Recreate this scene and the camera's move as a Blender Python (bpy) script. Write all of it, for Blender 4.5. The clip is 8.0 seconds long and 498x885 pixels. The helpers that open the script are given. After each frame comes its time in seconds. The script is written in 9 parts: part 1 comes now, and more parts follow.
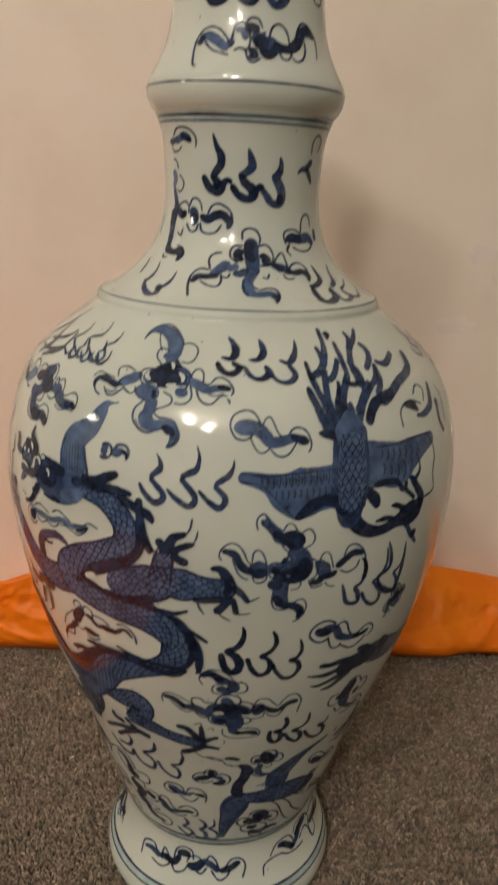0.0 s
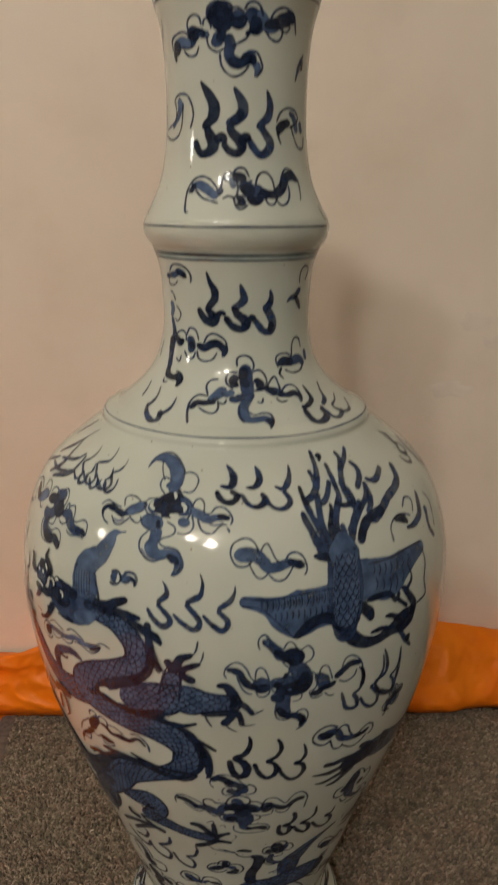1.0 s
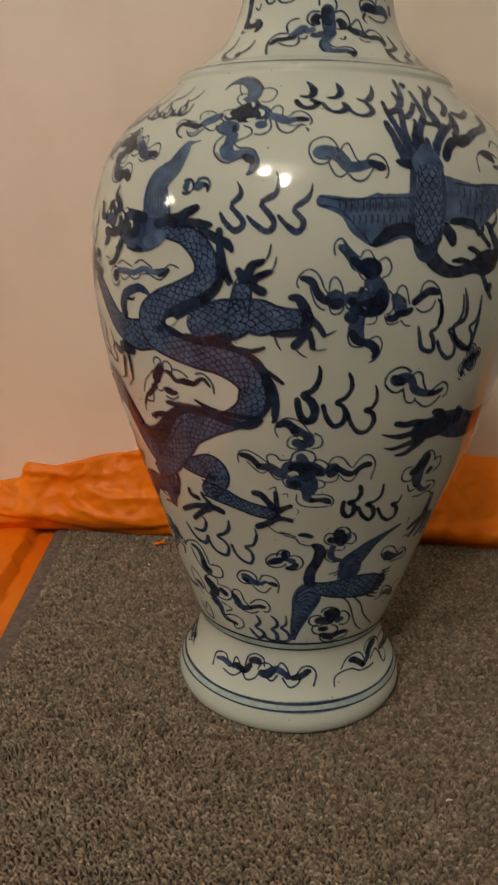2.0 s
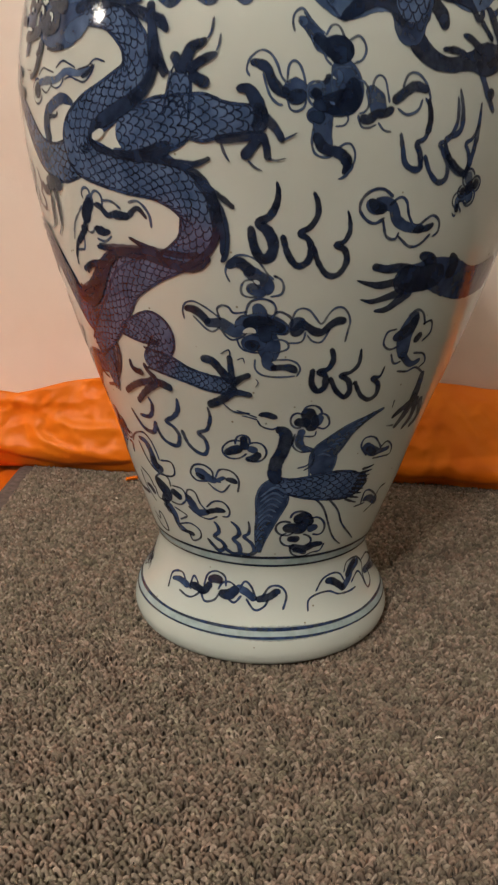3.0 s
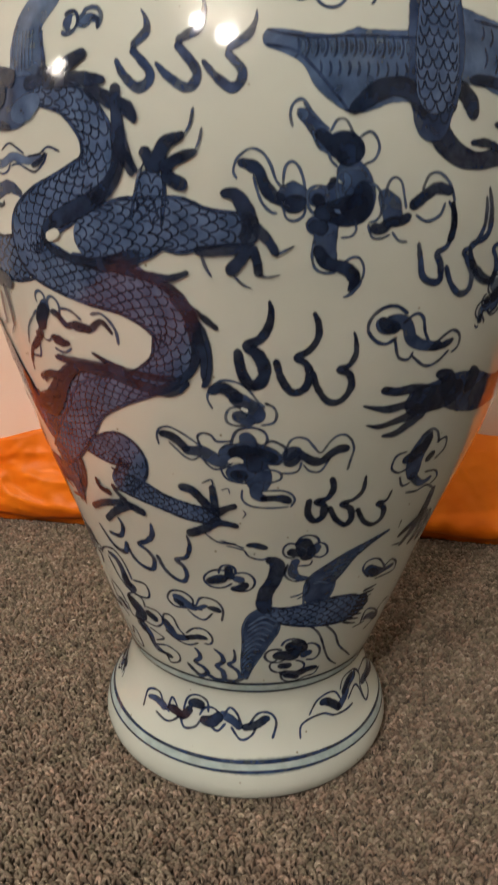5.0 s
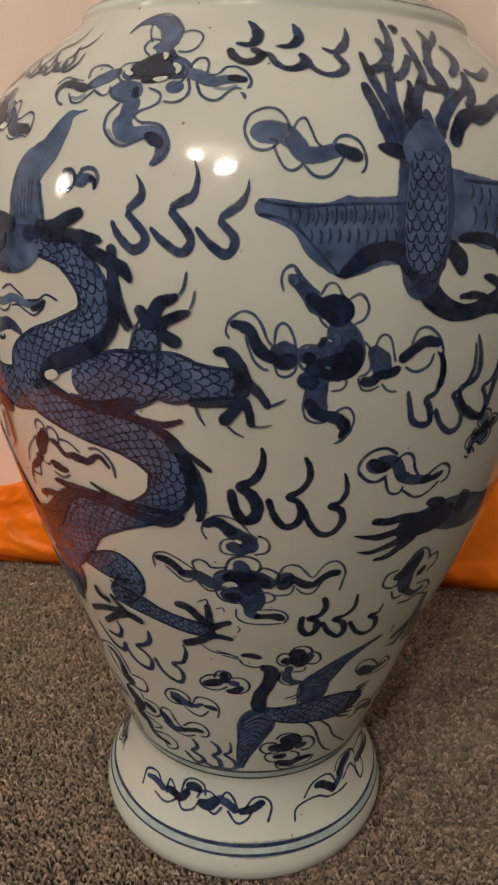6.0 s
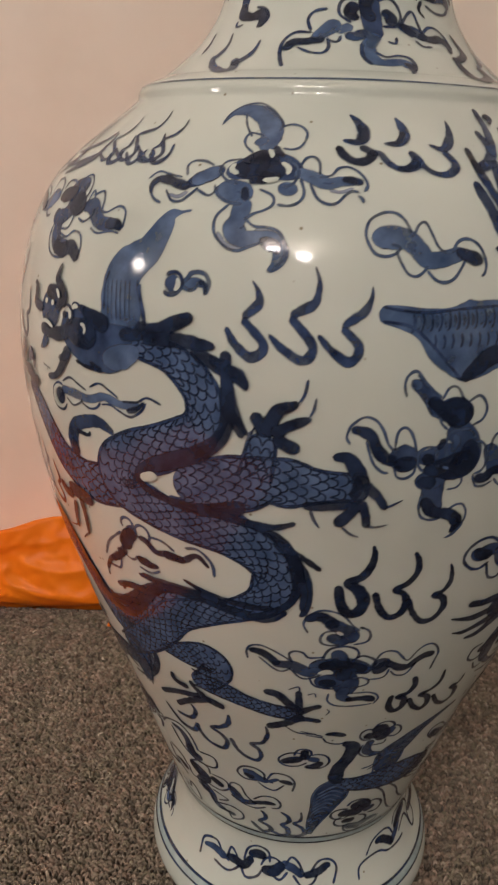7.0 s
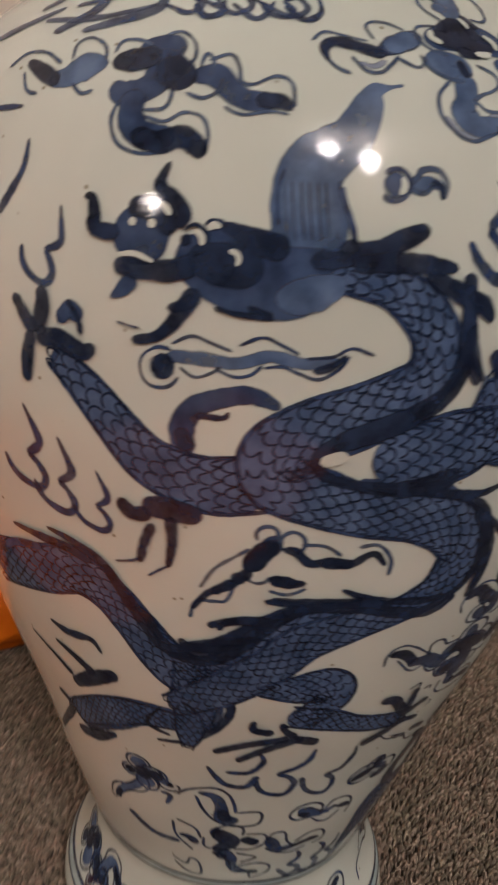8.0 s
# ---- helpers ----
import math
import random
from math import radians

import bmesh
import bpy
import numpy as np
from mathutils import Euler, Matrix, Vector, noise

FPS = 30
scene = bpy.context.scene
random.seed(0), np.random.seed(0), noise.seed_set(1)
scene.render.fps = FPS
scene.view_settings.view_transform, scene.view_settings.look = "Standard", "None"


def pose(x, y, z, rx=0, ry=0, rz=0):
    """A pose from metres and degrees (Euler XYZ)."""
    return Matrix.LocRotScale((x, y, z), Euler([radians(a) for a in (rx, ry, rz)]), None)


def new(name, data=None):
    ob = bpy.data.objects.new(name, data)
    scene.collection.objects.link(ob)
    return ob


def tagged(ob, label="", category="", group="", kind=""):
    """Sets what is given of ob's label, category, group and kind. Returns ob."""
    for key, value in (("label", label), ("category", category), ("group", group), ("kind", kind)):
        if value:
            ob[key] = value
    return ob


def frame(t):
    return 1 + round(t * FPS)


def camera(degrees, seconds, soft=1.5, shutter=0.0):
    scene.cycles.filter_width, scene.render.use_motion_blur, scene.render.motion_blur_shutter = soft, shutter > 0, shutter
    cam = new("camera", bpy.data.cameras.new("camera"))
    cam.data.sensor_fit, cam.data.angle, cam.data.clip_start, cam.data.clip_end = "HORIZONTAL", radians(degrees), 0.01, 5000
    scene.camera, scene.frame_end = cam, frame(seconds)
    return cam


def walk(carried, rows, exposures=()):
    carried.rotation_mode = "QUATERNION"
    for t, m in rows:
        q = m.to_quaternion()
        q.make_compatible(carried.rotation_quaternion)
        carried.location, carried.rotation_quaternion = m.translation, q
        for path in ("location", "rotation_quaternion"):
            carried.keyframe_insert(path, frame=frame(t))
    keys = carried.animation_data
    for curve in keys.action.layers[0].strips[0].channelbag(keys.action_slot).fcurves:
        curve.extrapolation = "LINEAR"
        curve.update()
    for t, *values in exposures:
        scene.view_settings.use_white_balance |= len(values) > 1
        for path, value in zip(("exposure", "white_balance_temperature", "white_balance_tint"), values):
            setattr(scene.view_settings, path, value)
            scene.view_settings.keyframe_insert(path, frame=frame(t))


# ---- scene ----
# ---- camera and walk ----
cam = camera(35.21, 8.0, soft=2.2, shutter=0.25)
ROWS = [
    (0.0, 0.0277, -0.4559, 0.4642, 71.55, -2.41, 3.04),
    (0.3, 0.0407, -0.4557, 0.4960, 73.45, -1.40, 3.76),
    (0.5, 0.0345, -0.4512, 0.5132, 71.92, -1.02, 3.19),
    (0.7, 0.0322, -0.4544, 0.5329, 71.77, -0.85, 3.23),
    (0.9, 0.0325, -0.4634, 0.5411, 71.81, -0.62, 2.94),
    (1.0, 0.0325, -0.4631, 0.5232, 72.63, -0.39, 3.14),
    (1.3, 0.0326, -0.4795, 0.4924, 72.97, -0.79, 4.46),
    (1.5, 0.0225, -0.4980, 0.4433, 72.59, -1.44, 4.75),
    (1.8, 0.0177, -0.5121, 0.3566, 73.27, -1.55, 7.10),
    (2.0, 0.0282, -0.5056, 0.3359, 73.06, -1.41, 7.33),
    (2.2, 0.0347, -0.5022, 0.3154, 73.17, -1.50, 7.42),
    (3.3, 0.0558, -0.4349, 0.2483, 72.74, -1.58, 8.68),
    (3.5, 0.0541, -0.4325, 0.2504, 72.83, -1.50, 8.37),
    (4.0, 0.0488, -0.4194, 0.2573, 72.64, -1.54, 7.96),
    (4.5, 0.0439, -0.4081, 0.2613, 72.52, -1.95, 8.13),
    (4.7, 0.0414, -0.3972, 0.2717, 72.09, -1.79, 7.19),
    (5.8, 0.0389, -0.3647, 0.3590, 70.02, -2.32, 7.54),
    (6.0, 0.0420, -0.3711, 0.3511, 70.20, -2.05, 7.83),
    (6.2, 0.0325, -0.3746, 0.3763, 70.59, -1.42, 6.93),
    (6.4, 0.0346, -0.3734, 0.3960, 70.17, -0.98, 8.01),
    (6.5, 0.0284, -0.3682, 0.3946, 69.70, -0.50, 7.69),
    (6.7, 0.0200, -0.3572, 0.3852, 69.69, -0.38, 8.06),
    (7.0, -0.0197, -0.3589, 0.3820, 69.59, -1.66, 2.27),
    (7.3, -0.0719, -0.3305, 0.3615, 66.91, -3.53, -5.18),
    (7.5, -0.0764, -0.3260, 0.3555, 67.95, -3.62, -6.24),
    (7.8, -0.1314, -0.2909, 0.3652, 65.85, -3.40, -21.09),
    (8.0, -0.1811, -0.2538, 0.3428, 71.04, -4.59, -33.06),
]
walk(cam, [(t, pose(x, y, z, rx, ry, rz)) for t, x, y, z, rx, ry, rz in ROWS], exposures=[(0.0, 0.29, 6200, 8), (1.0, 0.05, 6250, 6), (1.5, -0.05, 6360, 6), (2.0, 0.02, 6400, 6), (2.2, 0.06, 6400, 6), (3.3, 0.70, 5820, 9), (4.7, 0.70, 5960, 9), (6.0, 0.34, 6250, 13), (6.5, 0.41, 6080, 13), (7.0, 0.30, 6000, 14), (7.5, 0.20, 6280, 17), (8.0, 0.24, 5950, 16)])

# ---- world and lamps ----
world = bpy.data.worlds.new("room_air")
scene.world = world
world.use_nodes = True
world.node_tree.nodes["Background"].inputs[0].default_value = (0.9, 0.72, 0.55, 1)
world.node_tree.nodes["Background"].inputs[1].default_value = 0.005


def lamp(name, azimuth, elevation, distance, power, colour, radius):
    """A round bulb in the direction seen from the vase's shoulder; azimuth from the -y side, positive towards +x."""
    a, e = radians(azimuth), radians(elevation)
    data = bpy.data.lights.new(name, "POINT")
    data.energy, data.color, data.shadow_soft_size = power, colour, radius
    ob = new(name, data)
    ob.location = (distance * math.cos(e) * math.sin(a) - 0.01, -distance * math.cos(e) * math.cos(a) - 0.12, 0.352 + distance * math.sin(e))
    return ob


lamp("ceiling_bulb", -10.2, 35.8, 3.1, 62, (1.0, 0.90, 0.79), 0.13)
lamp("ceiling_bulb", -23.2, 38.6, 3.1, 42, (1.0, 0.89, 0.78), 0.09)
lamp("side_bulb", -73.5, 18.6, 2.4, 16, (1.0, 0.86, 0.70), 0.085)


# ---- materials ----
def material(name, colour=(0.8, 0.8, 0.8), rough=0.5):
    m = bpy.data.materials.new(name)
    m.use_nodes = True
    b = m.node_tree.nodes["Principled BSDF"]
    b.inputs["Base Color"].default_value = (*colour, 1)
    b.inputs["Roughness"].default_value = rough
    return m


def node(m, kind, **settings):
    n = m.node_tree.nodes.new(kind)
    for key, value in settings.items():
        if key in n.inputs:
            n.inputs[key].default_value = value
    return n


def link(m, a, b):
    m.node_tree.links.new(a, b)


def bsdf(m):
    return m.node_tree.nodes["Principled BSDF"]


def noise_mix(m, scale, low, high, detail=4.0, at=(0.35, 0.65), coords="Object"):
    """Two colours mixed by noise; returns the colour socket."""
    tc = node(m, "ShaderNodeTexCoord")
    nz = node(m, "ShaderNodeTexNoise", Scale=scale, Detail=detail)
    link(m, tc.outputs[coords], nz.inputs["Vector"])
    ramp = node(m, "ShaderNodeValToRGB")
    ramp.color_ramp.elements[0].position, ramp.color_ramp.elements[1].position = at
    ramp.color_ramp.elements[0].color, ramp.color_ramp.elements[1].color = (*low, 1), (*high, 1)
    link(m, nz.outputs["Fac"], ramp.inputs["Fac"])
    return ramp.outputs["Color"]


def bump(m, scale, strength, distance=0.001, detail=3.0, rough=0.5):
    tc = node(m, "ShaderNodeTexCoord")
    nz = node(m, "ShaderNodeTexNoise", Scale=scale, Detail=detail, Roughness=rough)
    link(m, tc.outputs["Object"], nz.inputs["Vector"])
    b = node(m, "ShaderNodeBump", Strength=strength, Distance=distance)
    link(m, nz.outputs["Fac"], b.inputs["Height"])
    link(m, b.outputs["Normal"], bsdf(m).inputs["Normal"])
    return b


# greenish-white porcelain glaze with faint tone drift and pin-hole specks
glaze = material("porcelain_glaze", rough=0.06)
GLAZE_LOW, GLAZE_HIGH = (0.50, 0.557, 0.50), (0.588, 0.642, 0.582)
base = noise_mix(glaze, 9.0, GLAZE_LOW, GLAZE_HIGH)
tc = node(glaze, "ShaderNodeTexCoord")
speck = node(glaze, "ShaderNodeTexVoronoi", Scale=95.0)
link(glaze, tc.outputs["Object"], speck.inputs["Vector"])
dot = node(glaze, "ShaderNodeValToRGB")
dot.color_ramp.elements[0].position, dot.color_ramp.elements[1].position = 0.03, 0.07
dot.color_ramp.elements[0].color, dot.color_ramp.elements[1].color = (0.42, 0.35, 0.26, 1), (1, 1, 1, 1)
link(glaze, speck.outputs["Distance"], dot.inputs["Fac"])
mul = node(glaze, "ShaderNodeMix")
mul.data_type, mul.blend_type = "RGBA", "MULTIPLY"
mul.inputs[0].default_value = 1.0
link(glaze, base, mul.inputs[6])
link(glaze, dot.outputs["Color"], mul.inputs[7])
link(glaze, mul.outputs[2], bsdf(glaze).inputs["Base Color"])
bsdf(glaze).inputs["Specular IOR Level"].default_value = 0.42
bump(glaze, 70.0, 0.32, 0.0004, 7.0, 0.62)


def cobalt(name, low, high, scale=220.0, thin=0.75):
    """Cobalt under the same glaze: strong in the heart of a stroke, thinning out to nothing at its edges, and watered down in places."""
    m = material(name, rough=0.06)
    ink = node(m, "ShaderNodeAttribute")
    ink.attribute_name = "ink"
    tc = node(m, "ShaderNodeTexCoord")
    nz = node(m, "ShaderNodeTexNoise", Scale=520.0, Detail=3.0)
    link(m, tc.outputs["Object"], nz.inputs["Vector"])
    add = node(m, "ShaderNodeMath")
    add.operation = "MULTIPLY_ADD"
    add.inputs[1].default_value = 0.34
    link(m, nz.outputs["Fac"], add.inputs[0])
    link(m, ink.outputs["Fac"], add.inputs[2])
    edge = node(m, "ShaderNodeMapRange")
    edge.interpolation_type = "SMOOTHSTEP"
    edge.inputs["From Min"].default_value, edge.inputs["From Max"].default_value = 0.18, 0.74
    link(m, add.outputs[0], edge.inputs["Value"])
    tide = node(m, "ShaderNodeTexNoise", Scale=95.0, Detail=3.0, Roughness=0.6)
    link(m, tc.outputs["Object"], tide.inputs["Vector"])
    water = node(m, "ShaderNodeMapRange")
    water.inputs["From Min"].default_value, water.inputs["From Max"].default_value = 0.36, 0.62
    water.inputs["To Min"].default_value, water.inputs["To Max"].default_value = thin, 1.0
    link(m, tide.outputs["Fac"], water.inputs["Value"])
    cover = node(m, "ShaderNodeMath")
    cover.operation = "MULTIPLY"
    link(m, edge.outputs["Result"], cover.inputs[0])
    link(m, water.outputs["Result"], cover.inputs[1])
    link(m, cover.outputs[0], bsdf(m).inputs["Alpha"])
    link(m, noise_mix(m, scale, low, high, 5.0, (0.32, 0.68)), bsdf(m).inputs["Base Color"])
    bsdf(m).inputs["Specular IOR Level"].default_value = 0.38
    bump(m, 70.0, 0.32, 0.0004, 7.0, 0.62)
    return m


cobalt_line = cobalt("cobalt_line", (0.012, 0.022, 0.062), (0.044, 0.078, 0.172), 220.0, 0.74)
cobalt_dark = cobalt("cobalt_dark", (0.0058, 0.0105, 0.027), (0.020, 0.036, 0.083), 170.0, 0.84)
cobalt_wash = cobalt("cobalt_wash", (0.038, 0.072, 0.155), (0.115, 0.180, 0.315), 110.0, 0.72)
cobalt_mid = cobalt("cobalt_mid", (0.016, 0.030, 0.078), (0.052, 0.090, 0.185), 120.0, 0.82)
cobalt_scale = cobalt("cobalt_scale", (0.044, 0.080, 0.168), (0.104, 0.160, 0.284), 130.0, 0.86)
cobalt_net = cobalt("cobalt_net", (0.008, 0.014, 0.038), (0.020, 0.036, 0.082), 150.0, 0.95)
cobalt_rim = cobalt("cobalt_rim", (0.028, 0.052, 0.112), (0.085, 0.132, 0.225), 260.0, 0.68)
pooled_glaze = cobalt("pooled_glaze", (0.36, 0.47, 0.47), (0.50, 0.60, 0.58), 60.0)
worn_foot = cobalt("worn_foot", (0.16, 0.12, 0.075), (0.30, 0.24, 0.16), 160.0)
cobalt_pale = cobalt("cobalt_pale", (0.16, 0.20, 0.30), (0.32, 0.36, 0.42), 130.0)

plaster = material("painted_plaster", rough=0.5)
# broad tone drift multiplied by finer, slightly darker blotches
mottle = node(plaster, "ShaderNodeMix")
mottle.data_type, mottle.blend_type = "RGBA", "MULTIPLY"
mottle.inputs[0].default_value = 1.0
link(plaster, noise_mix(plaster, 3.0, (0.80, 0.718, 0.615), (0.88, 0.80, 0.70)), mottle.inputs[6])
link(plaster, noise_mix(plaster, 13.0, (0.95, 0.94, 0.925), (1.0, 1.0, 1.0), 6.0, (0.28, 0.5)), mottle.inputs[7])
link(plaster, mottle.outputs[2], bsdf(plaster).inputs["Base Color"])
bump(plaster, 14.0, 0.5, 0.004, 5.0)

# assumed colour for unseen walls, kept dark to cut bounce onto the vase
low_bounce_paint = material("low_bounce_room_paint", rough=0.8)
link(low_bounce_paint, noise_mix(low_bounce_paint, 2.0, (0.11, 0.098, 0.085), (0.15, 0.132, 0.115)), bsdf(low_bounce_paint).inputs["Base Color"])

# assumed colour for the unseen east wall, paler to fill the vase's right flank
bounce_paint = material("bounce_room_paint", rough=0.8)
link(bounce_paint, noise_mix(bounce_paint, 2.0, (0.40, 0.36, 0.31), (0.47, 0.42, 0.37)), bsdf(bounce_paint).inputs["Base Color"])

orange = material("orange_film", rough=0.42)
link(orange, noise_mix(orange, 14.0, (0.84, 0.18, 0.004), (0.92, 0.25, 0.008)), bsdf(orange).inputs["Base Color"])
bsdf(orange).inputs["Specular IOR Level"].default_value = 0.2
bump(orange, 55.0, 0.3, 0.002, 3.0)

yarn = material("carpet_yarn", rough=0.95)
geo = node(yarn, "ShaderNodeNewGeometry")
yr = node(yarn, "ShaderNodeValToRGB")
for n, (p, c) in enumerate([(0.0, (0.138, 0.112, 0.085)), (0.35, (0.206, 0.168, 0.128)), (0.80, (0.273, 0.222, 0.172)), (1.0, (0.38, 0.315, 0.25))]):
    e = yr.color_ramp.elements[n] if n < 2 else yr.color_ramp.elements.new(p)
    e.position, e.color = p, (*c, 1)
link(yarn, geo.outputs["Random Per Island"], yr.inputs["Fac"])
# every thread leans towards rose, olive or grey, by itself and in drifts a few centimetres wide
tint = node(yarn, "ShaderNodeTexWhiteNoise")
tint.noise_dimensions = "1D"
link(yarn, geo.outputs["Random Per Island"], tint.inputs["W"])
tc = node(yarn, "ShaderNodeTexCoord")
drift = node(yarn, "ShaderNodeTexNoise", Scale=34.0, Detail=3.0)
link(yarn, tc.outputs["Object"], drift.inputs["Vector"])
lean = node(yarn, "ShaderNodeMath")
lean.operation = "MULTIPLY_ADD"
lean.inputs[1].default_value = 0.42
link(yarn, tint.outputs["Value"], lean.inputs[0])
link(yarn, drift.outputs["Fac"], lean.inputs[2])
hue = node(yarn, "ShaderNodeValToRGB")
for n, (p, c) in enumerate([(0.45, (0.965, 1.015, 0.94)), (0.62, (0.985, 1.0, 0.99)), (0.78, (1.02, 0.99, 0.985)), (0.95, (1.08, 0.97, 0.95))]):
    e = hue.color_ramp.elements[n] if n < 2 else hue.color_ramp.elements.new(p)
    e.position, e.color = p, (*c, 1)
link(yarn, lean.outputs[0], hue.inputs["Fac"])
stained = node(yarn, "ShaderNodeMix")
stained.data_type, stained.blend_type = "RGBA", "MULTIPLY"
stained.inputs[0].default_value = 1.0
link(yarn, yr.outputs["Color"], stained.inputs[6])
link(yarn, hue.outputs["Color"], stained.inputs[7])
patch = node(yarn, "ShaderNodeMix")
patch.data_type, patch.blend_type = "RGBA", "MULTIPLY"
patch.inputs[0].default_value = 1.0
link(yarn, stained.outputs[2], patch.inputs[6])
link(yarn, noise_mix(yarn, 42.0, (0.84, 0.83, 0.82), (1.07, 1.06, 1.04), 4.0, (0.3, 0.7)), patch.inputs[7])
link(yarn, patch.outputs[2], bsdf(yarn).inputs["Base Color"])

backing = material("carpet_backing", (0.13, 0.112, 0.10), 0.95)
# assumed brown for the unseen floor, dark so little light bounces up
low_bounce_floor = material("unseen_floor_brown", rough=0.5)
link(low_bounce_floor, noise_mix(low_bounce_floor, 6.0, (0.055, 0.038, 0.026), (0.085, 0.06, 0.04), 6.0), bsdf(low_bounce_floor).inputs["Base Color"])
binding = material("carpet_edge", rough=0.9)
link(binding, noise_mix(binding, 200.0, (0.10, 0.082, 0.072), (0.17, 0.14, 0.124)), bsdf(binding).inputs["Base Color"])


# ---- helpers for meshes ----
def mesh_object(name, verts, faces, mat, parent=None, smooth=True, label="", normals=None):
    me = bpy.data.meshes.new(name)
    me.from_pydata([tuple(v) for v in verts], [], [tuple(f) for f in faces])
    me.materials.append(mat)
    if smooth:
        me.polygons.foreach_set("use_smooth", [True] * len(me.polygons))
    me.update()
    if normals is not None:
        me.normals_split_custom_set_from_vertices([tuple(n) for n in normals])
    ob = new(name, me)
    if parent is not None:
        ob.parent = parent
    if label:
        ob["label"] = label
    return ob


def slab(name, lo, hi, mat, kind="structure"):
    """A wall, floor or ceiling as a box with thickness."""
    (x0, y0, z0), (x1, y1, z1) = lo, hi
    v = [(x, y, z) for z in (z0, z1) for y in (y0, y1) for x in (x0, x1)]
    f = [(0, 2, 3, 1), (4, 5, 7, 6), (0, 1, 5, 4), (2, 6, 7, 3), (0, 4, 6, 2), (1, 3, 7, 5)]
    return tagged(mesh_object(name, v, f, mat, smooth=False), kind=kind)


# ---- the room ----
TURN = radians(5.0)
back = slab("wall_north", (-2.6, 0, -0.05), (2.6, 0.12, 2.5), plaster)
back.location, back.rotation_euler = (0, 0.315, 0), (0, 0, TURN)
tagged(back, "beige painted plaster wall with faint blotches", "wall")
# south and west walls are unseen; their darkness holds the fill light down
tagged(slab("wall_south", (-2.6, -3.2, -0.05), (2.6, -3.1, 2.5), low_bounce_paint), "unseen wall of the room, darkened to limit bounced light", "wall")
tagged(slab("wall_west", (-2.7, -3.2, -0.05), (-2.6, 0.8, 2.5), low_bounce_paint), "unseen wall of the room, darkened to limit bounced light", "wall")
# unseen east wall acts as a soft reflector
tagged(slab("wall_east", (2.6, -3.2, -0.05), (2.7, 0.8, 2.5), bounce_paint), "unseen side wall, paler to bounce light onto the vase", "wall")
tagged(slab("ceiling", (-2.7, -3.2, 2.5), (2.7, 0.8, 2.6), plaster), "plain pale ceiling", "ceiling")
tagged(slab("floor", (-2.7, -3.2, -0.08), (2.7, 0.8, -0.0065), low_bounce_floor), "unseen floor under the carpet, dark brown to limit upward bounce", "floor")


def ragged_patch(x, z, size, seed):
    """A slightly paler, thin patch on the wall, with a ragged outline."""
    n = 40
    v = [(x, -0.0006, z)]
    for ring, out in ((0.6, -0.0006), (1.0, -0.0001)):
        for k in range(n):
            a = 2 * math.pi * k / n
            r = size * ring * (1 + 0.55 * noise.noise(Vector((math.cos(a) * 1.6, math.sin(a) * 1.6, seed))) + 0.2 * noise.noise(Vector((math.cos(a) * 5, math.sin(a) * 5, seed))))
            v.append((x + 1.5 * r * math.cos(a), out, z + 0.7 * r * math.sin(a)))
    f = [(0, 1 + k, 1 + (k + 1) % n) for k in range(n)] + [(1 + k, 1 + n + k, 1 + n + (k + 1) % n, 1 + (k + 1) % n) for k in range(n)]
    mesh_object("pale_wall_patch", v, f, patch_tone, back)


patch_tone = material("pale_patch_tone", rough=0.6)
link(patch_tone, noise_mix(patch_tone, 30.0, (0.80, 0.72, 0.64), (0.88, 0.81, 0.73)), bsdf(patch_tone).inputs["Base Color"])
ragged_patch(0.220, 0.405, 0.012, 2)
ragged_patch(0.240, 0.385, 0.009, 3)
ragged_patch(0.195, 0.336, 0.014, 4)


# ---- the vase ----
PROFILE_LOW = [(0.008, 0.0715), (0.0092, 0.0745), (0.0115, 0.0771), (0.0145, 0.0785), (0.019, 0.079), (0.026, 0.0772), (0.031, 0.0746), (0.037, 0.0708), (0.044, 0.0676), (0.051, 0.0656),
               (0.057, 0.0645), (0.062, 0.0646), (0.066, 0.0658), (0.074, 0.069), (0.09, 0.0745), (0.11, 0.0812), (0.13, 0.0873), (0.15, 0.0941), (0.18, 0.1052), (0.21, 0.115),
               (0.24, 0.1233), (0.27, 0.1292), (0.29, 0.1314), (0.305, 0.132), (0.32, 0.1313), (0.335, 0.129), (0.35, 0.1248), (0.36, 0.1205), (0.37, 0.1142), (0.38, 0.1045), (0.389, 0.0935)]
PROFILE_HIGH = [(0.395, 0.0858), (0.3985, 0.0815), (0.4, 0.0803), (0.4025, 0.0798), (0.405, 0.0775), (0.4075, 0.0722), (0.4085, 0.07), (0.413, 0.064), (0.42, 0.0562), (0.43, 0.0488),
                (0.44, 0.0449), (0.45, 0.043), (0.46, 0.0425), (0.47, 0.0429), (0.48, 0.0436), (0.489, 0.0452), (0.4955, 0.0475), (0.499, 0.0502), (0.503, 0.0521), (0.507, 0.0527), (0.511, 0.0521),
                (0.514, 0.0507), (0.52, 0.0474), (0.53, 0.043), (0.54, 0.0405), (0.555, 0.0387), (0.57, 0.0383), (0.585, 0.0386), (0.6, 0.0396), (0.61, 0.0412), (0.62, 0.0441), (0.628, 0.0463)]
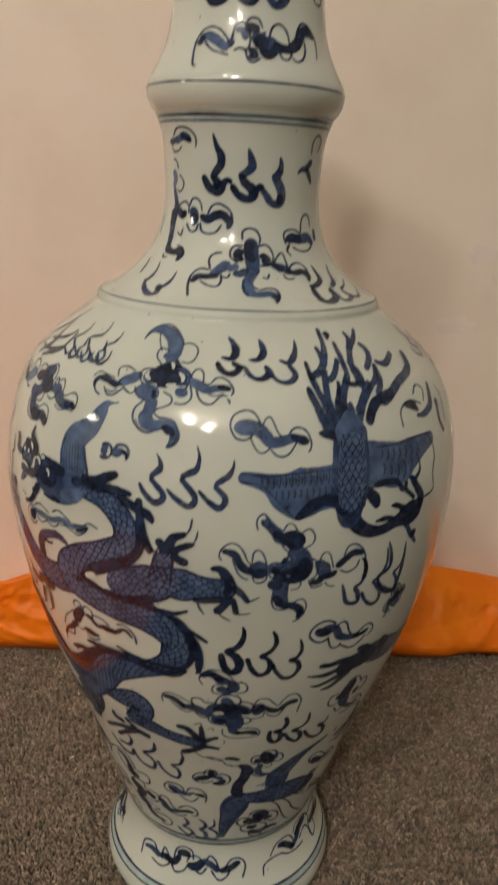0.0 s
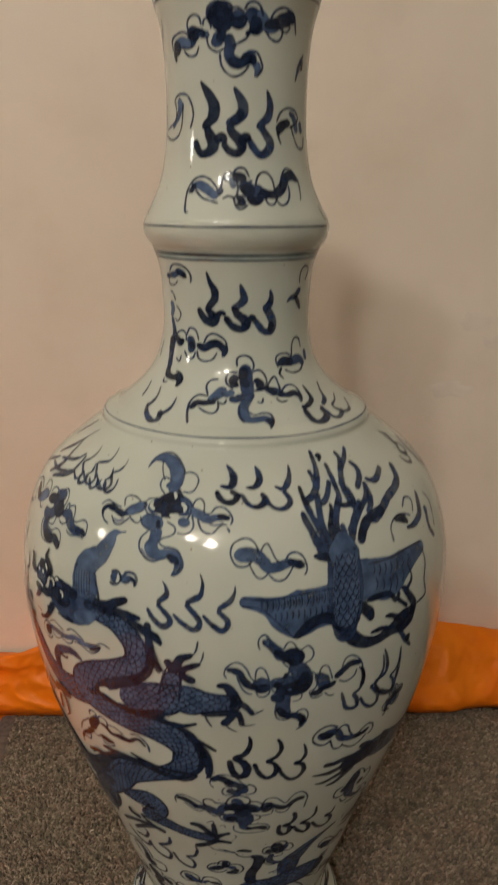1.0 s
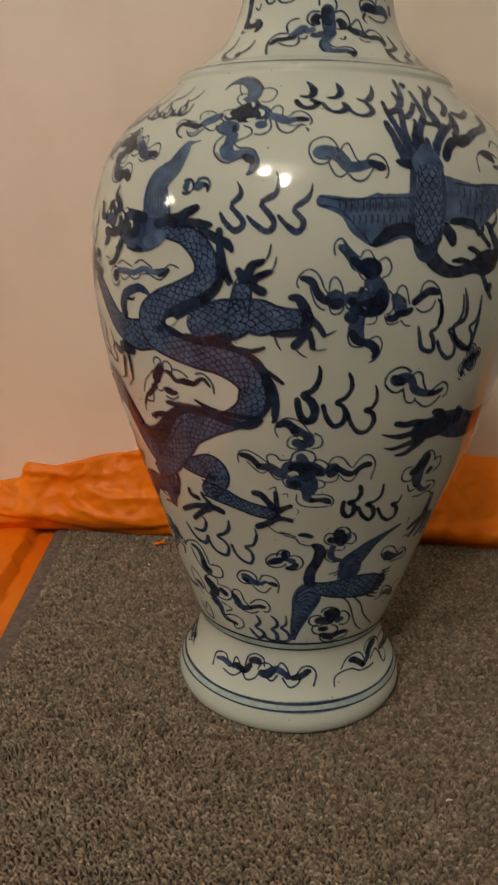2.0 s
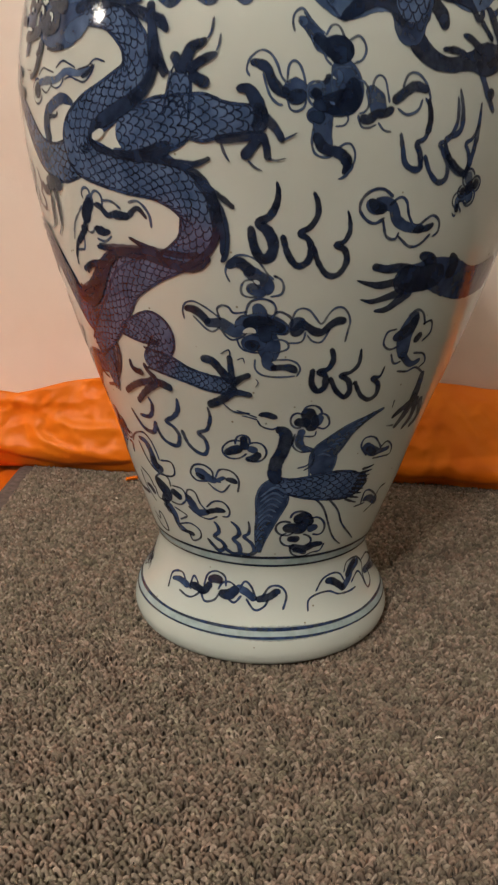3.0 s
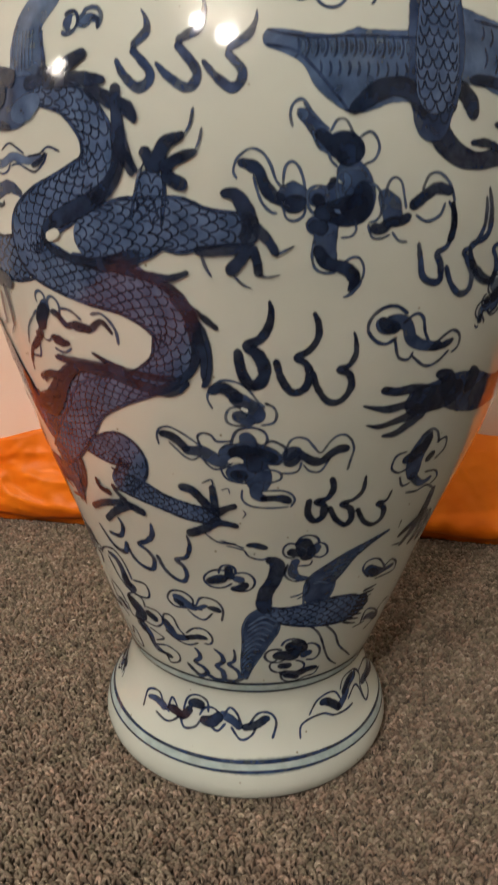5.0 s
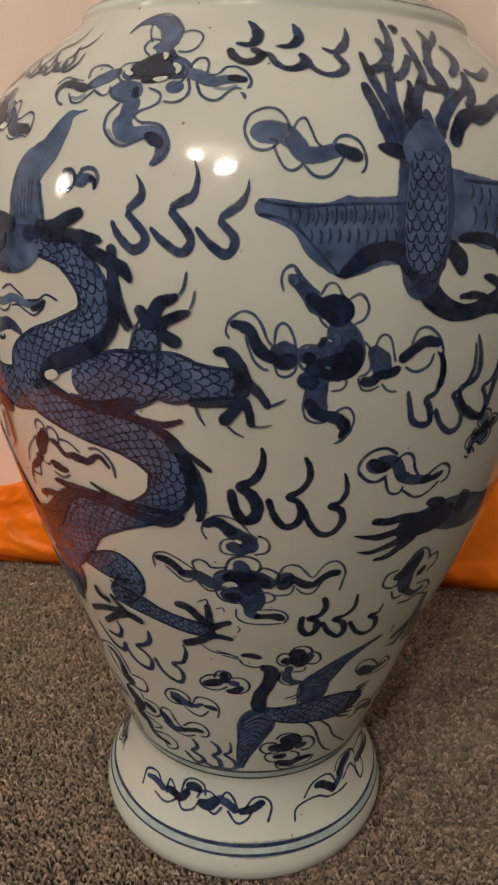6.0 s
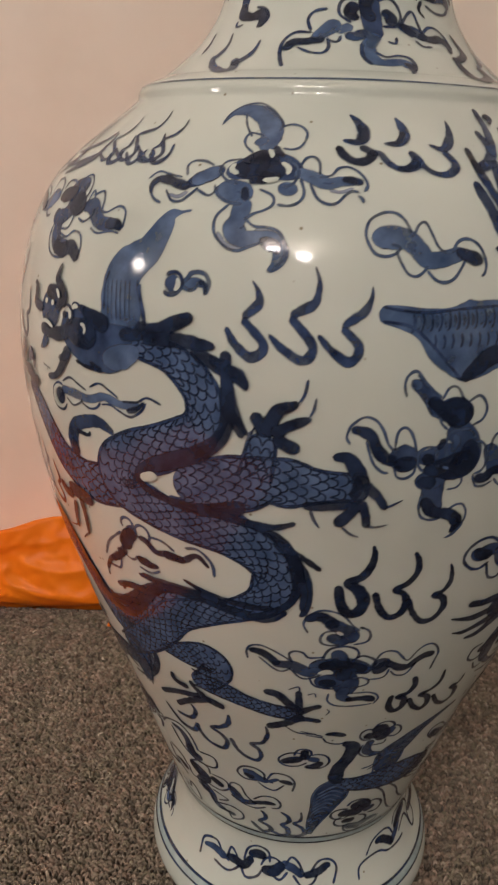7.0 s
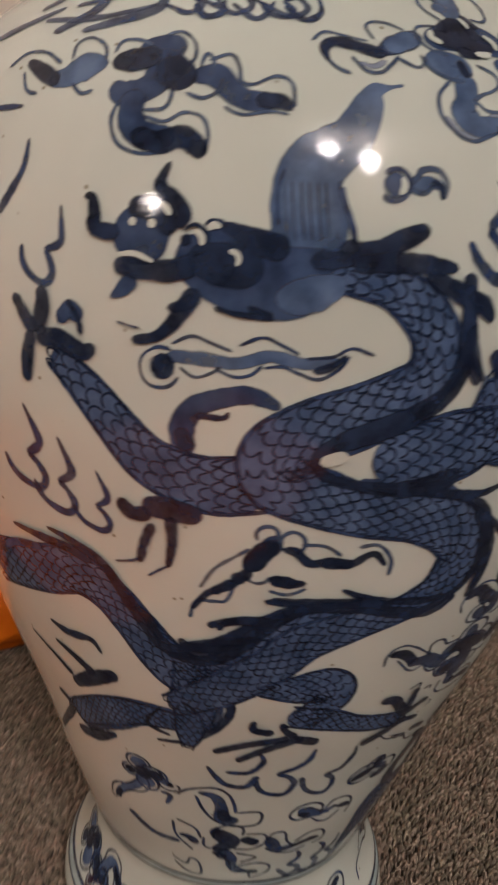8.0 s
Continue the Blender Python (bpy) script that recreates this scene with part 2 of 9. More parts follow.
LIP = [(0.634, 0.0474), (0.6375, 0.047), (0.6385, 0.0455), (0.6375, 0.0438), (0.63, 0.0422), (0.61, 0.0362), (0.57, 0.0335), (0.5, 0.037), (0.46, 0.037), (0.43, 0.042), (0.41, 0.058), (0.38, 0.092), (0.35, 0.115), (0.3, 0.122), (0.2, 0.102), (0.1, 0.068), (0.066, 0.056), (0.05, 0.054), (0.03, 0.05), (0.02, 0.0)]


def smooth_curve(points, step):
    """Catmull-Rom through points of any dimension, sampled about every step."""
    p = np.array(points, float)
    p = np.vstack([2 * p[0] - p[1], p, 2 * p[-1] - p[-2]])
    out = []
    for a, b, c, d in zip(p[:-3], p[1:-2], p[2:-1], p[3:]):
        n = max(4, int(np.linalg.norm((c - b)[:2]) / step) + 1)
        for t in np.linspace(0, 1, n, endpoint=False):
            out.append(0.5 * (2 * b + (c - a) * t + (2 * a - 5 * b + 4 * c - d) * t * t + (3 * b - a - 3 * c + d) * t ** 3))
    out.append(p[-2])
    return np.array(out)


OUTER = smooth_curve(PROFILE_LOW + PROFILE_HIGH, 0.0025)


def radius(z):
    return np.interp(z, OUTER[:, 0], OUTER[:, 1])


def surface(theta, z, lift=0.0):
    """Points and normals of the vase's skin; theta in degrees from the -y side towards +x, z in metres."""
    th, z = np.radians(np.asarray(theta, float)), np.asarray(z, float)
    slope = (radius(z + 0.0015) - radius(z - 0.0015)) / 0.003
    n = np.stack([np.sin(th), -np.cos(th), -slope], -1)
    n /= np.linalg.norm(n, axis=-1, keepdims=True)
    r = radius(z)
    return np.stack([r * np.sin(th), -r * np.cos(th), z], -1) + lift * n, n


def turned(name, rows, around, mat, parent, label="", close=True):
    """A body of revolution from (z, r) rows."""
    rows = np.array(rows)
    a = np.linspace(0, 2 * math.pi, around, endpoint=False)
    v = np.stack([rows[:, None, 1] * np.sin(a), -rows[:, None, 1] * np.cos(a), np.broadcast_to(rows[:, None, 0], (len(rows), around))], -1).reshape(-1, 3)
    f = []
    for i in range(len(rows) - 1):
        for j in range(around):
            k = (j + 1) % around
            f.append((i * around + j, i * around + k, (i + 1) * around + k, (i + 1) * around + j))
    if close:
        f.append(tuple(reversed(range(around))))
    return mesh_object(name, v, f, mat, parent, label=label)


vase = tagged(new("porcelain_vase"), "tall blue-and-white porcelain vase standing on grey carpet", "vase")
body_rows = np.vstack([OUTER, smooth_curve([PROFILE_HIGH[-1]] + LIP, 0.004)[1:]])
turned("vase_body", body_rows, 288, glaze, vase)


def ring_line(z, width, mat, lift=0.00025):
    """A painted line round the vase, slightly uneven in width as the wheel leaves it."""
    th = np.linspace(-180, 180, 289)
    wob = np.array([noise.noise(Vector((math.cos(radians(a)) * 2, math.sin(radians(a)) * 2, z * 90))) for a in th])
    w = width * (1 + 0.35 * wob)
    rows = [surface(th, z + k * w * 0.75 + 0.0003 * wob, lift) for k in (-1, 0, 1)]
    n = len(th)
    f = [(j * n + i, j * n + i + 1, j * n + n + i + 1, j * n + n + i) for j in (0, 1) for i in range(n - 1)]
    ob = mesh_object("painted_ring", np.vstack([a for a, _ in rows]), f, mat, vase, normals=np.vstack([b for _, b in rows]))
    ob.data.attributes.new("ink", "FLOAT", "POINT").data.foreach_set("value", np.concatenate([0 * wob, 1.0 + 0.3 * wob, 0 * wob]))
    return ob


for z, w, m in [(0.0266, 0.0009, cobalt_line), (0.0307, 0.0012, cobalt_line), (0.0647, 0.0012, cobalt_dark), (0.0705, 0.0015, cobalt_dark), (0.4045, 0.0005, cobalt_rim), (0.5085, 0.0008, cobalt_line),
                (0.4942, 0.0011, cobalt_dark), (0.4915, 0.0007, cobalt_line), (0.6185, 0.0011, cobalt_line), (0.6245, 0.0011, cobalt_line)]:
    ring_line(z, w, m)
for z, w in [(0.0286, 0.0042), (0.0675, 0.0045), (0.4935, 0.004)]:
    ring_line(z, w, pooled_glaze, 0.00012).name = "glaze_band"
ring_line(0.0093, 0.0016, worn_foot).name = "worn_foot_edge"


# ---- painting on the glaze ----
ARC = np.concatenate([[0], np.cumsum(np.hypot(np.diff(OUTER[:, 0]), np.diff(OUTER[:, 1])))])
TONES = {"L": (cobalt_line, 0.00022), "D": (cobalt_dark, 0.00028), "W": (cobalt_wash, 0.00014), "P": (cobalt_pale, 0.0001), "G": (glaze, 0.00034), "V": (cobalt_wash, 0.00031), "F": (cobalt_rim, 0.00031), "B": (cobalt_mid, 0.00013), "S": (cobalt_scale, 0.0002), "N": (cobalt_net, 0.00025), "R": (cobalt_rim, 0.00022)}


def up_arc(z):
    return np.interp(z, OUTER[:, 0], ARC)


def arc_up(s):
    return np.interp(s, ARC, OUTER[:, 0])


class Motif:
    """Brush strokes laid on the vase round one place; finish() makes them one painted part.
    Points are (degrees round the vase, millimetres up, millimetres wide)."""

    def __init__(self, theta, high):
        self.theta, self.r = theta, float(radius(high / 1000))
        self.verts, self.norms, self.faces, self.slots, self.tones, self.inks, self.count = [], [], [], [], [], [], 0
        self.proud = 0.0

    def over(self, layer):
        """Lays the following strokes over those of a lower layer."""
        self.proud = 0.00022 * layer
        return self

    def flat(self, p):
        p = np.atleast_2d(np.array(p, float))
        return np.column_stack([np.radians(p[:, 0] - self.theta) * self.r, up_arc(p[:, 1] / 1000), p[:, 2] / 1000])

    def lay(self, rows, tone, fine=0.0008, caps=True):
        """A stroke through flat rows (across, along the skin, width), in metres."""
        c = smooth_curve(rows, fine)
        w = np.maximum(c[:, 2], 0.00015) * 1.08 + 0.0005
        xy = c[:, :2]
        run = np.concatenate([[0], np.cumsum(np.hypot(*np.diff(xy, axis=0).T))])
        if run[-1] < 1e-5:
            return
        if caps:
            for far in (run, run[-1] - run):
                q = np.clip(far / np.maximum(w * 0.5, 1e-6), 0, 1)
                w = w * np.maximum(np.sqrt(1 - (1 - q) ** 2), 0.08)
        wob = np.array([noise.noise(Vector((x * 400, y * 400, self.count * 0.37))) for x, y in xy])
        w = w * (1 + 0.16 * wob * min(1.0, 0.0025 / w.max()))
        tan = np.gradient(xy, axis=0)
        tan /= np.linalg.norm(tan, axis=1, keepdims=True) + 1e-9
        nor = np.column_stack([-tan[:, 1], tan[:, 0]])
        cross = max(4, int(math.ceil(w.max() / 0.0022)) + 2) if w.max() > 0.0011 else 2
        rim = min(0.4, 0.00125 / w.max())
        k = np.linspace(-0.5, 0.5, cross + 1) if cross == 2 else np.concatenate([[-0.5], np.linspace(-0.5 + rim, 0.5 - rim, cross - 1), [0.5]])
        pts = xy[:, None] + nor[:, None] * (w[:, None] * k)[..., None]
        th = self.theta + np.degrees(pts[..., 0] / self.r)
        mat, lift = TONES[tone]
        v, n = surface(th, np.clip(arc_up(pts[..., 1]), 0.001, 0.636), lift + self.proud + 3e-7 * (self.count % 120))
        full = np.clip(np.minimum(run, run[-1] - run) / 0.0012, 0.25, 1) * (0.86 + 0.3 * wob)
        ink = np.outer(full, np.where(abs(k) > 0.49, 0.0, 1.0))
        self.inks += ink.ravel().tolist()
        base, m = len(self.verts), cross + 1
        self.verts += v.reshape(-1, 3).tolist()
        self.norms += n.reshape(-1, 3).tolist()
        if mat not in self.tones:
            self.tones.append(mat)
        for i in range(len(xy) - 1):
            for j in range(cross):
                a = base + i * m + j
                self.faces.append((a, a + m, a + m + 1, a + 1))
                self.slots.append(self.tones.index(mat))
        self.count += 1

    def brush(self, tone, points, fine=0.0008):
        self.lay(self.flat(points), tone, fine)
        return self

    def outline(self, points, width=0.8, tone="L"):
        """Thin lines along both sides of a broad stroke."""
        c = smooth_curve(self.flat(points), 0.0025)
        tan = np.gradient(c[:, :2], axis=0)
        tan /= np.linalg.norm(tan, axis=1, keepdims=True) + 1e-9
        nor = np.column_stack([-tan[:, 1], tan[:, 0]])
        for side in (-0.5, 0.5):
            e = c[:, :2] + nor * (c[:, 2:] * side)
            self.lay(np.column_stack([e, np.full(len(e), width / 1000)]), tone, 0.003)
        return self

    def scales(self, points, size=3.6):
        """A wash crossed by staggered rows of thin arcs, scale by scale."""
        c = smooth_curve(self.flat(points), 0.0006)
        run = np.concatenate([[0], np.cumsum(np.hypot(*np.diff(c[:, :2], axis=0).T))])
        tan = np.gradient(c[:, :2], axis=0)
        tan /= np.linalg.norm(tan, axis=1, keepdims=True) + 1e-9
        s = size / 1000
        self.lay(c[::6] * (1, 1, 0.97), "S")
        for row, d in enumerate(np.arange(s * 0.2, run[-1] - s * 0.3, s * 0.78)):
            i = int(np.argmin(abs(run - d)))
            t, p, w = tan[i], c[i, :2], c[i, 2] * 0.95
            n = np.array([-t[1], t[0]])
            many = max(2, int(round(w / s)))
            step = w / many
            for k in range(many + row % 2):
                o = (k + (0.5 if row % 2 == 0 else 0.0)) * step - w / 2
                jit = np.array([noise.noise(Vector((d * 900, o * 900, q))) for q in (0.3, 5.7)]) * s * 0.16
                deep = s * (0.80 + 0.2 * noise.noise(Vector((d * 700, o * 700, 9.1))))
                left, right = max(-0.5 * step, -w / 2 - o), min(0.5 * step, w / 2 - o)
                arc = [(p + jit + n * (o + left + (right - left) * u)) + t * deep * f for u, f in ((0.0, 0.0), (0.14, 0.62), (0.34, 0.93), (0.66, 0.93), (0.86, 0.62), (1.0, 0.0))]
                self.lay([(*q, 0.00035) for q in arc], "N", 0.0012)
        return self

    def flame(self, low, tip, hook=1.0, weight=1.0, tone="D"):
        """A flame tongue: a waving tail over a curled foot, from its foot to its tip."""
        a, b = self.flat([(*low, 0), (*tip, 0)])[:, :2]
        up = b - a
        h = np.linalg.norm(up)
        v = up / h
        u = np.array([v[1], -v[0]])

        def put(rows):
            return [(*(a + u * x * h + v * y * h), 1.45 * w * h * weight) for x, y, w in rows]

        self.lay(put([(-0.03, 1.0, 0.012), (0.04, 0.86, 0.05), (0.12, 0.70, 0.085), (0.15, 0.58, 0.10), (0.07, 0.48, 0.09), (-0.06, 0.41, 0.06)]), tone)
        self.lay(put([(-0.05, 0.42, 0.06), (0.08, 0.32, 0.075), (0.17, 0.18, 0.09), (0.13, 0.05, 0.09), (0.0, 0.0, 0.09), (-0.13 * hook, 0.06, 0.085), (-0.2 * hook, 0.18, 0.075), (-0.23 * hook, 0.33, 0.04)]), tone)
        return self

    def flames(self, hook, weight, tone, *tongues):
        for x0, z0, x1, z1 in tongues:
            self.flame((x0, z0), (x1, z1), hook, weight, tone)
        return self

    def ribbon(self, start, end, waves, swing, width, flip=1, core="W", tip=True):
        """A waving cloud ribbon: a soft core, scalloped outlines on its outer bends and a dark end."""
        a, b = self.flat([(*start, 0), (*end, 0)])[:, :2]
        t = np.linspace(0, 1, 34)
        v = b - a
        far = np.linalg.norm(v)
        v /= far
        n = np.array([-v[1], v[0]])
        phi = 2 * np.pi * waves * t
        ease = np.minimum(1, t * 5)
        c = a + np.outer(t * far, v) + np.outer(flip * swing / 1000 * np.sin(phi) * ease, n)
        tan = np.gradient(c, axis=0)
        tan /= np.linalg.norm(tan, axis=1, keepdims=True) + 1e-9
        nn = np.column_stack([-tan[:, 1], tan[:, 0]])
        w = width / 1000 * (0.75 + 0.35 * np.sin(np.pi * np.minimum(1, t * 1.1)))
        self.lay(np.column_stack([c, w * 1.5])[::2], core)
        for side in (1, -1):
            puff = np.maximum(0, side * flip * np.sin(phi)) * ease
            e = c + nn * (side * (w * 0.7 + 0.95 * width / 1000 * puff))[:, None]
            keep = slice(1, None)
            self.lay(np.column_stack([e, np.full(len(e), 0.00085 * (width / 3.2) ** 0.35)])[keep][::2], "L")
        if tip:
            k = int(len(t) * 0.72)
            self.lay(np.column_stack([c[k:], w[k:] * np.linspace(0.7, 1.6, len(t) - k)]), "D")
            last = c[-1]
            hook = [last, last + tan[-1] * width / 1000 * 0.9 - n * flip * width / 1000 * 0.6, last + tan[-1] * width / 1000 * 0.8 - n * flip * width / 1000 * 1.9]
            self.lay([(*p, q / 1000) for p, q in zip(hook, (0.9, 0.8, 0.2))], "L")
        return self

    def dot(self, x, y, r, tone):
        """A round dab of the brush."""
        a = 0.7 * math.sin(self.count * 1.9)
        u, v = r * math.cos(a), r * math.sin(a)
        self.lay([(x - u, y - v, r * 2), (x, y, r * 1.9), (x + u, y + v, r * 2)], tone, 0.0005)

    def spot(self, theta, high, r, tone="D"):
        (x, y, _) = self.flat([(theta, high, 0)])[0]
        self.dot(x, y, r / 1000, tone)
        return self

    def lobe(self, x, y, r, fill="W", open_at=0.0):
        """One round puff: a soft heart and a drawn rim."""
        if fill:
            self.dot(x, y, r * 0.85, fill)
        a = np.linspace(open_at, open_at + 5.4, 13)
        self.lay(np.column_stack([x + 1.12 * r * np.cos(a), y + 1.12 * r * np.sin(a), np.full(13, 0.00085)]), "L")

    def sash(self, points, puff=1.0, heavy=0.5):
        """A cloud ribbon along a drawn path: soft core with a dark end, and thin scalloped rims that stand off it, most on the outside of each bend."""
        c = smooth_curve(self.flat(points), 0.0009)
        p, w = c[:, :2], c[:, 2]
        run = np.concatenate([[0], np.cumsum(np.hypot(*np.diff(p, axis=0).T))])
        tan = np.gradient(p, axis=0)
        tan /= np.linalg.norm(tan, axis=1, keepdims=True) + 1e-9
        nor = np.column_stack([-tan[:, 1], tan[:, 0]])
        wide = np.convolve(np.cross(np.vstack([tan[:1], tan[:-1]]), tan), np.ones(9) / 9, "same") / 0.0009
        bend = np.tanh(wide * w.max() * 1.2)
        n = len(p)
        body = slice(0, max(8, int(n * 0.96)))
        self.lay(np.column_stack([p, w * 0.95])[body][::2], "B" if heavy < 0.3 or self.count % 3 else "W")
        scallops = max(1.0, round(run[-1] / (w.max() * 2.7)))
        for side in (1, -1):
            swell = np.convolve(np.maximum(0, -side * bend), np.ones(7) / 7, "same")
            inner = np.convolve(np.maximum(0, side * bend), np.ones(7) / 7, "same")
            phase = np.pi * scallops * run / run[-1] + (0.0 if side > 0 else np.pi / 2)
            off = w * 0.5 + puff * w.max() * np.abs(np.sin(phase)) ** 0.7 * (0.34 + 0.5 * swell) * (1 - 0.75 * inner)
            off *= np.clip(run / (w.max() * 1.2), 0, 1) * np.clip((run[body][-1] - run) / (w.max() * 1.2), 0.0, 1)
            e = p + nor * (side * off)[:, None]
            if len(e[body]) > 6:
                self.lay(np.column_stack([e, 0.00115 + 0.0004 * np.sin(phase * 1.3)])[body][::2], "R", 0.0006)
        k = int(n * heavy)
        if n - k > 6:
            self.lay(np.column_stack([p, w * np.linspace(0.5 if heavy < 0.3 else 0.3, 0.95, n)])[k:-1], "D")
        return self

    def puffs(self, *rounds):
        """Rounded puffs about one heart: (degrees, millimetres up, millimetres radius, tone); the dark heart runs out into each."""
        at = [(*self.flat([(x, z, 0)])[0][:2], r / 1000, fill) for x, z, r, fill in rounds]
        solid = [q for q in at if q[3] != "P"]
        hx, hy = (np.mean([q[0] for q in solid]), np.mean([q[1] for q in solid])) if solid else at[0][:2]
        for k, (x, y, r, fill) in enumerate(at):
            away = math.atan2(y - hy, x - hx)
            far = math.hypot(x - hx, y - hy)
            if fill == "P":
                self.rim(x, y, r, away - 2.6, 5.4)
                continue
            if 0.4 * r < far < 3.4 * r and len(solid) > 2:
                u, v = (x - hx) / far, (y - hy) / far
                self.lay([(hx, hy, r * 1.1), (x - u * r * 0.4, y - v * r * 0.4, r * 1.7), (x + u * r * 0.8, y + v * r * 0.8, r * 1.7)], "B" if fill == "D" else fill)
                self.lay([(hx, hy, r * 0.9), (x - u * r * 0.3, y - v * r * 0.3, r * 0.9)], "D")
            else:
                self.dot(x, y, r * 0.9, "B" if fill == "D" else fill)
            a = np.linspace(away - 1.1, away + 0.9, 7)
            self.lay(np.column_stack([x + 0.66 * r * np.cos(a), y + 0.66 * r * np.sin(a), r * np.array([0.1, 0.24, 0.32, 0.34, 0.3, 0.22, 0.1])]), "G")
            self.rim(x, y, r, away - 2.5, 5.0, 1.25, "L")
        return self

    def rim(self, x, y, r, start, turn, width=1.1, tone="R"):
        a = np.linspace(start, start + turn, 13)
        g = r * (1.05 + 0.05 * np.sin(a * 2 + self.count))
        self.lay(np.column_stack([x + g * np.cos(a), y + g * np.sin(a), np.full(13, width / 1000)]), tone)

    def knot(self, centre, size, lobes=5, turn=0.0, dark=2):
        """Puffs gathered round a dark heart."""
        (x, y, _), s = self.flat([(*centre, 0)])[0], size / 1000
        for k in range(lobes):
            a = turn + 2 * np.pi * k / lobes
            self.lobe(x + 0.62 * s * math.cos(a), y + 0.62 * s * math.sin(a), s * (0.42 + 0.08 * math.sin(k * 2.3)), "D" if k % max(1, lobes // max(1, dark)) == 0 else "W", a + 0.5 + math.pi + 0.9)
        self.dot(x, y, s * 0.42, "D")
        return self

    def cloud(self, centre, size, lobes, turn, *arms):
        """A knot with ribbons; each arm is (degrees, millimetres up, waves, swing, flip)."""
        for x, z, waves, swing, flip in arms:
            self.ribbon(centre, (x, z), waves * 1.5, swing * 1.15, size * 0.36, flip)
        return self.knot(centre, size * 1.3, lobes, turn)

    def finish(self, name, label):
        me = bpy.data.meshes.new(name)
        me.from_pydata(self.verts, [], self.faces)
        for m in self.tones:
            me.materials.append(m)
        me.polygons.foreach_set("material_index", self.slots)
        me.polygons.foreach_set("use_smooth", [True] * len(me.polygons))
        me.attributes.new("ink", "FLOAT", "POINT").data.foreach_set("value", self.inks)
        me.update()
        me.normals_split_custom_set_from_vertices(self.norms)
        ob = new(name, me)
        ob.parent = vase
        ob["label"] = label
        return ob


FLAME, CLOUD, SCROLL = "three painted flame tongues in dark cobalt", "painted cobalt cloud with waving ribbons", "painted cobalt cloud scroll"


# neck, upper part
m = Motif(-9.4, 606.5)
m.brush('B', [(-15.8, 604.0, 7.9), (-9.3, 608.4, 10.6), (-4.3, 606.4, 8.5), (-9.2, 600.2, 8.5)])
m.brush('D', [(-15.7, 603.6, 5.9), (-8.1, 608.8, 7.2), (-2.7, 607.3, 5.9), (-4.4, 603.6, 6.5), (-13.9, 603.8, 5.2)])
m.brush('L', [(-14.3, 601.1, 1.0), (-14.6, 607.8, 1.0), (-10.9, 611.7, 1.0), (-5.1, 612.9, 1.0), (0.5, 611.0, 1.0), (-0.5, 606.6, 1.0)])
m.brush('B', [(0.7, 608.6, 5.8), (8.3, 604.0, 7.2)])
m.brush('D', [(-0.3, 606.1, 4.5), (5.0, 603.5, 5.2), (10.6, 607.1, 3.5)])
m.brush('L', [(-1.4, 609.5, 1.0), (4.2, 610.4, 1.0), (8.8, 608.3, 1.0), (10.5, 604.6, 1.0), (7.4, 602.1, 1.0), (-0.1, 602.7, 1.0)])
m.brush('B', [(10.4, 609.7, 5.2), (16.0, 606.6, 7.2), (18.2, 603.1, 7.9), (14.7, 598.8, 4.5)])
m.brush('D', [(15.4, 607.2, 4.5), (17.8, 603.1, 5.9), (13.9, 599.0, 3.8)])
m.brush('L', [(9.0, 609.1, 1.0), (11.7, 612.1, 1.0), (16.2, 612.9, 1.0), (20.3, 611.0, 1.0), (22.7, 606.7, 1.0)])
m.brush('W', [(19.1, 609.8, 3.2), (23.5, 605.0, 6.0), (28.0, 602.9, 6.0), (35.9, 604.5, 5.7)])
m.brush('D', [(23.2, 603.2, 3.2), (32.3, 604.6, 4.9), (38.7, 606.5, 6.6), (45.2, 607.6, 6.0), (49.3, 606.0, 1.6)])
m.brush('L', [(27.2, 604.6, 1.0), (30.6, 609.3, 1.0), (36.3, 611.6, 1.0), (42.3, 611.2, 1.0), (48.3, 608.4, 1.1), (52.2, 600.5, 1.1)])
m.brush('L', [(24.0, 601.6, 1.0), (28.5, 598.0, 1.0), (34.3, 596.8, 1.0), (38.0, 599.1, 1.0), (38.6, 603.3, 1.0)])
m.brush('L', [(34.5, 602.8, 0.9), (41.3, 601.3, 0.9), (46.2, 604.2, 0.9)])
m.brush('B', [(-26.4, 603.6, 5.2), (-29.1, 600.1, 7.3), (-32.6, 596.6, 5.3)])
m.brush('D', [(-32.1, 601.6, 3.9), (-28.2, 598.6, 5.2), (-23.1, 602.6, 3.9)])
m.brush('L', [(-33.0, 600.1, 1.0), (-33.2, 605.3, 1.0), (-28.6, 608.1, 1.0), (-23.2, 607.1, 1.0), (-21.7, 602.9, 1.0)])
m.brush('W', [(-30.9, 595.4, 4.7), (-40.5, 597.1, 4.7), (-49.2, 595.1, 5.5)])
m.brush('B', [(-26.4, 597.6, 3.9), (-33.3, 595.4, 3.9), (-44.4, 596.8, 4.0)])
m.brush('D', [(-48.6, 597.6, 4.7), (-45.0, 594.2, 5.3), (-48.2, 592.4, 3.3), (-47.5, 588.1, 0.9)])
m.brush('L', [(-50.9, 593.4, 1.1), (-51.4, 598.8, 1.1), (-43.5, 601.2, 1.1), (-36.3, 601.1, 1.0), (-31.3, 598.2, 1.0)])
m.brush('L', [(-38.8, 593.2, 1.0), (-33.3, 590.3, 1.0), (-27.0, 590.7, 1.0), (-24.3, 594.6, 1.0)])
m.brush('B', [(-5.4, 600.6, 6.5), (-10.4, 596.3, 5.9), (-15.1, 595.1, 3.2)])
m.brush('D', [(-4.4, 601.1, 4.5), (-9.7, 595.9, 4.2)])
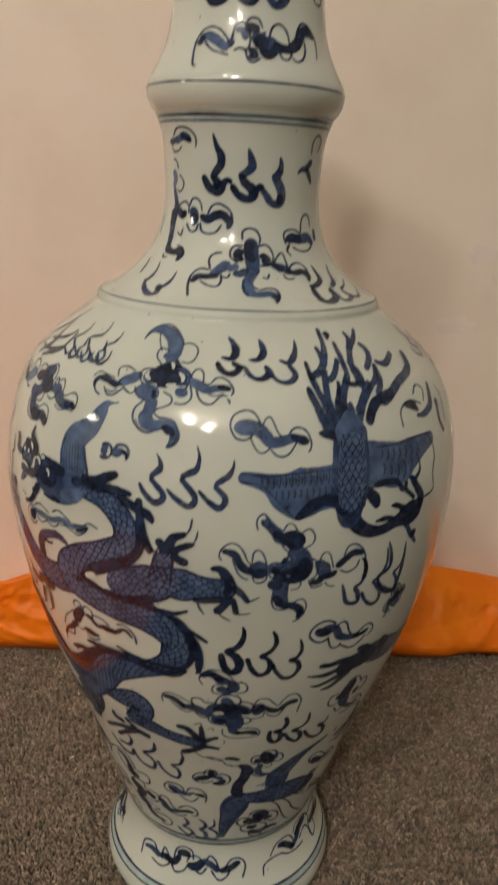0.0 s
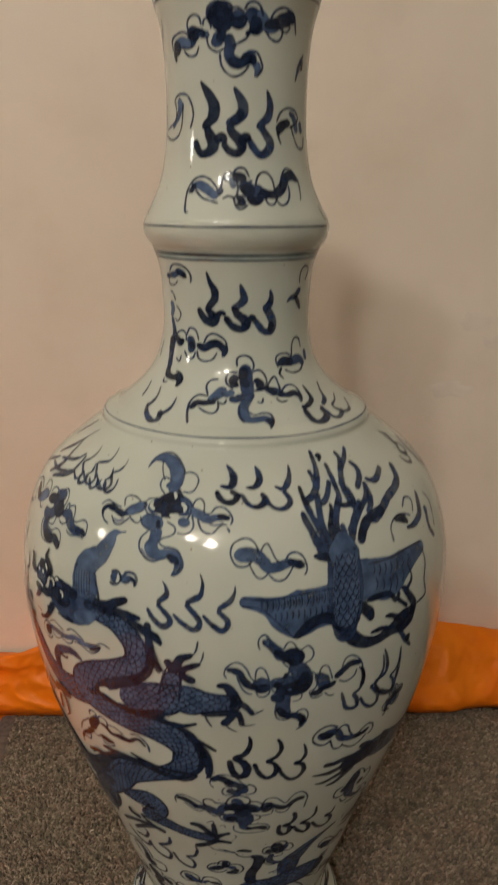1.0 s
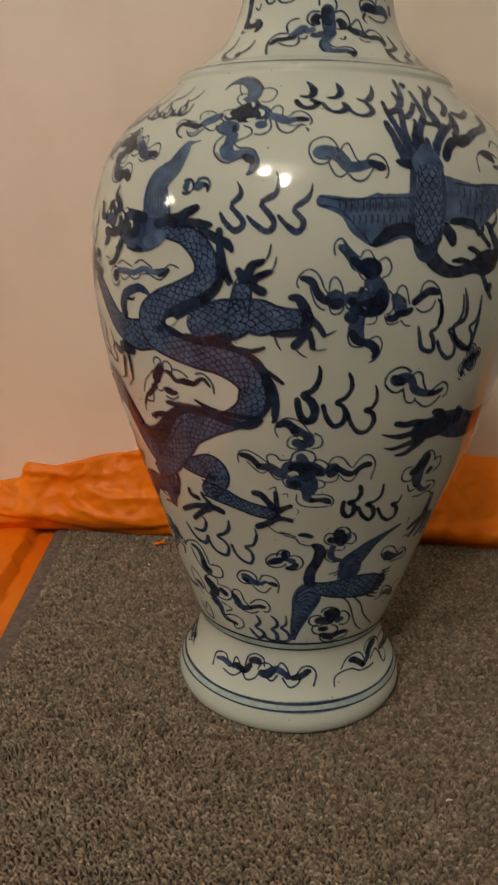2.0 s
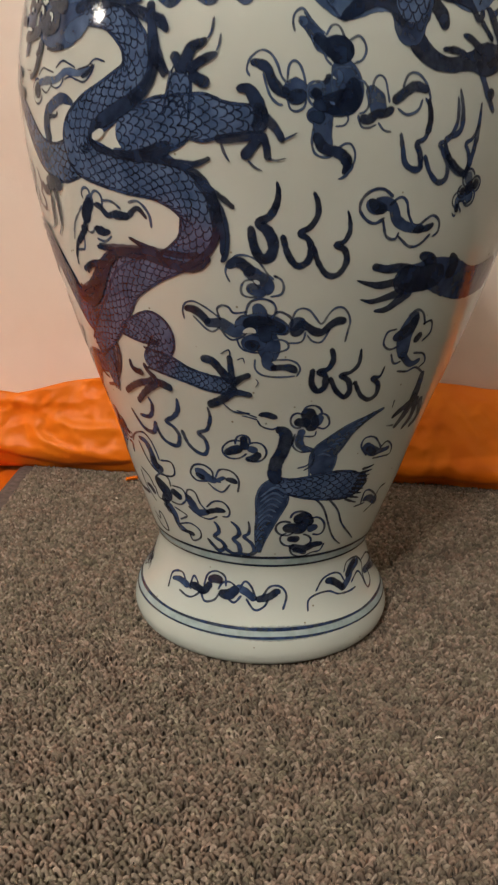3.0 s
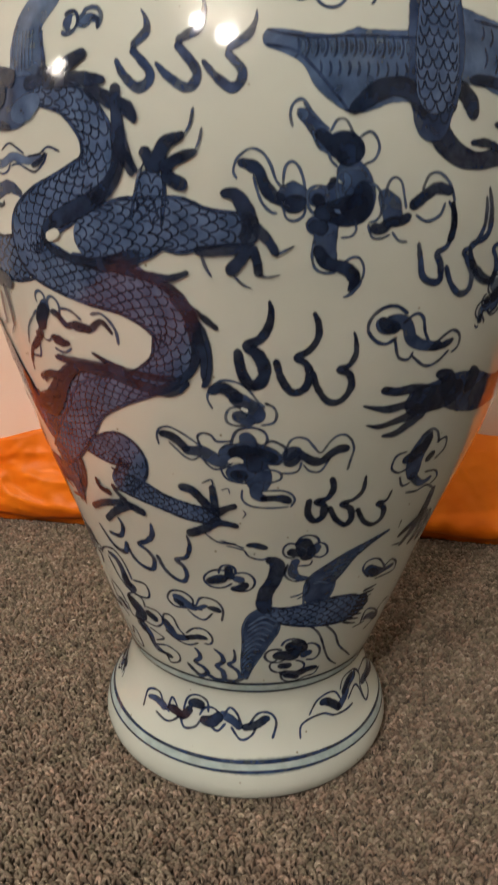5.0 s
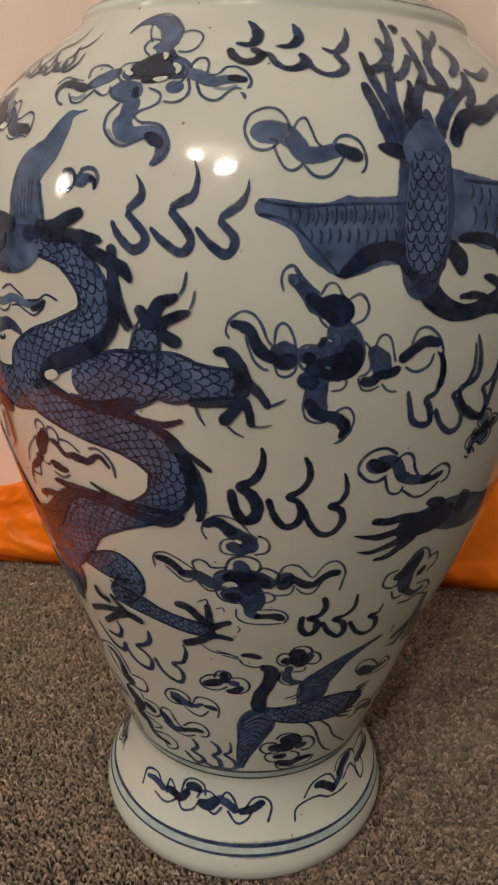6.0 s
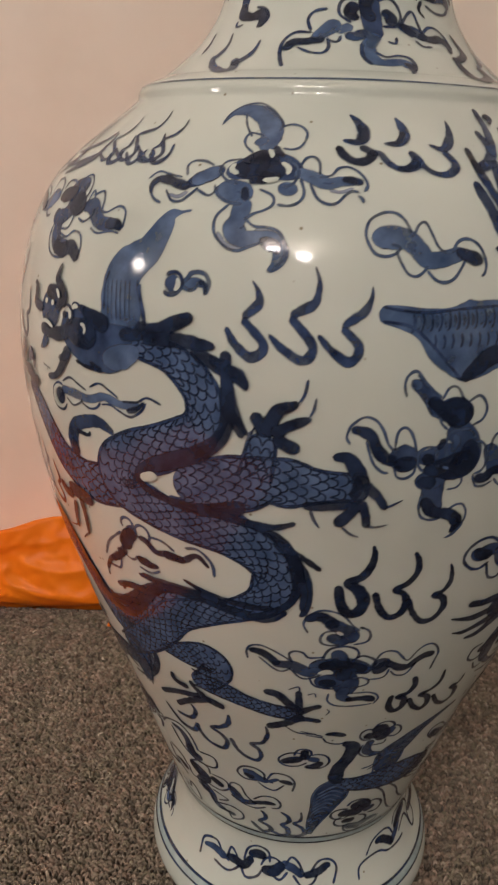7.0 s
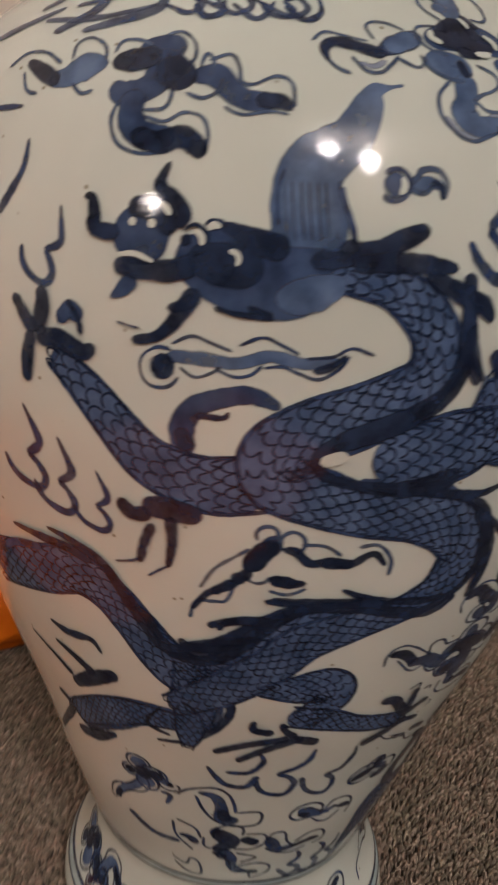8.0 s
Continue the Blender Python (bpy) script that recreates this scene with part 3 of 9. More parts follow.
m.brush('L', [(-20.5, 602.6, 1.0), (-19.0, 605.9, 1.0), (-13.6, 605.7, 1.0)])
m.brush('L', [(-18.0, 599.0, 0.9), (-16.5, 594.0, 0.9), (-10.6, 591.4, 0.9), (-4.7, 592.8, 0.9)])
m.brush('W', [(-24.2, 600.0, 4.0), (-15.4, 598.8, 3.9)])
m.brush('D', [(-23.2, 602.3, 2.5), (-19.1, 597.9, 3.2)])
m.brush('B', [(-3.8, 599.2, 5.2), (-0.6, 594.8, 5.5), (-1.8, 590.5, 5.2), (1.0, 587.3, 5.8), (6.4, 586.3, 5.2), (12.6, 588.4, 5.2), (19.1, 588.6, 5.2)])
m.brush('D', [(-2.0, 587.5, 3.2), (6.4, 586.3, 4.2), (13.4, 588.4, 4.5), (18.1, 585.8, 3.8)])
m.brush('W', [(17.1, 587.5, 3.9), (19.6, 583.5, 3.6), (17.1, 579.9, 0.9)])
m.brush('L', [(-8.2, 591.3, 1.0), (-7.4, 585.6, 1.0), (-3.2, 581.7, 1.0), (2.3, 580.2, 1.0), (8.5, 581.8, 1.0), (13.5, 585.5, 1.0)])
m.brush('L', [(7.4, 589.4, 1.0), (13.4, 591.7, 1.0), (18.9, 591.1, 1.0), (22.0, 587.7, 1.0), (23.1, 584.1, 1.0), (18.5, 579.8, 1.0)])
m.brush('L', [(-0.0, 593.4, 1.0), (6.3, 595.5, 1.0), (11.6, 597.8, 1.0), (12.5, 601.2, 1.0)])
m.brush('D', [(9.9, 598.4, 2.5), (16.3, 601.8, 2.5)])
m.finish('cloud_motif', CLOUD)
m = Motif(-12.6, 550.3)
m.brush('D', [(-24.3, 578.8, 0.6), (-20.1, 574.8, 3.2), (-15.5, 570.3, 5.2), (-12.9, 565.8, 6.2), (-14.7, 561.0, 5.5), (-20.2, 557.9, 3.5), (-20.2, 555.6, 2.5)])
m.brush('D', [(-19.9, 557.7, 3.5), (-16.3, 553.0, 5.1), (-13.4, 548.7, 6.1), (-16.0, 545.4, 5.1), (-22.3, 544.1, 3.8), (-26.5, 547.2, 3.8), (-28.8, 551.3, 2.8)])
m.brush('D', [(-11.7, 549.3, 4.5), (-7.4, 552.4, 4.5), (-4.0, 548.9, 3.5)])
m.brush('L', [(1.8, 575.8, 0.7), (5.2, 572.0, 3.3), (8.6, 567.6, 5.3), (8.7, 563.6, 5.3), (3.6, 560.4, 5.0), (-4.3, 558.1, 3.0)])
m.brush('D', [(8.7, 565.6, 3.8), (3.6, 560.4, 4.1), (-1.6, 557.8, 2.8)])
m.brush('D', [(-2.1, 558.6, 3.1), (1.1, 554.0, 4.5), (6.5, 550.3, 5.4), (7.8, 546.5, 4.4), (3.6, 544.3, 4.1), (-2.2, 545.9, 3.5), (-6.4, 549.8, 2.8)])
m.brush('D', [(6.9, 548.1, 4.4), (10.4, 552.5, 4.1), (14.9, 550.4, 3.1)])
m.brush('L', [(27.1, 575.0, 0.7), (29.0, 571.4, 2.6), (30.2, 566.7, 4.0), (28.3, 561.9, 4.3), (22.7, 558.6, 3.6), (19.0, 556.3, 1.3)])
m.brush('L', [(20.3, 559.4, 3.3), (26.2, 553.8, 4.0), (29.9, 549.6, 5.0), (27.7, 545.7, 4.7), (22.2, 543.7, 4.0), (17.1, 546.6, 3.6), (12.5, 551.8, 2.9)])
m.finish('flame_motif', FLAME)
m = Motif(-46.4, 568.7)
m.brush('W', [(-46.8, 571.6, 3.7), (-45.0, 567.3, 4.0), (-48.2, 562.6, 3.3), (-56.0, 557.3, 2.6)])
m.brush('B', [(-46.6, 572.1, 2.6), (-44.7, 567.7, 2.6)])
m.brush('L', [(-67.5, 556.7, 1.1), (-51.4, 560.8, 1.1), (-50.4, 567.0, 1.1), (-52.0, 570.9, 1.1), (-46.2, 573.3, 1.1), (-38.1, 572.9, 1.0), (-33.6, 569.5, 1.0), (-30.9, 564.1, 1.0), (-32.0, 559.8, 1.0), (-34.1, 556.4, 1.0)])
m.brush('L', [(-41.4, 569.5, 1.0), (-42.3, 563.1, 1.0), (-43.6, 557.7, 1.0), (-47.6, 553.2, 1.0), (-57.2, 551.8, 1.1), (-71.8, 555.4, 1.1)])
m.brush('L', [(-67.9, 557.9, 0.9), (-70.2, 565.9, 1.0), (-67.4, 570.2, 1.0)])
m.finish('scroll_motif', SCROLL)
m = Motif(44.6, 558.7)
m.brush('D', [(35.7, 554.7, 4.5), (41.8, 558.6, 4.9), (49.8, 560.4, 3.2)])
m.brush('D', [(37.0, 555.6, 3.5), (37.6, 552.2, 1.2), (40.0, 548.7, 0.6)])
m.brush('W', [(48.1, 565.4, 2.6), (54.8, 561.9, 3.7), (58.1, 554.8, 3.3)])
m.brush('L', [(35.7, 559.5, 1.0), (39.5, 564.4, 1.0), (46.4, 566.9, 1.0), (54.7, 566.2, 1.1), (59.6, 562.7, 1.1), (54.7, 559.1, 1.1), (48.7, 557.7, 1.0)])
m.brush('L', [(50.5, 558.7, 1.0), (54.3, 552.8, 1.0), (59.0, 548.2, 1.1), (66.9, 548.5, 1.1), (69.8, 554.3, 1.1)])
m.brush('W', [(63.0, 561.6, 3.3), (65.5, 555.1, 3.4)])
m.finish('scroll_motif', SCROLL)
m = Motif(10.1, 527.1)
m.brush('W', [(-28.6, 528.2, 3.5), (-21.3, 528.9, 4.5), (-14.5, 526.2, 4.8), (-8.2, 522.2, 3.5)])
m.brush('B', [(-24.4, 528.7, 2.5), (-15.0, 525.8, 2.8)])
m.brush('D', [(-28.4, 524.7, 3.8), (-24.8, 529.6, 2.8)])
m.brush('L', [(-25.2, 515.2, 1.0), (-28.3, 516.1, 1.0), (-30.3, 522.8, 1.0), (-30.0, 527.8, 1.0), (-26.5, 531.7, 1.0), (-20.9, 533.1, 1.0), (-14.6, 531.7, 1.0), (-10.1, 528.4, 1.0), (-5.9, 524.4, 1.0)])
m.brush('L', [(-24.6, 526.8, 1.0), (-18.4, 522.8, 0.9), (-12.7, 521.2, 0.9), (-6.8, 519.9, 0.9)])
m.brush('B', [(-9.4, 523.3, 3.1), (-5.2, 527.6, 3.7)])
m.brush('L', [(-7.4, 523.5, 1.1), (-6.2, 529.0, 1.1), (-5.0, 533.4, 1.1), (-1.5, 535.0, 1.1), (2.1, 533.9, 1.1), (4.5, 530.1, 1.1), (4.8, 525.7, 1.1), (3.0, 522.9, 1.1), (-1.3, 523.5, 1.1), (-5.4, 522.0, 1.1)])
m.brush('W', [(-5.4, 531.7, 3.2), (-0.2, 531.7, 3.8), (2.7, 527.1, 3.1)])
m.brush('D', [(1.1, 532.8, 4.4), (6.0, 532.9, 5.1), (11.2, 531.4, 3.4)])
m.brush('L', [(2.2, 530.4, 1.0), (2.1, 535.0, 1.0), (5.3, 537.2, 1.0), (10.1, 536.7, 1.0), (13.2, 532.2, 1.0)])
m.brush('B', [(5.8, 529.8, 5.1), (12.0, 526.8, 7.7), (15.1, 522.5, 6.3)])
m.brush('D', [(6.7, 528.6, 4.4), (11.9, 526.3, 6.3), (9.5, 522.9, 4.4)])
m.brush('D', [(5.0, 524.1, 4.4), (7.9, 520.2, 3.4), (3.6, 519.5, 2.4)])
m.brush('D', [(10.8, 523.6, 3.1), (15.1, 520.8, 4.4), (18.9, 522.5, 4.4), (21.6, 526.1, 3.1)])
m.brush('L', [(2.0, 523.2, 1.0), (3.8, 518.6, 1.0), (7.1, 517.2, 1.0), (11.6, 519.6, 1.0)])
m.brush('V', [(11.4, 530.1, 1.2), (15.4, 531.3, 1.5)])
m.brush('B', [(17.6, 529.5, 3.8), (20.2, 525.8, 5.1), (27.0, 523.9, 5.1)])
m.brush('L', [(16.4, 527.7, 1.1), (18.8, 533.0, 1.1), (22.4, 535.2, 1.1), (26.6, 534.7, 1.1), (29.7, 531.4, 1.1), (30.4, 526.2, 1.1)])
m.brush('D', [(18.6, 526.2, 4.4), (25.5, 524.4, 4.4), (31.5, 525.0, 4.8), (37.2, 528.7, 5.1), (41.1, 532.9, 5.2), (46.9, 533.9, 4.9), (52.6, 531.2, 2.5)])
m.brush('L', [(53.2, 533.1, 1.4), (53.0, 527.4, 1.0), (50.3, 521.5, 0.7)])
m.brush('L', [(34.9, 527.9, 1.0), (37.7, 533.7, 1.0), (41.6, 537.1, 1.0), (47.2, 536.7, 1.0), (53.2, 532.4, 1.0)])
m.brush('L', [(22.3, 523.2, 1.0), (24.4, 519.8, 1.0), (28.3, 519.8, 1.0), (31.5, 523.9, 1.0)])
m.brush('L', [(29.8, 522.3, 1.0), (32.9, 519.2, 1.0), (37.6, 520.3, 1.0), (41.4, 524.5, 1.0), (42.4, 529.6, 1.0)])
m.finish('cloud_motif', CLOUD)
m = Motif(-65.9, 610.4)
m.brush('L', [(-65.9, 610.4, 0.9), (-69.0, 602.9, 1.5), (-81.7, 591.7, 0.9)])
m.finish('stroke_motif', 'thin painted cobalt brush stroke')
m = Motif(-80.9, 545.1)
m.brush('L', [(-80.9, 545.1, 0.9), (-77.7, 536.8, 1.6), (-73.5, 529.3, 0.9)])
m.finish('stroke_motif', 'thin painted cobalt brush stroke')
m = Motif(-74.2, 527.2)
m.brush('L', [(-74.2, 527.2, 0.9), (-74.3, 519.3, 1.6), (-65.9, 513.1, 0.9)])
m.finish('stroke_motif', 'thin painted cobalt brush stroke')
m = Motif(65.2, 593.6)
m.brush('L', [(65.2, 593.6, 1.2), (59.3, 587.8, 2.6), (54.6, 579.5, 0.9)])
m.finish('stroke_motif', 'thin painted cobalt brush stroke')
m = Motif(64.0, 590.8)
m.brush('D', [(64.0, 590.8, 1.8), (62.1, 585.3, 2.4)])
m.finish('stroke_motif', 'thin painted cobalt brush stroke')
m = Motif(71.9, 520.0)
m.brush('L', [(71.9, 520.0, 0.9), (71.9, 514.6, 1.6), (74.1, 510.9, 0.9)])
m.finish('stroke_motif', 'thin painted cobalt brush stroke')

# neck, lower part
m = Motif(-11.9, 462.0)
m.brush('D', [(-17.0, 485.9, 0.6), (-14.6, 480.0, 2.5), (-11.5, 475.6, 4.1), (-11.7, 471.1, 4.1), (-16.1, 466.7, 3.5), (-17.4, 463.5, 2.5)])
m.brush('D', [(-17.9, 466.2, 3.1), (-13.6, 462.5, 4.5), (-11.1, 460.2, 4.8), (-13.7, 458.3, 4.5), (-19.0, 459.9, 4.2), (-22.6, 463.4, 3.5), (-24.3, 466.6, 2.8)])
m.brush('D', [(-12.4, 460.6, 3.8), (-6.8, 464.0, 3.1), (-3.5, 462.4, 2.5)])
m.brush('L', [(6.6, 479.7, 0.7), (8.6, 474.9, 3.3), (9.5, 471.3, 4.3), (6.3, 468.3, 3.9), (0.2, 466.0, 2.6)])
m.brush('D', [(1.7, 467.5, 2.5), (4.7, 463.5, 4.1), (9.6, 460.4, 4.8), (11.3, 457.4, 4.5), (7.2, 455.3, 4.1), (0.6, 457.4, 3.5), (-4.3, 462.4, 3.1)])
m.brush('D', [(10.3, 457.2, 3.5), (15.4, 461.6, 3.1), (18.0, 459.7, 1.5)])
m.brush('L', [(28.6, 476.4, 0.7), (29.8, 472.1, 2.6), (28.2, 467.9, 4.0), (23.7, 464.9, 3.3)])
m.brush('L', [(24.0, 468.2, 3.3), (29.4, 462.4, 4.7), (31.4, 458.0, 5.0), (29.5, 453.8, 4.3), (24.1, 454.0, 3.7), (19.7, 457.8, 3.3), (13.8, 463.0, 2.9)])
m.brush('D', [(30.7, 459.1, 3.5), (29.3, 452.8, 3.2)])
m.finish('flame_motif', FLAME)
m = Motif(-40.2, 483.4)
m.brush('B', [(-57.6, 481.3, 2.6), (-45.3, 482.8, 3.6), (-39.7, 484.9, 3.5), (-33.4, 482.2, 3.2)])
m.brush('D', [(-43.7, 484.5, 2.5), (-35.8, 482.7, 3.2), (-32.8, 481.4, 1.2)])
m.brush('L', [(-51.6, 484.1, 1.0), (-46.1, 487.9, 1.0), (-38.6, 488.3, 1.0), (-32.8, 486.5, 1.0), (-29.6, 483.0, 1.0), (-30.3, 478.5, 1.0)])
m.brush('L', [(-53.5, 481.1, 0.9), (-53.1, 477.4, 0.9), (-46.8, 477.2, 0.9), (-42.3, 479.9, 0.9)])
m.finish('scroll_motif', SCROLL)
m = Motif(56.7, 472.5)
m.brush('B', [(43.7, 468.4, 0.9), (47.5, 470.6, 2.5), (52.6, 471.6, 3.6), (59.0, 475.7, 3.3)])
m.brush('D', [(51.6, 471.8, 2.9), (56.8, 467.5, 3.3), (59.9, 463.5, 1.6)])
m.brush('L', [(56.9, 477.8, 1.0), (56.5, 484.2, 1.0), (61.1, 487.7, 1.0), (67.6, 484.9, 1.0), (64.6, 479.2, 1.0)])
m.finish('scroll_motif', SCROLL)
m = Motif(-48.9, 450.3)
m.brush('L', [(-53.8, 473.7, 0.9), (-49.2, 472.1, 0.9), (-46.8, 468.0, 0.9)])
m.brush('W', [(-54.1, 468.1, 3.3), (-51.3, 464.2, 4.0), (-54.1, 458.8, 3.4)])
m.brush('L', [(-47.1, 466.1, 0.9), (-43.3, 463.9, 0.9), (-41.5, 460.9, 0.9), (-45.0, 457.5, 0.9), (-49.4, 458.4, 0.9)])
m.brush('B', [(-53.1, 459.5, 2.6), (-50.2, 453.9, 3.3), (-48.8, 449.6, 4.3), (-50.1, 443.2, 5.0), (-49.1, 437.1, 4.0), (-47.1, 430.7, 3.6)])
m.brush('D', [(-51.4, 448.9, 4.7), (-50.4, 440.0, 4.3)])
m.brush('D', [(-48.0, 432.6, 2.9), (-45.8, 428.4, 3.9), (-40.3, 427.3, 3.6), (-35.6, 427.9, 4.6), (-33.3, 425.9, 3.2), (-34.8, 422.9, 0.6)])
m.brush('L', [(-40.0, 430.8, 1.0), (-34.3, 429.8, 1.0), (-31.5, 426.7, 1.0), (-33.9, 423.0, 1.0)])
m.brush('L', [(-47.5, 426.4, 0.9), (-46.3, 424.2, 0.9), (-42.3, 424.8, 0.9)])
m.brush('D', [(-47.0, 449.5, 3.3), (-41.1, 446.0, 4.3), (-37.1, 448.2, 2.9)])
m.brush('L', [(-47.0, 450.0, 1.0), (-40.2, 452.6, 1.0), (-35.8, 450.8, 1.0), (-35.3, 446.3, 1.0)])
m.brush('B', [(-33.2, 450.4, 3.9), (-29.9, 445.8, 5.2), (-30.3, 440.9, 3.9)])
m.brush('D', [(-31.8, 447.8, 3.2), (-27.7, 443.1, 3.5)])
m.brush('L', [(-35.3, 450.0, 1.0), (-32.7, 454.2, 1.0), (-28.1, 454.2, 1.0), (-25.4, 451.6, 1.0), (-24.0, 447.7, 1.0)])
m.brush('L', [(-36.2, 442.4, 1.0), (-31.8, 438.4, 1.0), (-27.4, 438.7, 1.0), (-25.9, 442.7, 1.0)])
m.brush('B', [(-25.4, 445.9, 3.2), (-19.3, 444.7, 4.5), (-14.2, 446.7, 4.5), (-7.7, 447.8, 4.5)])
m.brush('D', [(-26.1, 446.4, 2.5), (-18.4, 444.7, 3.2), (-11.7, 447.4, 3.8), (-7.5, 446.4, 4.5), (-4.1, 443.5, 3.8), (-5.5, 439.9, 1.5)])
m.brush('L', [(-20.1, 446.9, 1.0), (-17.1, 451.1, 1.0), (-12.8, 452.5, 1.0), (-7.6, 451.2, 1.0), (-3.4, 448.3, 1.0), (-2.3, 442.6, 1.0)])
m.brush('L', [(-24.9, 443.4, 1.0), (-23.0, 439.0, 1.0), (-18.3, 437.6, 1.0), (-12.7, 438.7, 1.0), (-9.0, 442.9, 1.0)])
m.brush('L', [(-43.4, 437.8, 0.9), (-38.9, 435.8, 0.9), (-38.1, 439.6, 0.9)])
m.brush('L', [(-65.8, 445.2, 1.0), (-67.3, 440.1, 1.0), (-66.0, 434.8, 1.0)])
m.finish('cloud_motif', CLOUD)
m = Motif(10.1, 431.1)
m.brush('B', [(9.8, 436.9, 7.1), (10.4, 429.7, 7.1), (10.6, 424.3, 6.4), (10.9, 419.0, 5.4)])
m.brush('D', [(10.5, 435.4, 5.1), (8.3, 429.7, 4.4), (11.4, 424.9, 3.8)])
m.brush('L', [(4.7, 435.1, 1.0), (4.7, 439.5, 1.0), (8.7, 441.2, 1.0), (13.4, 440.3, 1.0), (15.9, 436.7, 1.0), (15.0, 433.2, 1.0)])
m.brush('D', [(5.0, 431.3, 4.4), (1.9, 428.0, 4.4), (5.4, 425.3, 3.1)])
m.brush('L', [(5.8, 432.5, 1.0), (0.3, 432.5, 1.0), (-2.2, 430.2, 1.0), (-1.6, 426.9, 1.0), (2.8, 424.3, 1.0)])
m.brush('D', [(15.1, 429.1, 3.5), (18.6, 426.7, 4.8), (17.0, 423.7, 3.4)])
m.brush('L', [(13.2, 432.2, 1.1), (19.0, 433.4, 1.1), (22.5, 430.9, 1.1), (23.1, 427.0, 1.1), (20.1, 423.9, 1.1), (14.2, 423.5, 1.1)])
m.brush('B', [(8.4, 421.8, 4.4), (4.0, 419.7, 4.4), (-0.1, 420.3, 3.1)])
m.brush('W', [(3.3, 423.4, 3.8), (-3.7, 421.2, 4.5)])
m.brush('W', [(-2.1, 425.2, 5.2), (-6.5, 421.5, 5.2), (-10.6, 418.6, 4.5)])
m.brush('D', [(-6.4, 418.5, 3.4), (-12.9, 417.6, 3.4), (-17.2, 417.3, 3.4), (-19.4, 414.3, 2.4)])
m.brush('B', [(-2.1, 423.4, 3.8), (-6.8, 421.0, 3.8), (-11.5, 418.3, 3.4)])
m.brush('L', [(-17.5, 408.5, 0.9), (-20.3, 413.6, 0.9), (-20.8, 418.0, 0.9), (-17.4, 420.9, 0.9), (-10.9, 420.7, 0.9)])
m.brush('L', [(-11.8, 421.0, 0.9), (-13.9, 425.4, 1.0), (-11.7, 428.2, 1.0), (-6.4, 429.1, 1.0)])
m.brush('L', [(-16.0, 415.9, 0.9), (-11.0, 413.9, 0.9), (-6.9, 413.6, 0.9), (-5.1, 415.6, 0.9), (-5.8, 419.2, 0.9)])
m.brush('L', [(-6.3, 418.5, 0.9), (-2.5, 417.6, 0.9), (-1.0, 420.1, 0.9)])
m.brush('W', [(11.7, 421.2, 4.8), (8.1, 416.7, 4.5), (7.8, 413.2, 4.4), (9.7, 411.1, 4.4), (13.6, 411.0, 4.1), (17.6, 411.2, 4.1), (20.5, 409.2, 3.8)])
m.brush('B', [(10.8, 420.4, 3.4), (7.4, 416.2, 3.1), (8.2, 412.5, 3.0), (12.3, 410.2, 2.7)])
m.brush('D', [(17.6, 411.2, 1.5), (19.8, 409.7, 2.7), (18.6, 408.1, 1.2)])
m.brush('L', [(5.8, 417.4, 0.9), (5.6, 413.0, 0.9), (7.9, 409.7, 0.9)])
m.brush('L', [(9.4, 414.7, 0.9), (12.6, 412.9, 0.9), (16.9, 413.6, 0.9), (20.4, 412.9, 0.9), (21.1, 410.4, 0.9), (18.4, 407.2, 0.9)])
m.brush('B', [(20.6, 424.8, 3.1), (24.8, 423.1, 4.5), (28.0, 422.4, 4.5), (31.8, 419.9, 4.1)])
m.brush('D', [(21.6, 424.7, 2.5), (25.3, 422.6, 3.8), (25.4, 420.3, 2.8)])
m.brush('D', [(28.2, 421.5, 3.5), (33.7, 420.3, 3.5), (38.7, 420.8, 3.8), (41.4, 418.9, 3.2), (40.3, 415.9, 0.9)])
m.brush('L', [(22.6, 424.7, 1.0), (26.5, 428.5, 1.0), (29.6, 429.4, 1.0), (30.5, 425.4, 1.0), (30.7, 422.5, 1.0)])
m.brush('L', [(30.0, 421.6, 1.0), (34.9, 424.5, 1.0), (39.5, 424.6, 1.0), (42.6, 422.0, 1.0), (42.4, 417.5, 1.0)])
m.brush('L', [(26.2, 419.8, 0.9), (28.7, 417.6, 0.9), (33.3, 417.9, 1.0)])
m.brush('L', [(14.9, 418.5, 0.9), (17.8, 417.9, 0.9), (19.1, 420.3, 0.9)])
m.finish('cloud_motif', CLOUD)
m = Motif(51.3, 436.5)
m.brush('B', [(35.6, 437.1, 4.5), (44.8, 436.3, 4.9), (53.5, 436.9, 5.3), (58.2, 433.3, 4.0)])
m.brush('D', [(33.3, 435.3, 3.2), (38.8, 436.8, 4.9), (47.5, 436.0, 3.9)])
m.brush('D', [(36.4, 434.2, 2.5), (33.5, 430.8, 1.2), (35.7, 427.8, 0.6)])
m.brush('L', [(33.5, 433.4, 1.0), (32.5, 438.5, 1.0), (35.8, 440.7, 1.0), (41.9, 440.8, 1.0), (47.2, 438.7, 1.0)])
m.brush('L', [(46.8, 438.8, 1.0), (48.8, 445.1, 1.0), (52.7, 448.4, 1.1), (57.6, 447.3, 1.1), (58.6, 441.9, 1.1)])
m.brush('L', [(37.5, 432.8, 1.0), (44.1, 430.4, 1.0), (51.0, 430.8, 1.0), (56.4, 433.3, 1.0)])
m.brush('B', [(63.5, 441.4, 3.3), (61.4, 434.9, 3.3)])
m.finish('cloud_motif', CLOUD)
m = Motif(-35.0, 408.8)
m.brush('L', [(-46.2, 422.2, 0.7), (-44.0, 417.7, 1.7), (-44.1, 414.5, 3.0), (-45.7, 412.1, 1.7)])
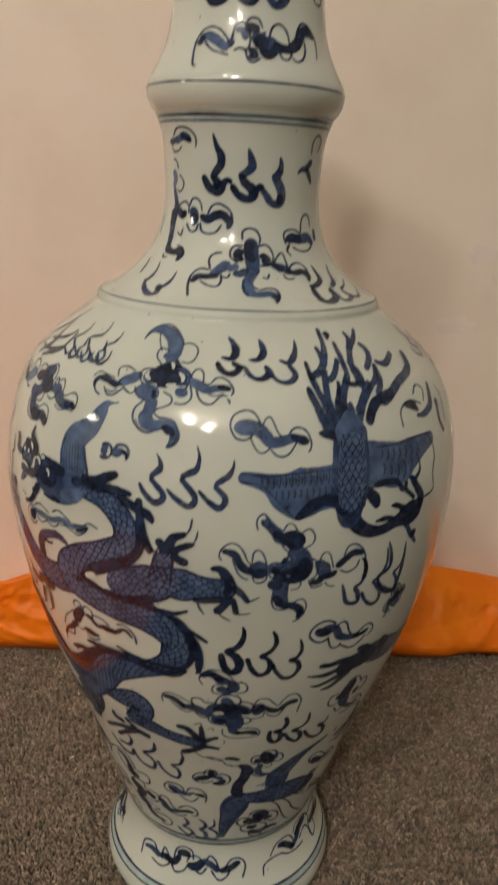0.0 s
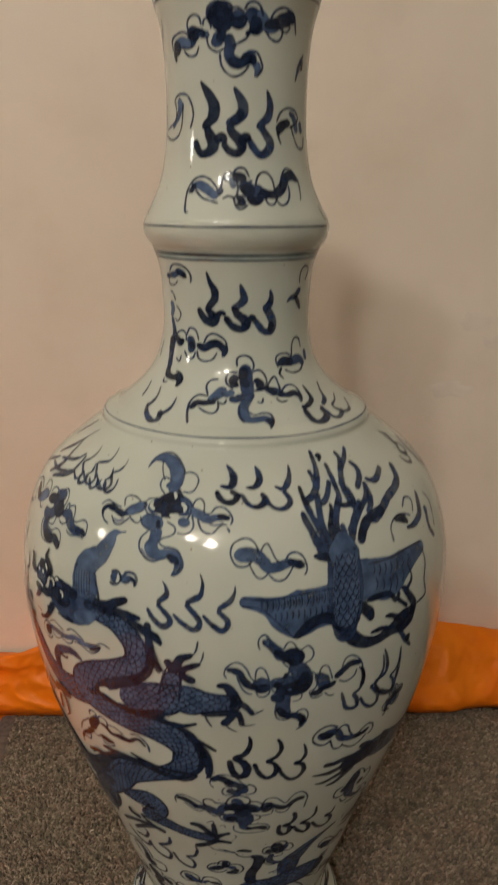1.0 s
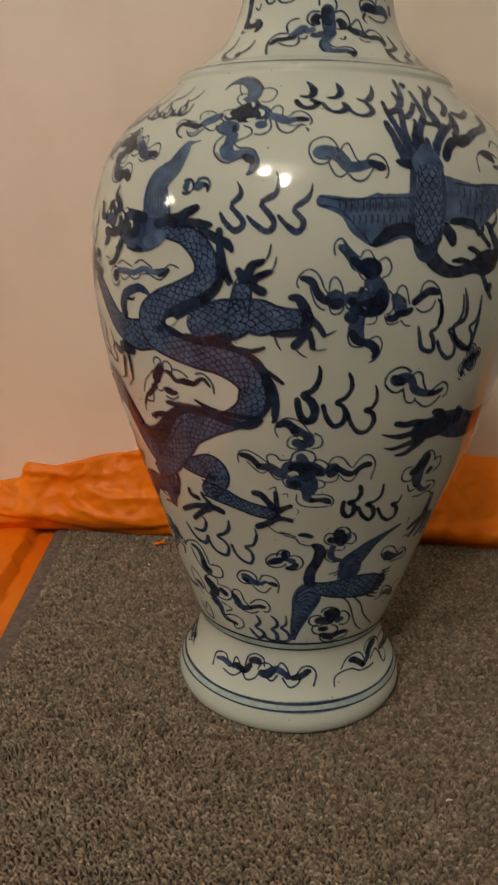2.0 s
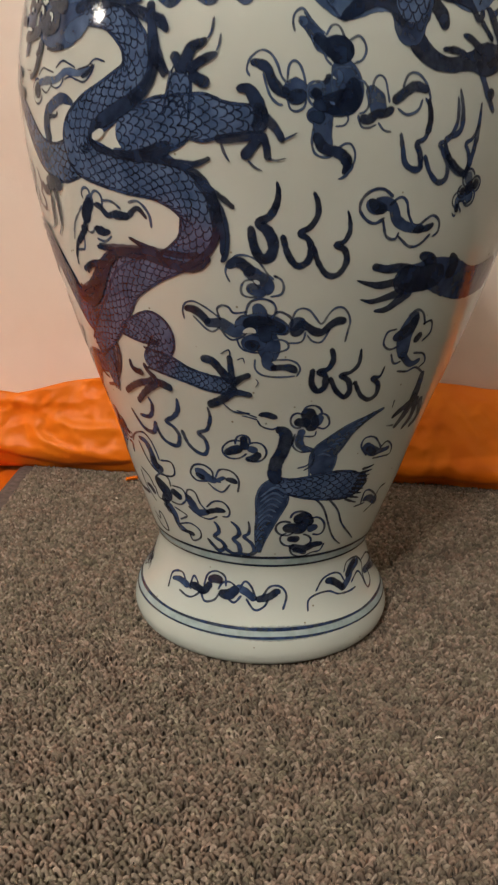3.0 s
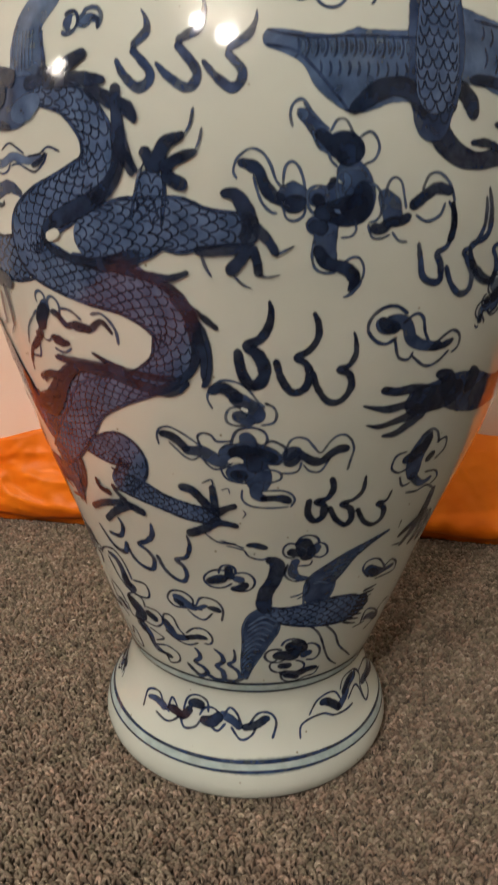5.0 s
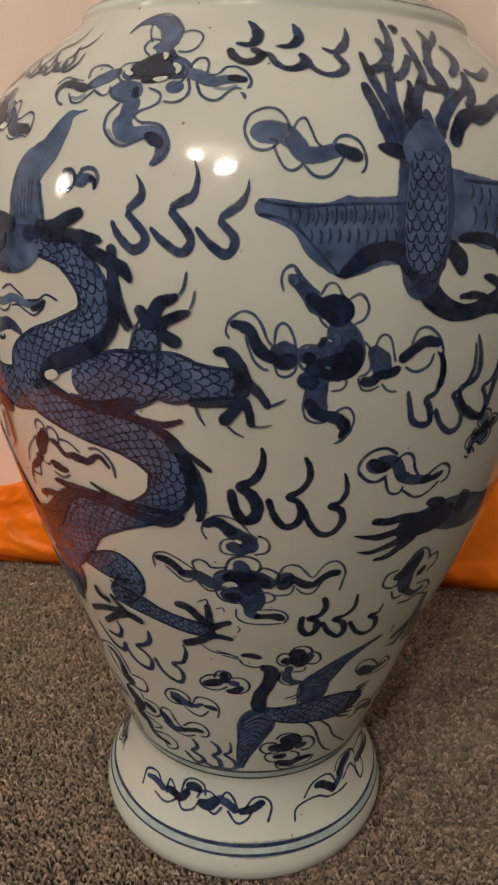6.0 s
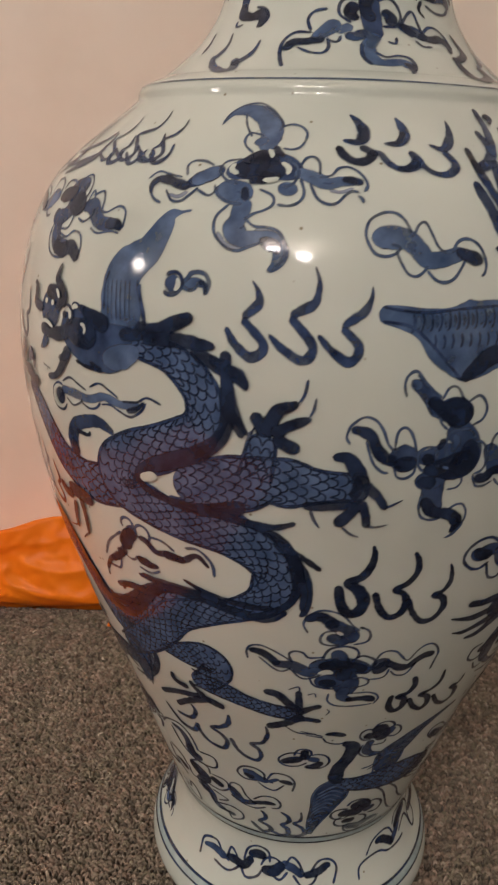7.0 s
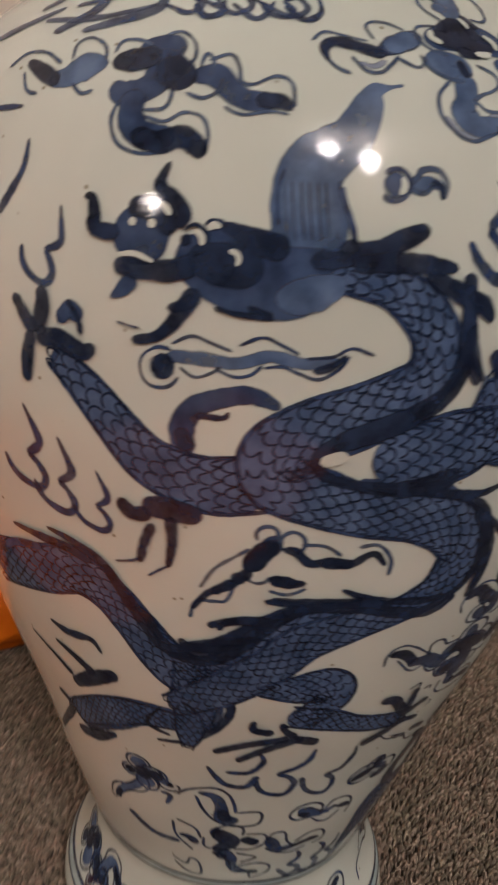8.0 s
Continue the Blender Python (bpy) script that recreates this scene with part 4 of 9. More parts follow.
m.brush('L', [(-46.8, 413.7, 1.7), (-42.4, 410.0, 3.0), (-35.6, 407.6, 3.6), (-33.1, 408.7, 3.6), (-35.2, 412.3, 3.3)])
m.brush('L', [(-30.1, 418.9, 0.7), (-30.0, 415.0, 1.6), (-31.2, 412.4, 3.0), (-34.8, 409.6, 3.3)])
m.brush('L', [(-59.6, 423.2, 0.8), (-57.3, 418.8, 1.7), (-56.0, 414.9, 1.7)])
m.finish('flame_motif', FLAME)
m = Motif(41.9, 408.0)
m.brush('D', [(47.5, 423.9, 0.6), (48.5, 420.7, 2.5), (48.5, 416.9, 3.5), (43.2, 414.5, 3.2), (38.4, 413.9, 2.5)])
m.brush('D', [(39.8, 413.7, 3.5), (39.8, 410.0, 4.1), (41.2, 407.7, 4.1), (44.7, 407.4, 4.1), (49.7, 408.8, 3.9), (49.7, 412.5, 2.9)])
m.brush('L', [(63.4, 423.6, 0.7), (60.5, 419.4, 1.7), (58.5, 415.5, 3.4), (52.6, 413.1, 2.7)])
m.brush('L', [(50.4, 413.3, 2.7), (52.2, 409.9, 2.7), (52.8, 407.8, 3.0), (56.0, 407.2, 3.0), (64.1, 408.8, 2.7)])
m.brush('L', [(71.1, 415.6, 0.8), (65.6, 413.2, 1.4), (59.4, 411.7, 1.7), (61.0, 409.2, 2.7), (64.6, 407.8, 2.7), (70.6, 408.0, 1.7), (78.1, 411.7, 1.1)])
m.finish('flame_motif', FLAME)

# shoulder
m = Motif(-49.5, 377.3)
m.brush('L', [(-50.9, 392.2, 0.1), (-50.0, 389.7, 0.8), (-50.2, 387.3, 1.7), (-51.1, 385.7, 1.9), (-52.7, 384.1, 1.5)])
m.brush('L', [(-52.7, 384.1, 1.5), (-48.2, 379.7, 1.8), (-49.5, 377.3, 1.9), (-51.4, 378.2, 1.5), (-53.3, 379.4, 0.7)])
m.brush('L', [(-41.9, 394.2, 0.1), (-41.0, 391.2, 0.8), (-41.4, 388.3, 1.7), (-43.3, 387.2, 1.8), (-45.9, 386.1, 1.4)])
m.brush('L', [(-45.9, 386.1, 1.4), (-41.7, 380.5, 1.7), (-43.2, 377.6, 1.8), (-46.3, 379.3, 1.5), (-49.1, 381.5, 0.7)])
m.brush('L', [(-34.3, 391.3, 0.1), (-33.9, 388.9, 0.8), (-34.5, 386.5, 1.6), (-35.5, 385.5, 1.8), (-36.9, 384.4, 1.4)])
m.brush('L', [(-36.9, 384.4, 1.4), (-34.4, 380.2, 1.7), (-36.5, 377.8, 1.8), (-39.5, 379.8, 1.5), (-42.4, 382.5, 0.7)])
m.finish('flame_motif', FLAME)
m = Motif(-61.8, 381.8)
m.brush('L', [(-68.1, 371.6, 2.3), (-63.4, 378.1, 3.9), (-64.5, 384.1, 2.3), (-65.4, 389.7, 1.0)])
m.brush('L', [(-63.5, 372.0, 2.0), (-54.9, 377.3, 3.8), (-53.6, 382.2, 1.9), (-54.1, 386.6, 1.0)])
m.brush('L', [(-75.0, 378.5, 2.0), (-68.3, 386.2, 3.3), (-65.0, 392.3, 1.3), (-62.3, 396.3, 0.7)])
m.brush('L', [(-80.8, 386.6, 1.4), (-75.9, 392.4, 2.4), (-73.1, 397.9, 1.0)])
m.brush('L', [(-67.9, 379.2, 1.7), (-58.0, 383.0, 2.6), (-54.9, 387.1, 1.3)])
m.finish('flame_motif', FLAME)
m = Motif(-13.1, 376.7)
m.brush('W', [(-25.2, 390.0, 0.6), (-23.8, 393.4, 3.1), (-19.9, 394.1, 6.1), (-16.5, 392.2, 7.8), (-14.2, 388.6, 8.1), (-13.9, 385.0, 7.1), (-14.3, 381.6, 5.3)])
m.brush('B', [(-22.0, 394.0, 2.6), (-17.7, 392.6, 3.9), (-14.6, 389.3, 4.2), (-12.1, 384.4, 3.5)])
m.brush('W', [(-16.7, 384.0, 3.6), (-14.0, 385.3, 3.6)])
m.brush('R', [(-25.0, 389.2, 0.8), (-24.6, 393.0, 0.8), (-22.4, 395.7, 0.8), (-18.7, 396.4, 0.8), (-15.4, 394.4, 0.8), (-12.4, 390.4, 0.8), (-12.5, 387.7, 0.7)])
m.brush('R', [(-21.0, 393.2, 0.7), (-19.6, 389.5, 0.7), (-17.4, 385.8, 0.7)])
m.brush('R', [(-12.4, 389.1, 0.8), (-10.5, 390.0, 0.8), (-8.4, 389.3, 0.8), (-7.2, 387.2, 0.8), (-7.7, 384.0, 0.8), (-9.1, 382.6, 0.8), (-11.2, 382.8, 0.8)])
m.brush('R', [(-15.0, 386.3, 0.7), (-17.9, 387.1, 0.8), (-18.6, 385.3, 0.8), (-17.9, 383.2, 0.7), (-15.9, 381.0, 0.7)])
m.brush('B', [(-19.6, 375.0, 5.1), (-16.2, 376.9, 8.9), (-13.4, 377.7, 12.2), (-10.4, 377.4, 10.0), (-6.9, 375.2, 5.4)])
m.brush('D', [(-17.4, 375.0, 5.5), (-14.8, 378.7, 8.1), (-11.2, 379.8, 7.6)])
m.brush('D', [(-15.4, 374.4, 6.7), (-12.2, 376.0, 7.5), (-9.5, 377.1, 5.0)])
m.brush('D', [(-14.3, 382.3, 5.6), (-14.5, 377.7, 6.4), (-15.9, 375.9, 5.9), (-18.8, 377.2, 3.9)])
m.brush('D', [(-14.0, 381.3, 6.9), (-12.4, 376.7, 7.6), (-10.4, 374.8, 3.8)])
m.brush('D', [(-12.7, 383.5, 2.4), (-10.4, 380.2, 1.9)])
m.brush('D', [(-15.5, 373.6, 3.6), (-12.0, 373.3, 2.1)])
m.over(1)
m.brush('G', [(-13.4, 382.2, 0.4), (-12.6, 380.8, 1.2), (-12.5, 379.6, 0.4)])
m.brush('G', [(-10.6, 378.6, 0.6), (-9.3, 377.0, 1.3), (-9.3, 375.1, 0.6)])
m.brush('G', [(-13.1, 373.5, 0.6), (-11.7, 373.5, 1.5), (-10.5, 374.1, 0.6)])
m.brush('G', [(-18.4, 377.9, 0.6), (-18.7, 376.1, 1.2), (-17.3, 374.8, 1.0)])
m.over(0)
m.brush('R', [(-17.4, 379.4, 0.9), (-20.1, 378.5, 0.9), (-20.7, 376.0, 0.9), (-19.1, 373.3, 0.8), (-16.9, 372.2, 0.8)])
m.brush('R', [(-10.3, 379.8, 0.8), (-8.3, 378.2, 0.8), (-7.6, 375.5, 0.8), (-8.3, 372.8, 0.8), (-9.8, 372.0, 0.8)])
m.brush('B', [(-20.1, 377.0, 4.3), (-22.1, 374.6, 5.6), (-23.8, 373.2, 5.2), (-25.8, 371.1, 3.1)])
m.brush('D', [(-24.9, 370.5, 3.1), (-28.8, 372.2, 3.6), (-31.2, 372.6, 3.2), (-32.2, 370.8, 2.3), (-31.7, 367.8, 0.6)])
m.brush('W', [(-20.3, 376.2, 4.4), (-22.9, 374.2, 5.8), (-25.1, 372.0, 4.9)])
m.brush('R', [(-33.8, 372.2, 0.7), (-32.3, 374.7, 0.7), (-29.7, 374.1, 0.7), (-26.8, 373.4, 0.7)])
m.brush('R', [(-32.7, 370.4, 0.7), (-31.0, 367.1, 0.7), (-29.0, 365.5, 0.7)])
m.brush('R', [(-29.2, 369.8, 0.8), (-27.5, 366.8, 0.7), (-25.8, 366.6, 0.7), (-24.6, 368.4, 0.7), (-23.3, 371.0, 0.7)])
m.brush('R', [(-26.2, 373.8, 0.8), (-27.1, 376.8, 0.8), (-26.3, 378.3, 0.8), (-24.2, 378.4, 0.8), (-22.0, 377.1, 0.7)])
m.brush('R', [(-23.7, 370.4, 0.7), (-21.5, 368.7, 0.7), (-20.5, 369.5, 0.7), (-20.0, 371.6, 0.7)])
m.brush('W', [(-8.3, 376.5, 3.6), (-5.3, 374.9, 5.0), (-2.9, 373.3, 4.4), (-0.9, 374.0, 3.7), (1.8, 374.1, 3.5)])
m.brush('D', [(-0.9, 374.5, 1.7), (0.8, 374.4, 3.3), (1.9, 373.9, 3.1), (2.6, 373.1, 0.9)])
m.brush('R', [(-7.5, 377.8, 0.7), (-6.7, 380.2, 0.8), (-5.4, 380.6, 0.8), (-4.4, 378.9, 0.7), (-4.2, 375.4, 0.7)])
m.brush('R', [(-4.4, 374.8, 0.7), (-2.4, 375.6, 0.7), (-1.3, 377.6, 0.7), (0.3, 378.0, 0.7), (1.7, 377.0, 0.7), (2.8, 375.1, 0.7), (3.2, 373.1, 0.7), (2.6, 371.1, 0.7)])
m.brush('R', [(-5.7, 373.4, 0.8), (-4.4, 369.3, 0.8), (-2.8, 367.7, 0.8), (-1.4, 368.1, 0.8), (-0.3, 370.1, 0.8), (0.9, 371.4, 0.8), (2.1, 371.0, 0.8)])
m.brush('R', [(1.5, 370.5, 0.4), (2.3, 369.5, 1.0), (2.5, 367.9, 0.4)])
m.brush('W', [(-10.6, 372.1, 5.1), (-7.3, 370.9, 4.6)])
m.brush('R', [(-13.5, 371.2, 0.7), (-11.1, 369.4, 0.7), (-10.8, 367.0, 0.7), (-12.0, 365.3, 0.7), (-13.5, 364.2, 0.7), (-14.7, 362.4, 0.7)])
m.brush('R', [(-7.2, 374.5, 0.8), (-6.4, 370.7, 0.8), (-6.9, 368.2, 0.8), (-8.4, 366.8, 0.8), (-10.3, 367.1, 0.8)])
m.brush('W', [(-20.4, 370.7, 5.7), (-17.0, 370.2, 8.1), (-14.1, 368.5, 5.9)])
m.brush('R', [(-20.8, 372.0, 0.8), (-19.7, 368.8, 0.8), (-17.5, 366.9, 0.8), (-15.4, 366.7, 0.8)])
m.brush('D', [(-15.7, 371.8, 2.3), (-15.0, 367.4, 2.7)])
m.brush('W', [(-15.1, 368.5, 5.9), (-15.7, 362.6, 5.0), (-16.2, 359.9, 5.9), (-14.6, 357.3, 5.8), (-12.6, 357.8, 4.1), (-10.7, 358.0, 4.1), (-9.3, 355.8, 4.5), (-8.8, 353.5, 4.1), (-9.3, 350.5, 2.9), (-10.5, 348.2, 0.9)])
m.brush('D', [(-12.1, 357.5, 2.0), (-10.4, 356.0, 4.0), (-9.5, 354.4, 3.2), (-9.7, 353.1, 0.9)])
m.brush('B', [(-15.5, 366.8, 2.9), (-16.3, 362.6, 2.3), (-16.3, 359.5, 2.5), (-14.1, 356.2, 2.3)])
m.brush('R', [(-17.4, 366.6, 0.7), (-19.0, 363.2, 0.8), (-19.1, 359.7, 0.7), (-18.3, 356.9, 0.7), (-16.5, 354.3, 0.7), (-14.9, 353.8, 0.7), (-13.3, 355.1, 0.7), (-11.6, 356.4, 0.7)])
m.brush('R', [(-14.8, 363.1, 0.7), (-13.1, 360.8, 0.7), (-11.2, 360.7, 0.7), (-9.5, 359.8, 0.7), (-8.5, 357.3, 0.7), (-8.2, 354.5, 0.7), (-8.6, 351.5, 0.7), (-9.9, 348.6, 0.7)])
m.brush('P', [(-18.5, 358.9, 1.0), (-17.1, 355.6, 1.5), (-15.0, 354.9, 1.5), (-12.6, 356.1, 0.9)])
m.brush('P', [(-13.0, 359.8, 0.9), (-10.9, 359.7, 1.5), (-9.0, 357.8, 1.3), (-8.5, 354.5, 0.9)])
m.brush('P', [(-20.7, 395.6, 1.1), (-16.6, 394.5, 1.9), (-13.1, 390.4, 1.2)])
m.brush('B', [(-18.5, 370.9, 5.1), (-14.7, 368.6, 4.6)])
m.brush('B', [(-9.8, 372.0, 2.9), (-7.4, 371.0, 2.9)])
m.brush('P', [(-28.5, 368.5, 0.8), (-26.5, 367.9, 1.6), (-24.9, 369.5, 1.0)])
m.brush('P', [(-2.8, 371.7, 0.9), (-0.9, 371.1, 1.1), (1.2, 372.4, 0.9)])
m.brush('B', [(-7.2, 375.8, 2.5), (-4.6, 374.3, 2.9), (-2.0, 373.2, 2.3)])
m.finish('cloud_motif', CLOUD)
m = Motif(2.3, 380.9)
m.brush('L', [(0.7, 393.6, 0.5), (2.3, 391.4, 3.0), (3.4, 388.1, 4.7), (2.2, 385.3, 3.3), (-0.8, 385.7, 1.0)])
m.brush('D', [(2.6, 390.6, 2.2), (3.4, 387.5, 3.2), (2.2, 385.3, 2.6), (-0.0, 385.6, 1.0)])
m.brush('D', [(-1.6, 384.1, 2.1), (-0.4, 381.3, 3.1), (1.4, 379.7, 3.1), (3.3, 380.0, 3.5), (4.4, 382.1, 3.1), (2.3, 384.1, 2.6)])
m.brush('L', [(10.1, 393.2, 0.5), (11.0, 390.4, 3.4), (11.1, 387.4, 3.8), (9.3, 385.1, 2.9), (6.6, 385.1, 1.0)])
m.brush('D', [(11.1, 388.8, 2.2), (9.5, 385.5, 2.4), (7.3, 385.1, 1.7)])
m.brush('L', [(3.7, 382.0, 2.2), (5.7, 382.2, 2.4), (6.8, 379.9, 2.4), (8.3, 378.2, 2.4), (10.2, 378.1, 3.0), (12.1, 380.1, 3.7), (11.1, 383.3, 2.7)])
m.brush('D', [(8.2, 378.0, 1.7), (10.4, 378.2, 2.3), (12.4, 380.5, 2.7)])
m.brush('L', [(21.4, 392.9, 0.5), (20.9, 389.5, 2.3), (19.6, 386.2, 3.4), (17.6, 383.9, 2.9), (15.1, 385.3, 1.0)])
m.brush('L', [(11.8, 381.9, 2.2), (13.4, 378.2, 2.2), (15.5, 376.7, 2.2), (17.5, 377.2, 3.0), (18.9, 379.7, 3.1), (17.5, 383.6, 2.3)])
m.finish('flame_motif', FLAME)
m = Motif(6.4, 358.9)
m.brush('W', [(3.5, 358.7, 4.4), (5.6, 359.2, 7.2), (7.1, 359.2, 7.2), (8.7, 358.6, 6.4), (10.2, 356.0, 6.0), (11.4, 353.3, 5.2), (13.2, 353.3, 4.8), (15.1, 354.3, 4.2), (17.3, 355.5, 3.6)])
m.brush('B', [(4.1, 358.7, 4.7), (6.8, 358.0, 5.9)])
m.brush('B', [(8.6, 357.7, 2.8), (10.6, 354.8, 3.1), (12.3, 353.0, 2.7), (15.0, 354.1, 2.4)])
m.over(1)
m.brush('D', [(15.5, 355.7, 2.0), (17.3, 354.5, 3.8), (18.8, 353.3, 3.8), (19.7, 352.1, 0.9)])
m.over(0)
m.brush('R', [(9.4, 359.1, 0.8), (9.0, 362.1, 0.8), (8.1, 364.7, 0.8), (6.8, 366.0, 0.8), (5.1, 365.7, 0.8), (3.4, 363.7, 0.8), (2.8, 360.4, 0.8), (3.2, 357.2, 0.8), (4.2, 354.6, 0.8), (5.7, 354.0, 0.8), (7.1, 355.0, 0.8), (7.5, 356.6, 0.8), (6.2, 357.4, 0.8)])
m.brush('R', [(6.9, 356.1, 0.7), (7.7, 352.3, 0.7), (8.6, 349.4, 0.7), (9.7, 348.6, 0.7), (10.7, 349.7, 0.7), (11.5, 351.7, 0.7)])
m.brush('R', [(9.5, 359.4, 0.7), (10.5, 362.8, 0.7), (11.5, 363.4, 0.7), (12.3, 360.5, 0.7), (13.1, 356.9, 0.7), (14.2, 355.3, 0.7), (15.4, 355.6, 0.7)])
m.brush('R', [(11.2, 350.6, 0.7), (12.5, 347.7, 0.7), (13.9, 347.0, 0.7), (15.2, 348.1, 0.7), (16.3, 350.9, 0.7), (17.1, 353.6, 0.7)])
m.brush('R', [(15.2, 355.1, 0.8), (16.0, 358.0, 0.8), (17.4, 359.1, 0.8), (18.9, 358.1, 0.8), (19.8, 355.7, 0.8), (20.2, 352.1, 0.8), (19.9, 349.6, 0.8), (19.2, 348.3, 0.8)])
m.finish('scroll_motif', SCROLL)
m = Motif(-24.1, 342.9)
m.sash([(-23.0, 342.8, 3.5), (-21.4, 343.3, 3.8), (-20.2, 344.2, 2.4), (-19.0, 343.1, 1.5), (-18.9, 339.5, 0.3)], 0.7, 0.45)
m.puffs((-24.1, 342.9, 3.3, 'D'))
m.finish('curl_motif', 'small painted cobalt curl')
m = Motif(-11.7, 323.5)
m.brush('L', [(-12.4, 346.0, 0.1), (-11.4, 342.9, 1.4), (-11.1, 339.7, 2.9), (-12.0, 337.4, 3.2), (-13.3, 334.9, 2.4)])
m.brush('L', [(-13.3, 334.9, 2.4), (-10.1, 327.4, 3.0), (-11.7, 323.5, 3.2), (-14.1, 327.2, 2.6), (-15.5, 332.1, 1.2)])
m.brush('L', [(-3.9, 350.9, 0.1), (-3.2, 346.0, 1.3), (-3.6, 340.7, 2.8), (-5.0, 338.6, 3.1), (-6.9, 336.4, 2.4)])
m.brush('L', [(-6.9, 336.4, 2.4), (-3.7, 328.2, 3.0), (-4.8, 323.6, 3.2), (-7.6, 326.8, 2.6), (-9.6, 330.9, 1.2)])
m.brush('L', [(3.9, 346.1, 0.1), (3.8, 342.5, 1.3), (3.0, 338.8, 2.8), (1.7, 336.5, 3.1), (-0.0, 334.0, 2.4)])
m.brush('L', [(-0.0, 334.0, 2.4), (2.4, 328.3, 3.0), (1.2, 323.8, 3.1), (-1.3, 327.3, 2.5), (-3.1, 331.6, 1.2)])
m.finish('flame_motif', FLAME)
m = Motif(59.1, 360.6)
m.brush('B', [(63.4, 369.0, 1.6), (61.6, 363.5, 4.3), (59.7, 358.8, 4.3), (55.4, 356.2, 3.5), (51.6, 356.6, 1.2)])
m.brush('D', [(47.8, 362.8, 2.4), (51.3, 361.5, 4.8), (53.2, 358.2, 1.5)])
m.brush('R', [(52.9, 365.7, 1.0), (56.1, 369.3, 1.0), (58.6, 366.7, 1.0), (56.7, 361.2, 1.0)])
m.brush('R', [(45.5, 352.9, 1.0), (45.8, 359.8, 1.0), (48.3, 363.2, 1.0), (51.6, 363.6, 1.0), (55.4, 360.7, 1.0)])
m.brush('B', [(64.3, 360.6, 4.3), (63.0, 350.4, 3.3), (65.2, 342.4, 2.6)])
m.brush('R', [(67.1, 366.2, 1.1), (68.8, 360.4, 1.1), (67.9, 354.7, 1.1), (66.5, 346.7, 1.1)])
m.finish('cloud_motif', CLOUD)
m = Motif(74.5, 377.6)
m.flames(1.5, 0.90, 'L', (74.5, 377.6, 75.6, 391.9), (84.1, 373.8, 106.7, 382.6), (79.4, 381.2, 74.9, 394.6))
m.finish('flame_motif', FLAME)
m = Motif(40.9, 274.3)
m.brush('L', [(40.1, 299.1, 0.7), (41.6, 290.0, 2.7), (41.4, 283.0, 2.7), (37.9, 279.8, 1.7)])
m.brush('D', [(38.0, 279.7, 1.2), (40.1, 272.4, 2.9), (44.8, 267.0, 2.6), (45.1, 270.9, 1.0)])
m.brush('L', [(46.1, 295.2, 0.7), (46.3, 283.5, 2.7), (45.9, 274.6, 2.8), (45.0, 264.7, 3.5)])
m.finish('flame_motif', FLAME)

# bird with spread wings and branching crest
m = Motif(28.3, 344.6)
m.brush('W', [(4.7, 338.2, 4.7), (8.2, 337.0, 6.3), (11.3, 335.0, 9.4), (14.5, 331.8, 18.5), (17.7, 330.5, 22.7), (21.0, 331.6, 19.7), (24.4, 332.3, 19.1), (30.3, 332.7, 18.0)])
m.brush('B', [(4.9, 338.0, 4.2), (7.0, 337.3, 4.6), (9.8, 336.8, 3.1)])
m.brush('B', [(11.0, 332.0, 3.1), (13.7, 326.0, 4.3), (15.7, 321.5, 3.9), (17.0, 318.4, 2.0)])
m.brush('B', [(12.1, 329.6, 6.2), (16.1, 325.0, 9.0), (19.3, 327.4, 8.3), (23.5, 329.6, 7.6), (28.5, 329.3, 9.4)])
m.over(1)
m.brush('L', [(9.4, 338.5, 0.5), (9.6, 336.2, 0.5), (9.5, 333.8, 0.5), (9.0, 332.4, 0.5)])
m.brush('F', [(10.0, 337.9, 0.5), (10.2, 335.8, 1.2), (10.1, 333.4, 0.5)])
m.brush('L', [(10.6, 338.7, 0.5), (10.9, 336.3, 0.5), (10.7, 334.0, 0.5), (10.3, 332.6, 0.5)])
m.brush('F', [(11.2, 338.0, 0.5), (11.5, 336.0, 1.2), (11.3, 333.6, 0.5)])
m.brush('L', [(11.9, 338.9, 0.5), (12.1, 336.5, 0.5), (12.0, 334.1, 0.5), (11.5, 332.8, 0.5)])
m.brush('L', [(12.4, 332.4, 0.5), (12.6, 330.0, 0.5), (12.3, 327.6, 0.5)])
m.brush('F', [(12.5, 338.2, 0.5), (12.7, 336.2, 1.2), (12.6, 333.8, 0.5)])
m.brush('L', [(13.1, 339.0, 0.5), (13.4, 336.7, 0.5), (13.2, 334.3, 0.5), (12.8, 332.9, 0.5)])
m.brush('L', [(13.6, 332.5, 0.5), (13.9, 330.1, 0.5), (13.6, 327.7, 0.5)])
m.brush('F', [(13.8, 338.4, 0.5), (14.0, 336.3, 1.3), (13.9, 333.9, 0.5)])
m.brush('L', [(14.4, 339.2, 0.5), (14.6, 336.8, 0.5), (14.5, 334.4, 0.5), (14.0, 333.1, 0.5)])
m.brush('L', [(14.9, 332.7, 0.5), (15.1, 330.3, 0.5), (14.8, 327.8, 0.5)])
m.brush('F', [(15.1, 338.5, 0.5), (15.3, 336.4, 1.3), (15.1, 334.1, 0.5)])
m.brush('L', [(15.7, 339.3, 0.5), (15.9, 336.9, 0.5), (15.8, 334.6, 0.5), (15.3, 333.2, 0.5)])
m.brush('L', [(16.2, 332.8, 0.5), (16.4, 330.4, 0.5), (16.1, 328.0, 0.5)])
m.brush('F', [(16.3, 338.6, 0.5), (16.6, 336.6, 1.3), (16.4, 334.2, 0.5)])
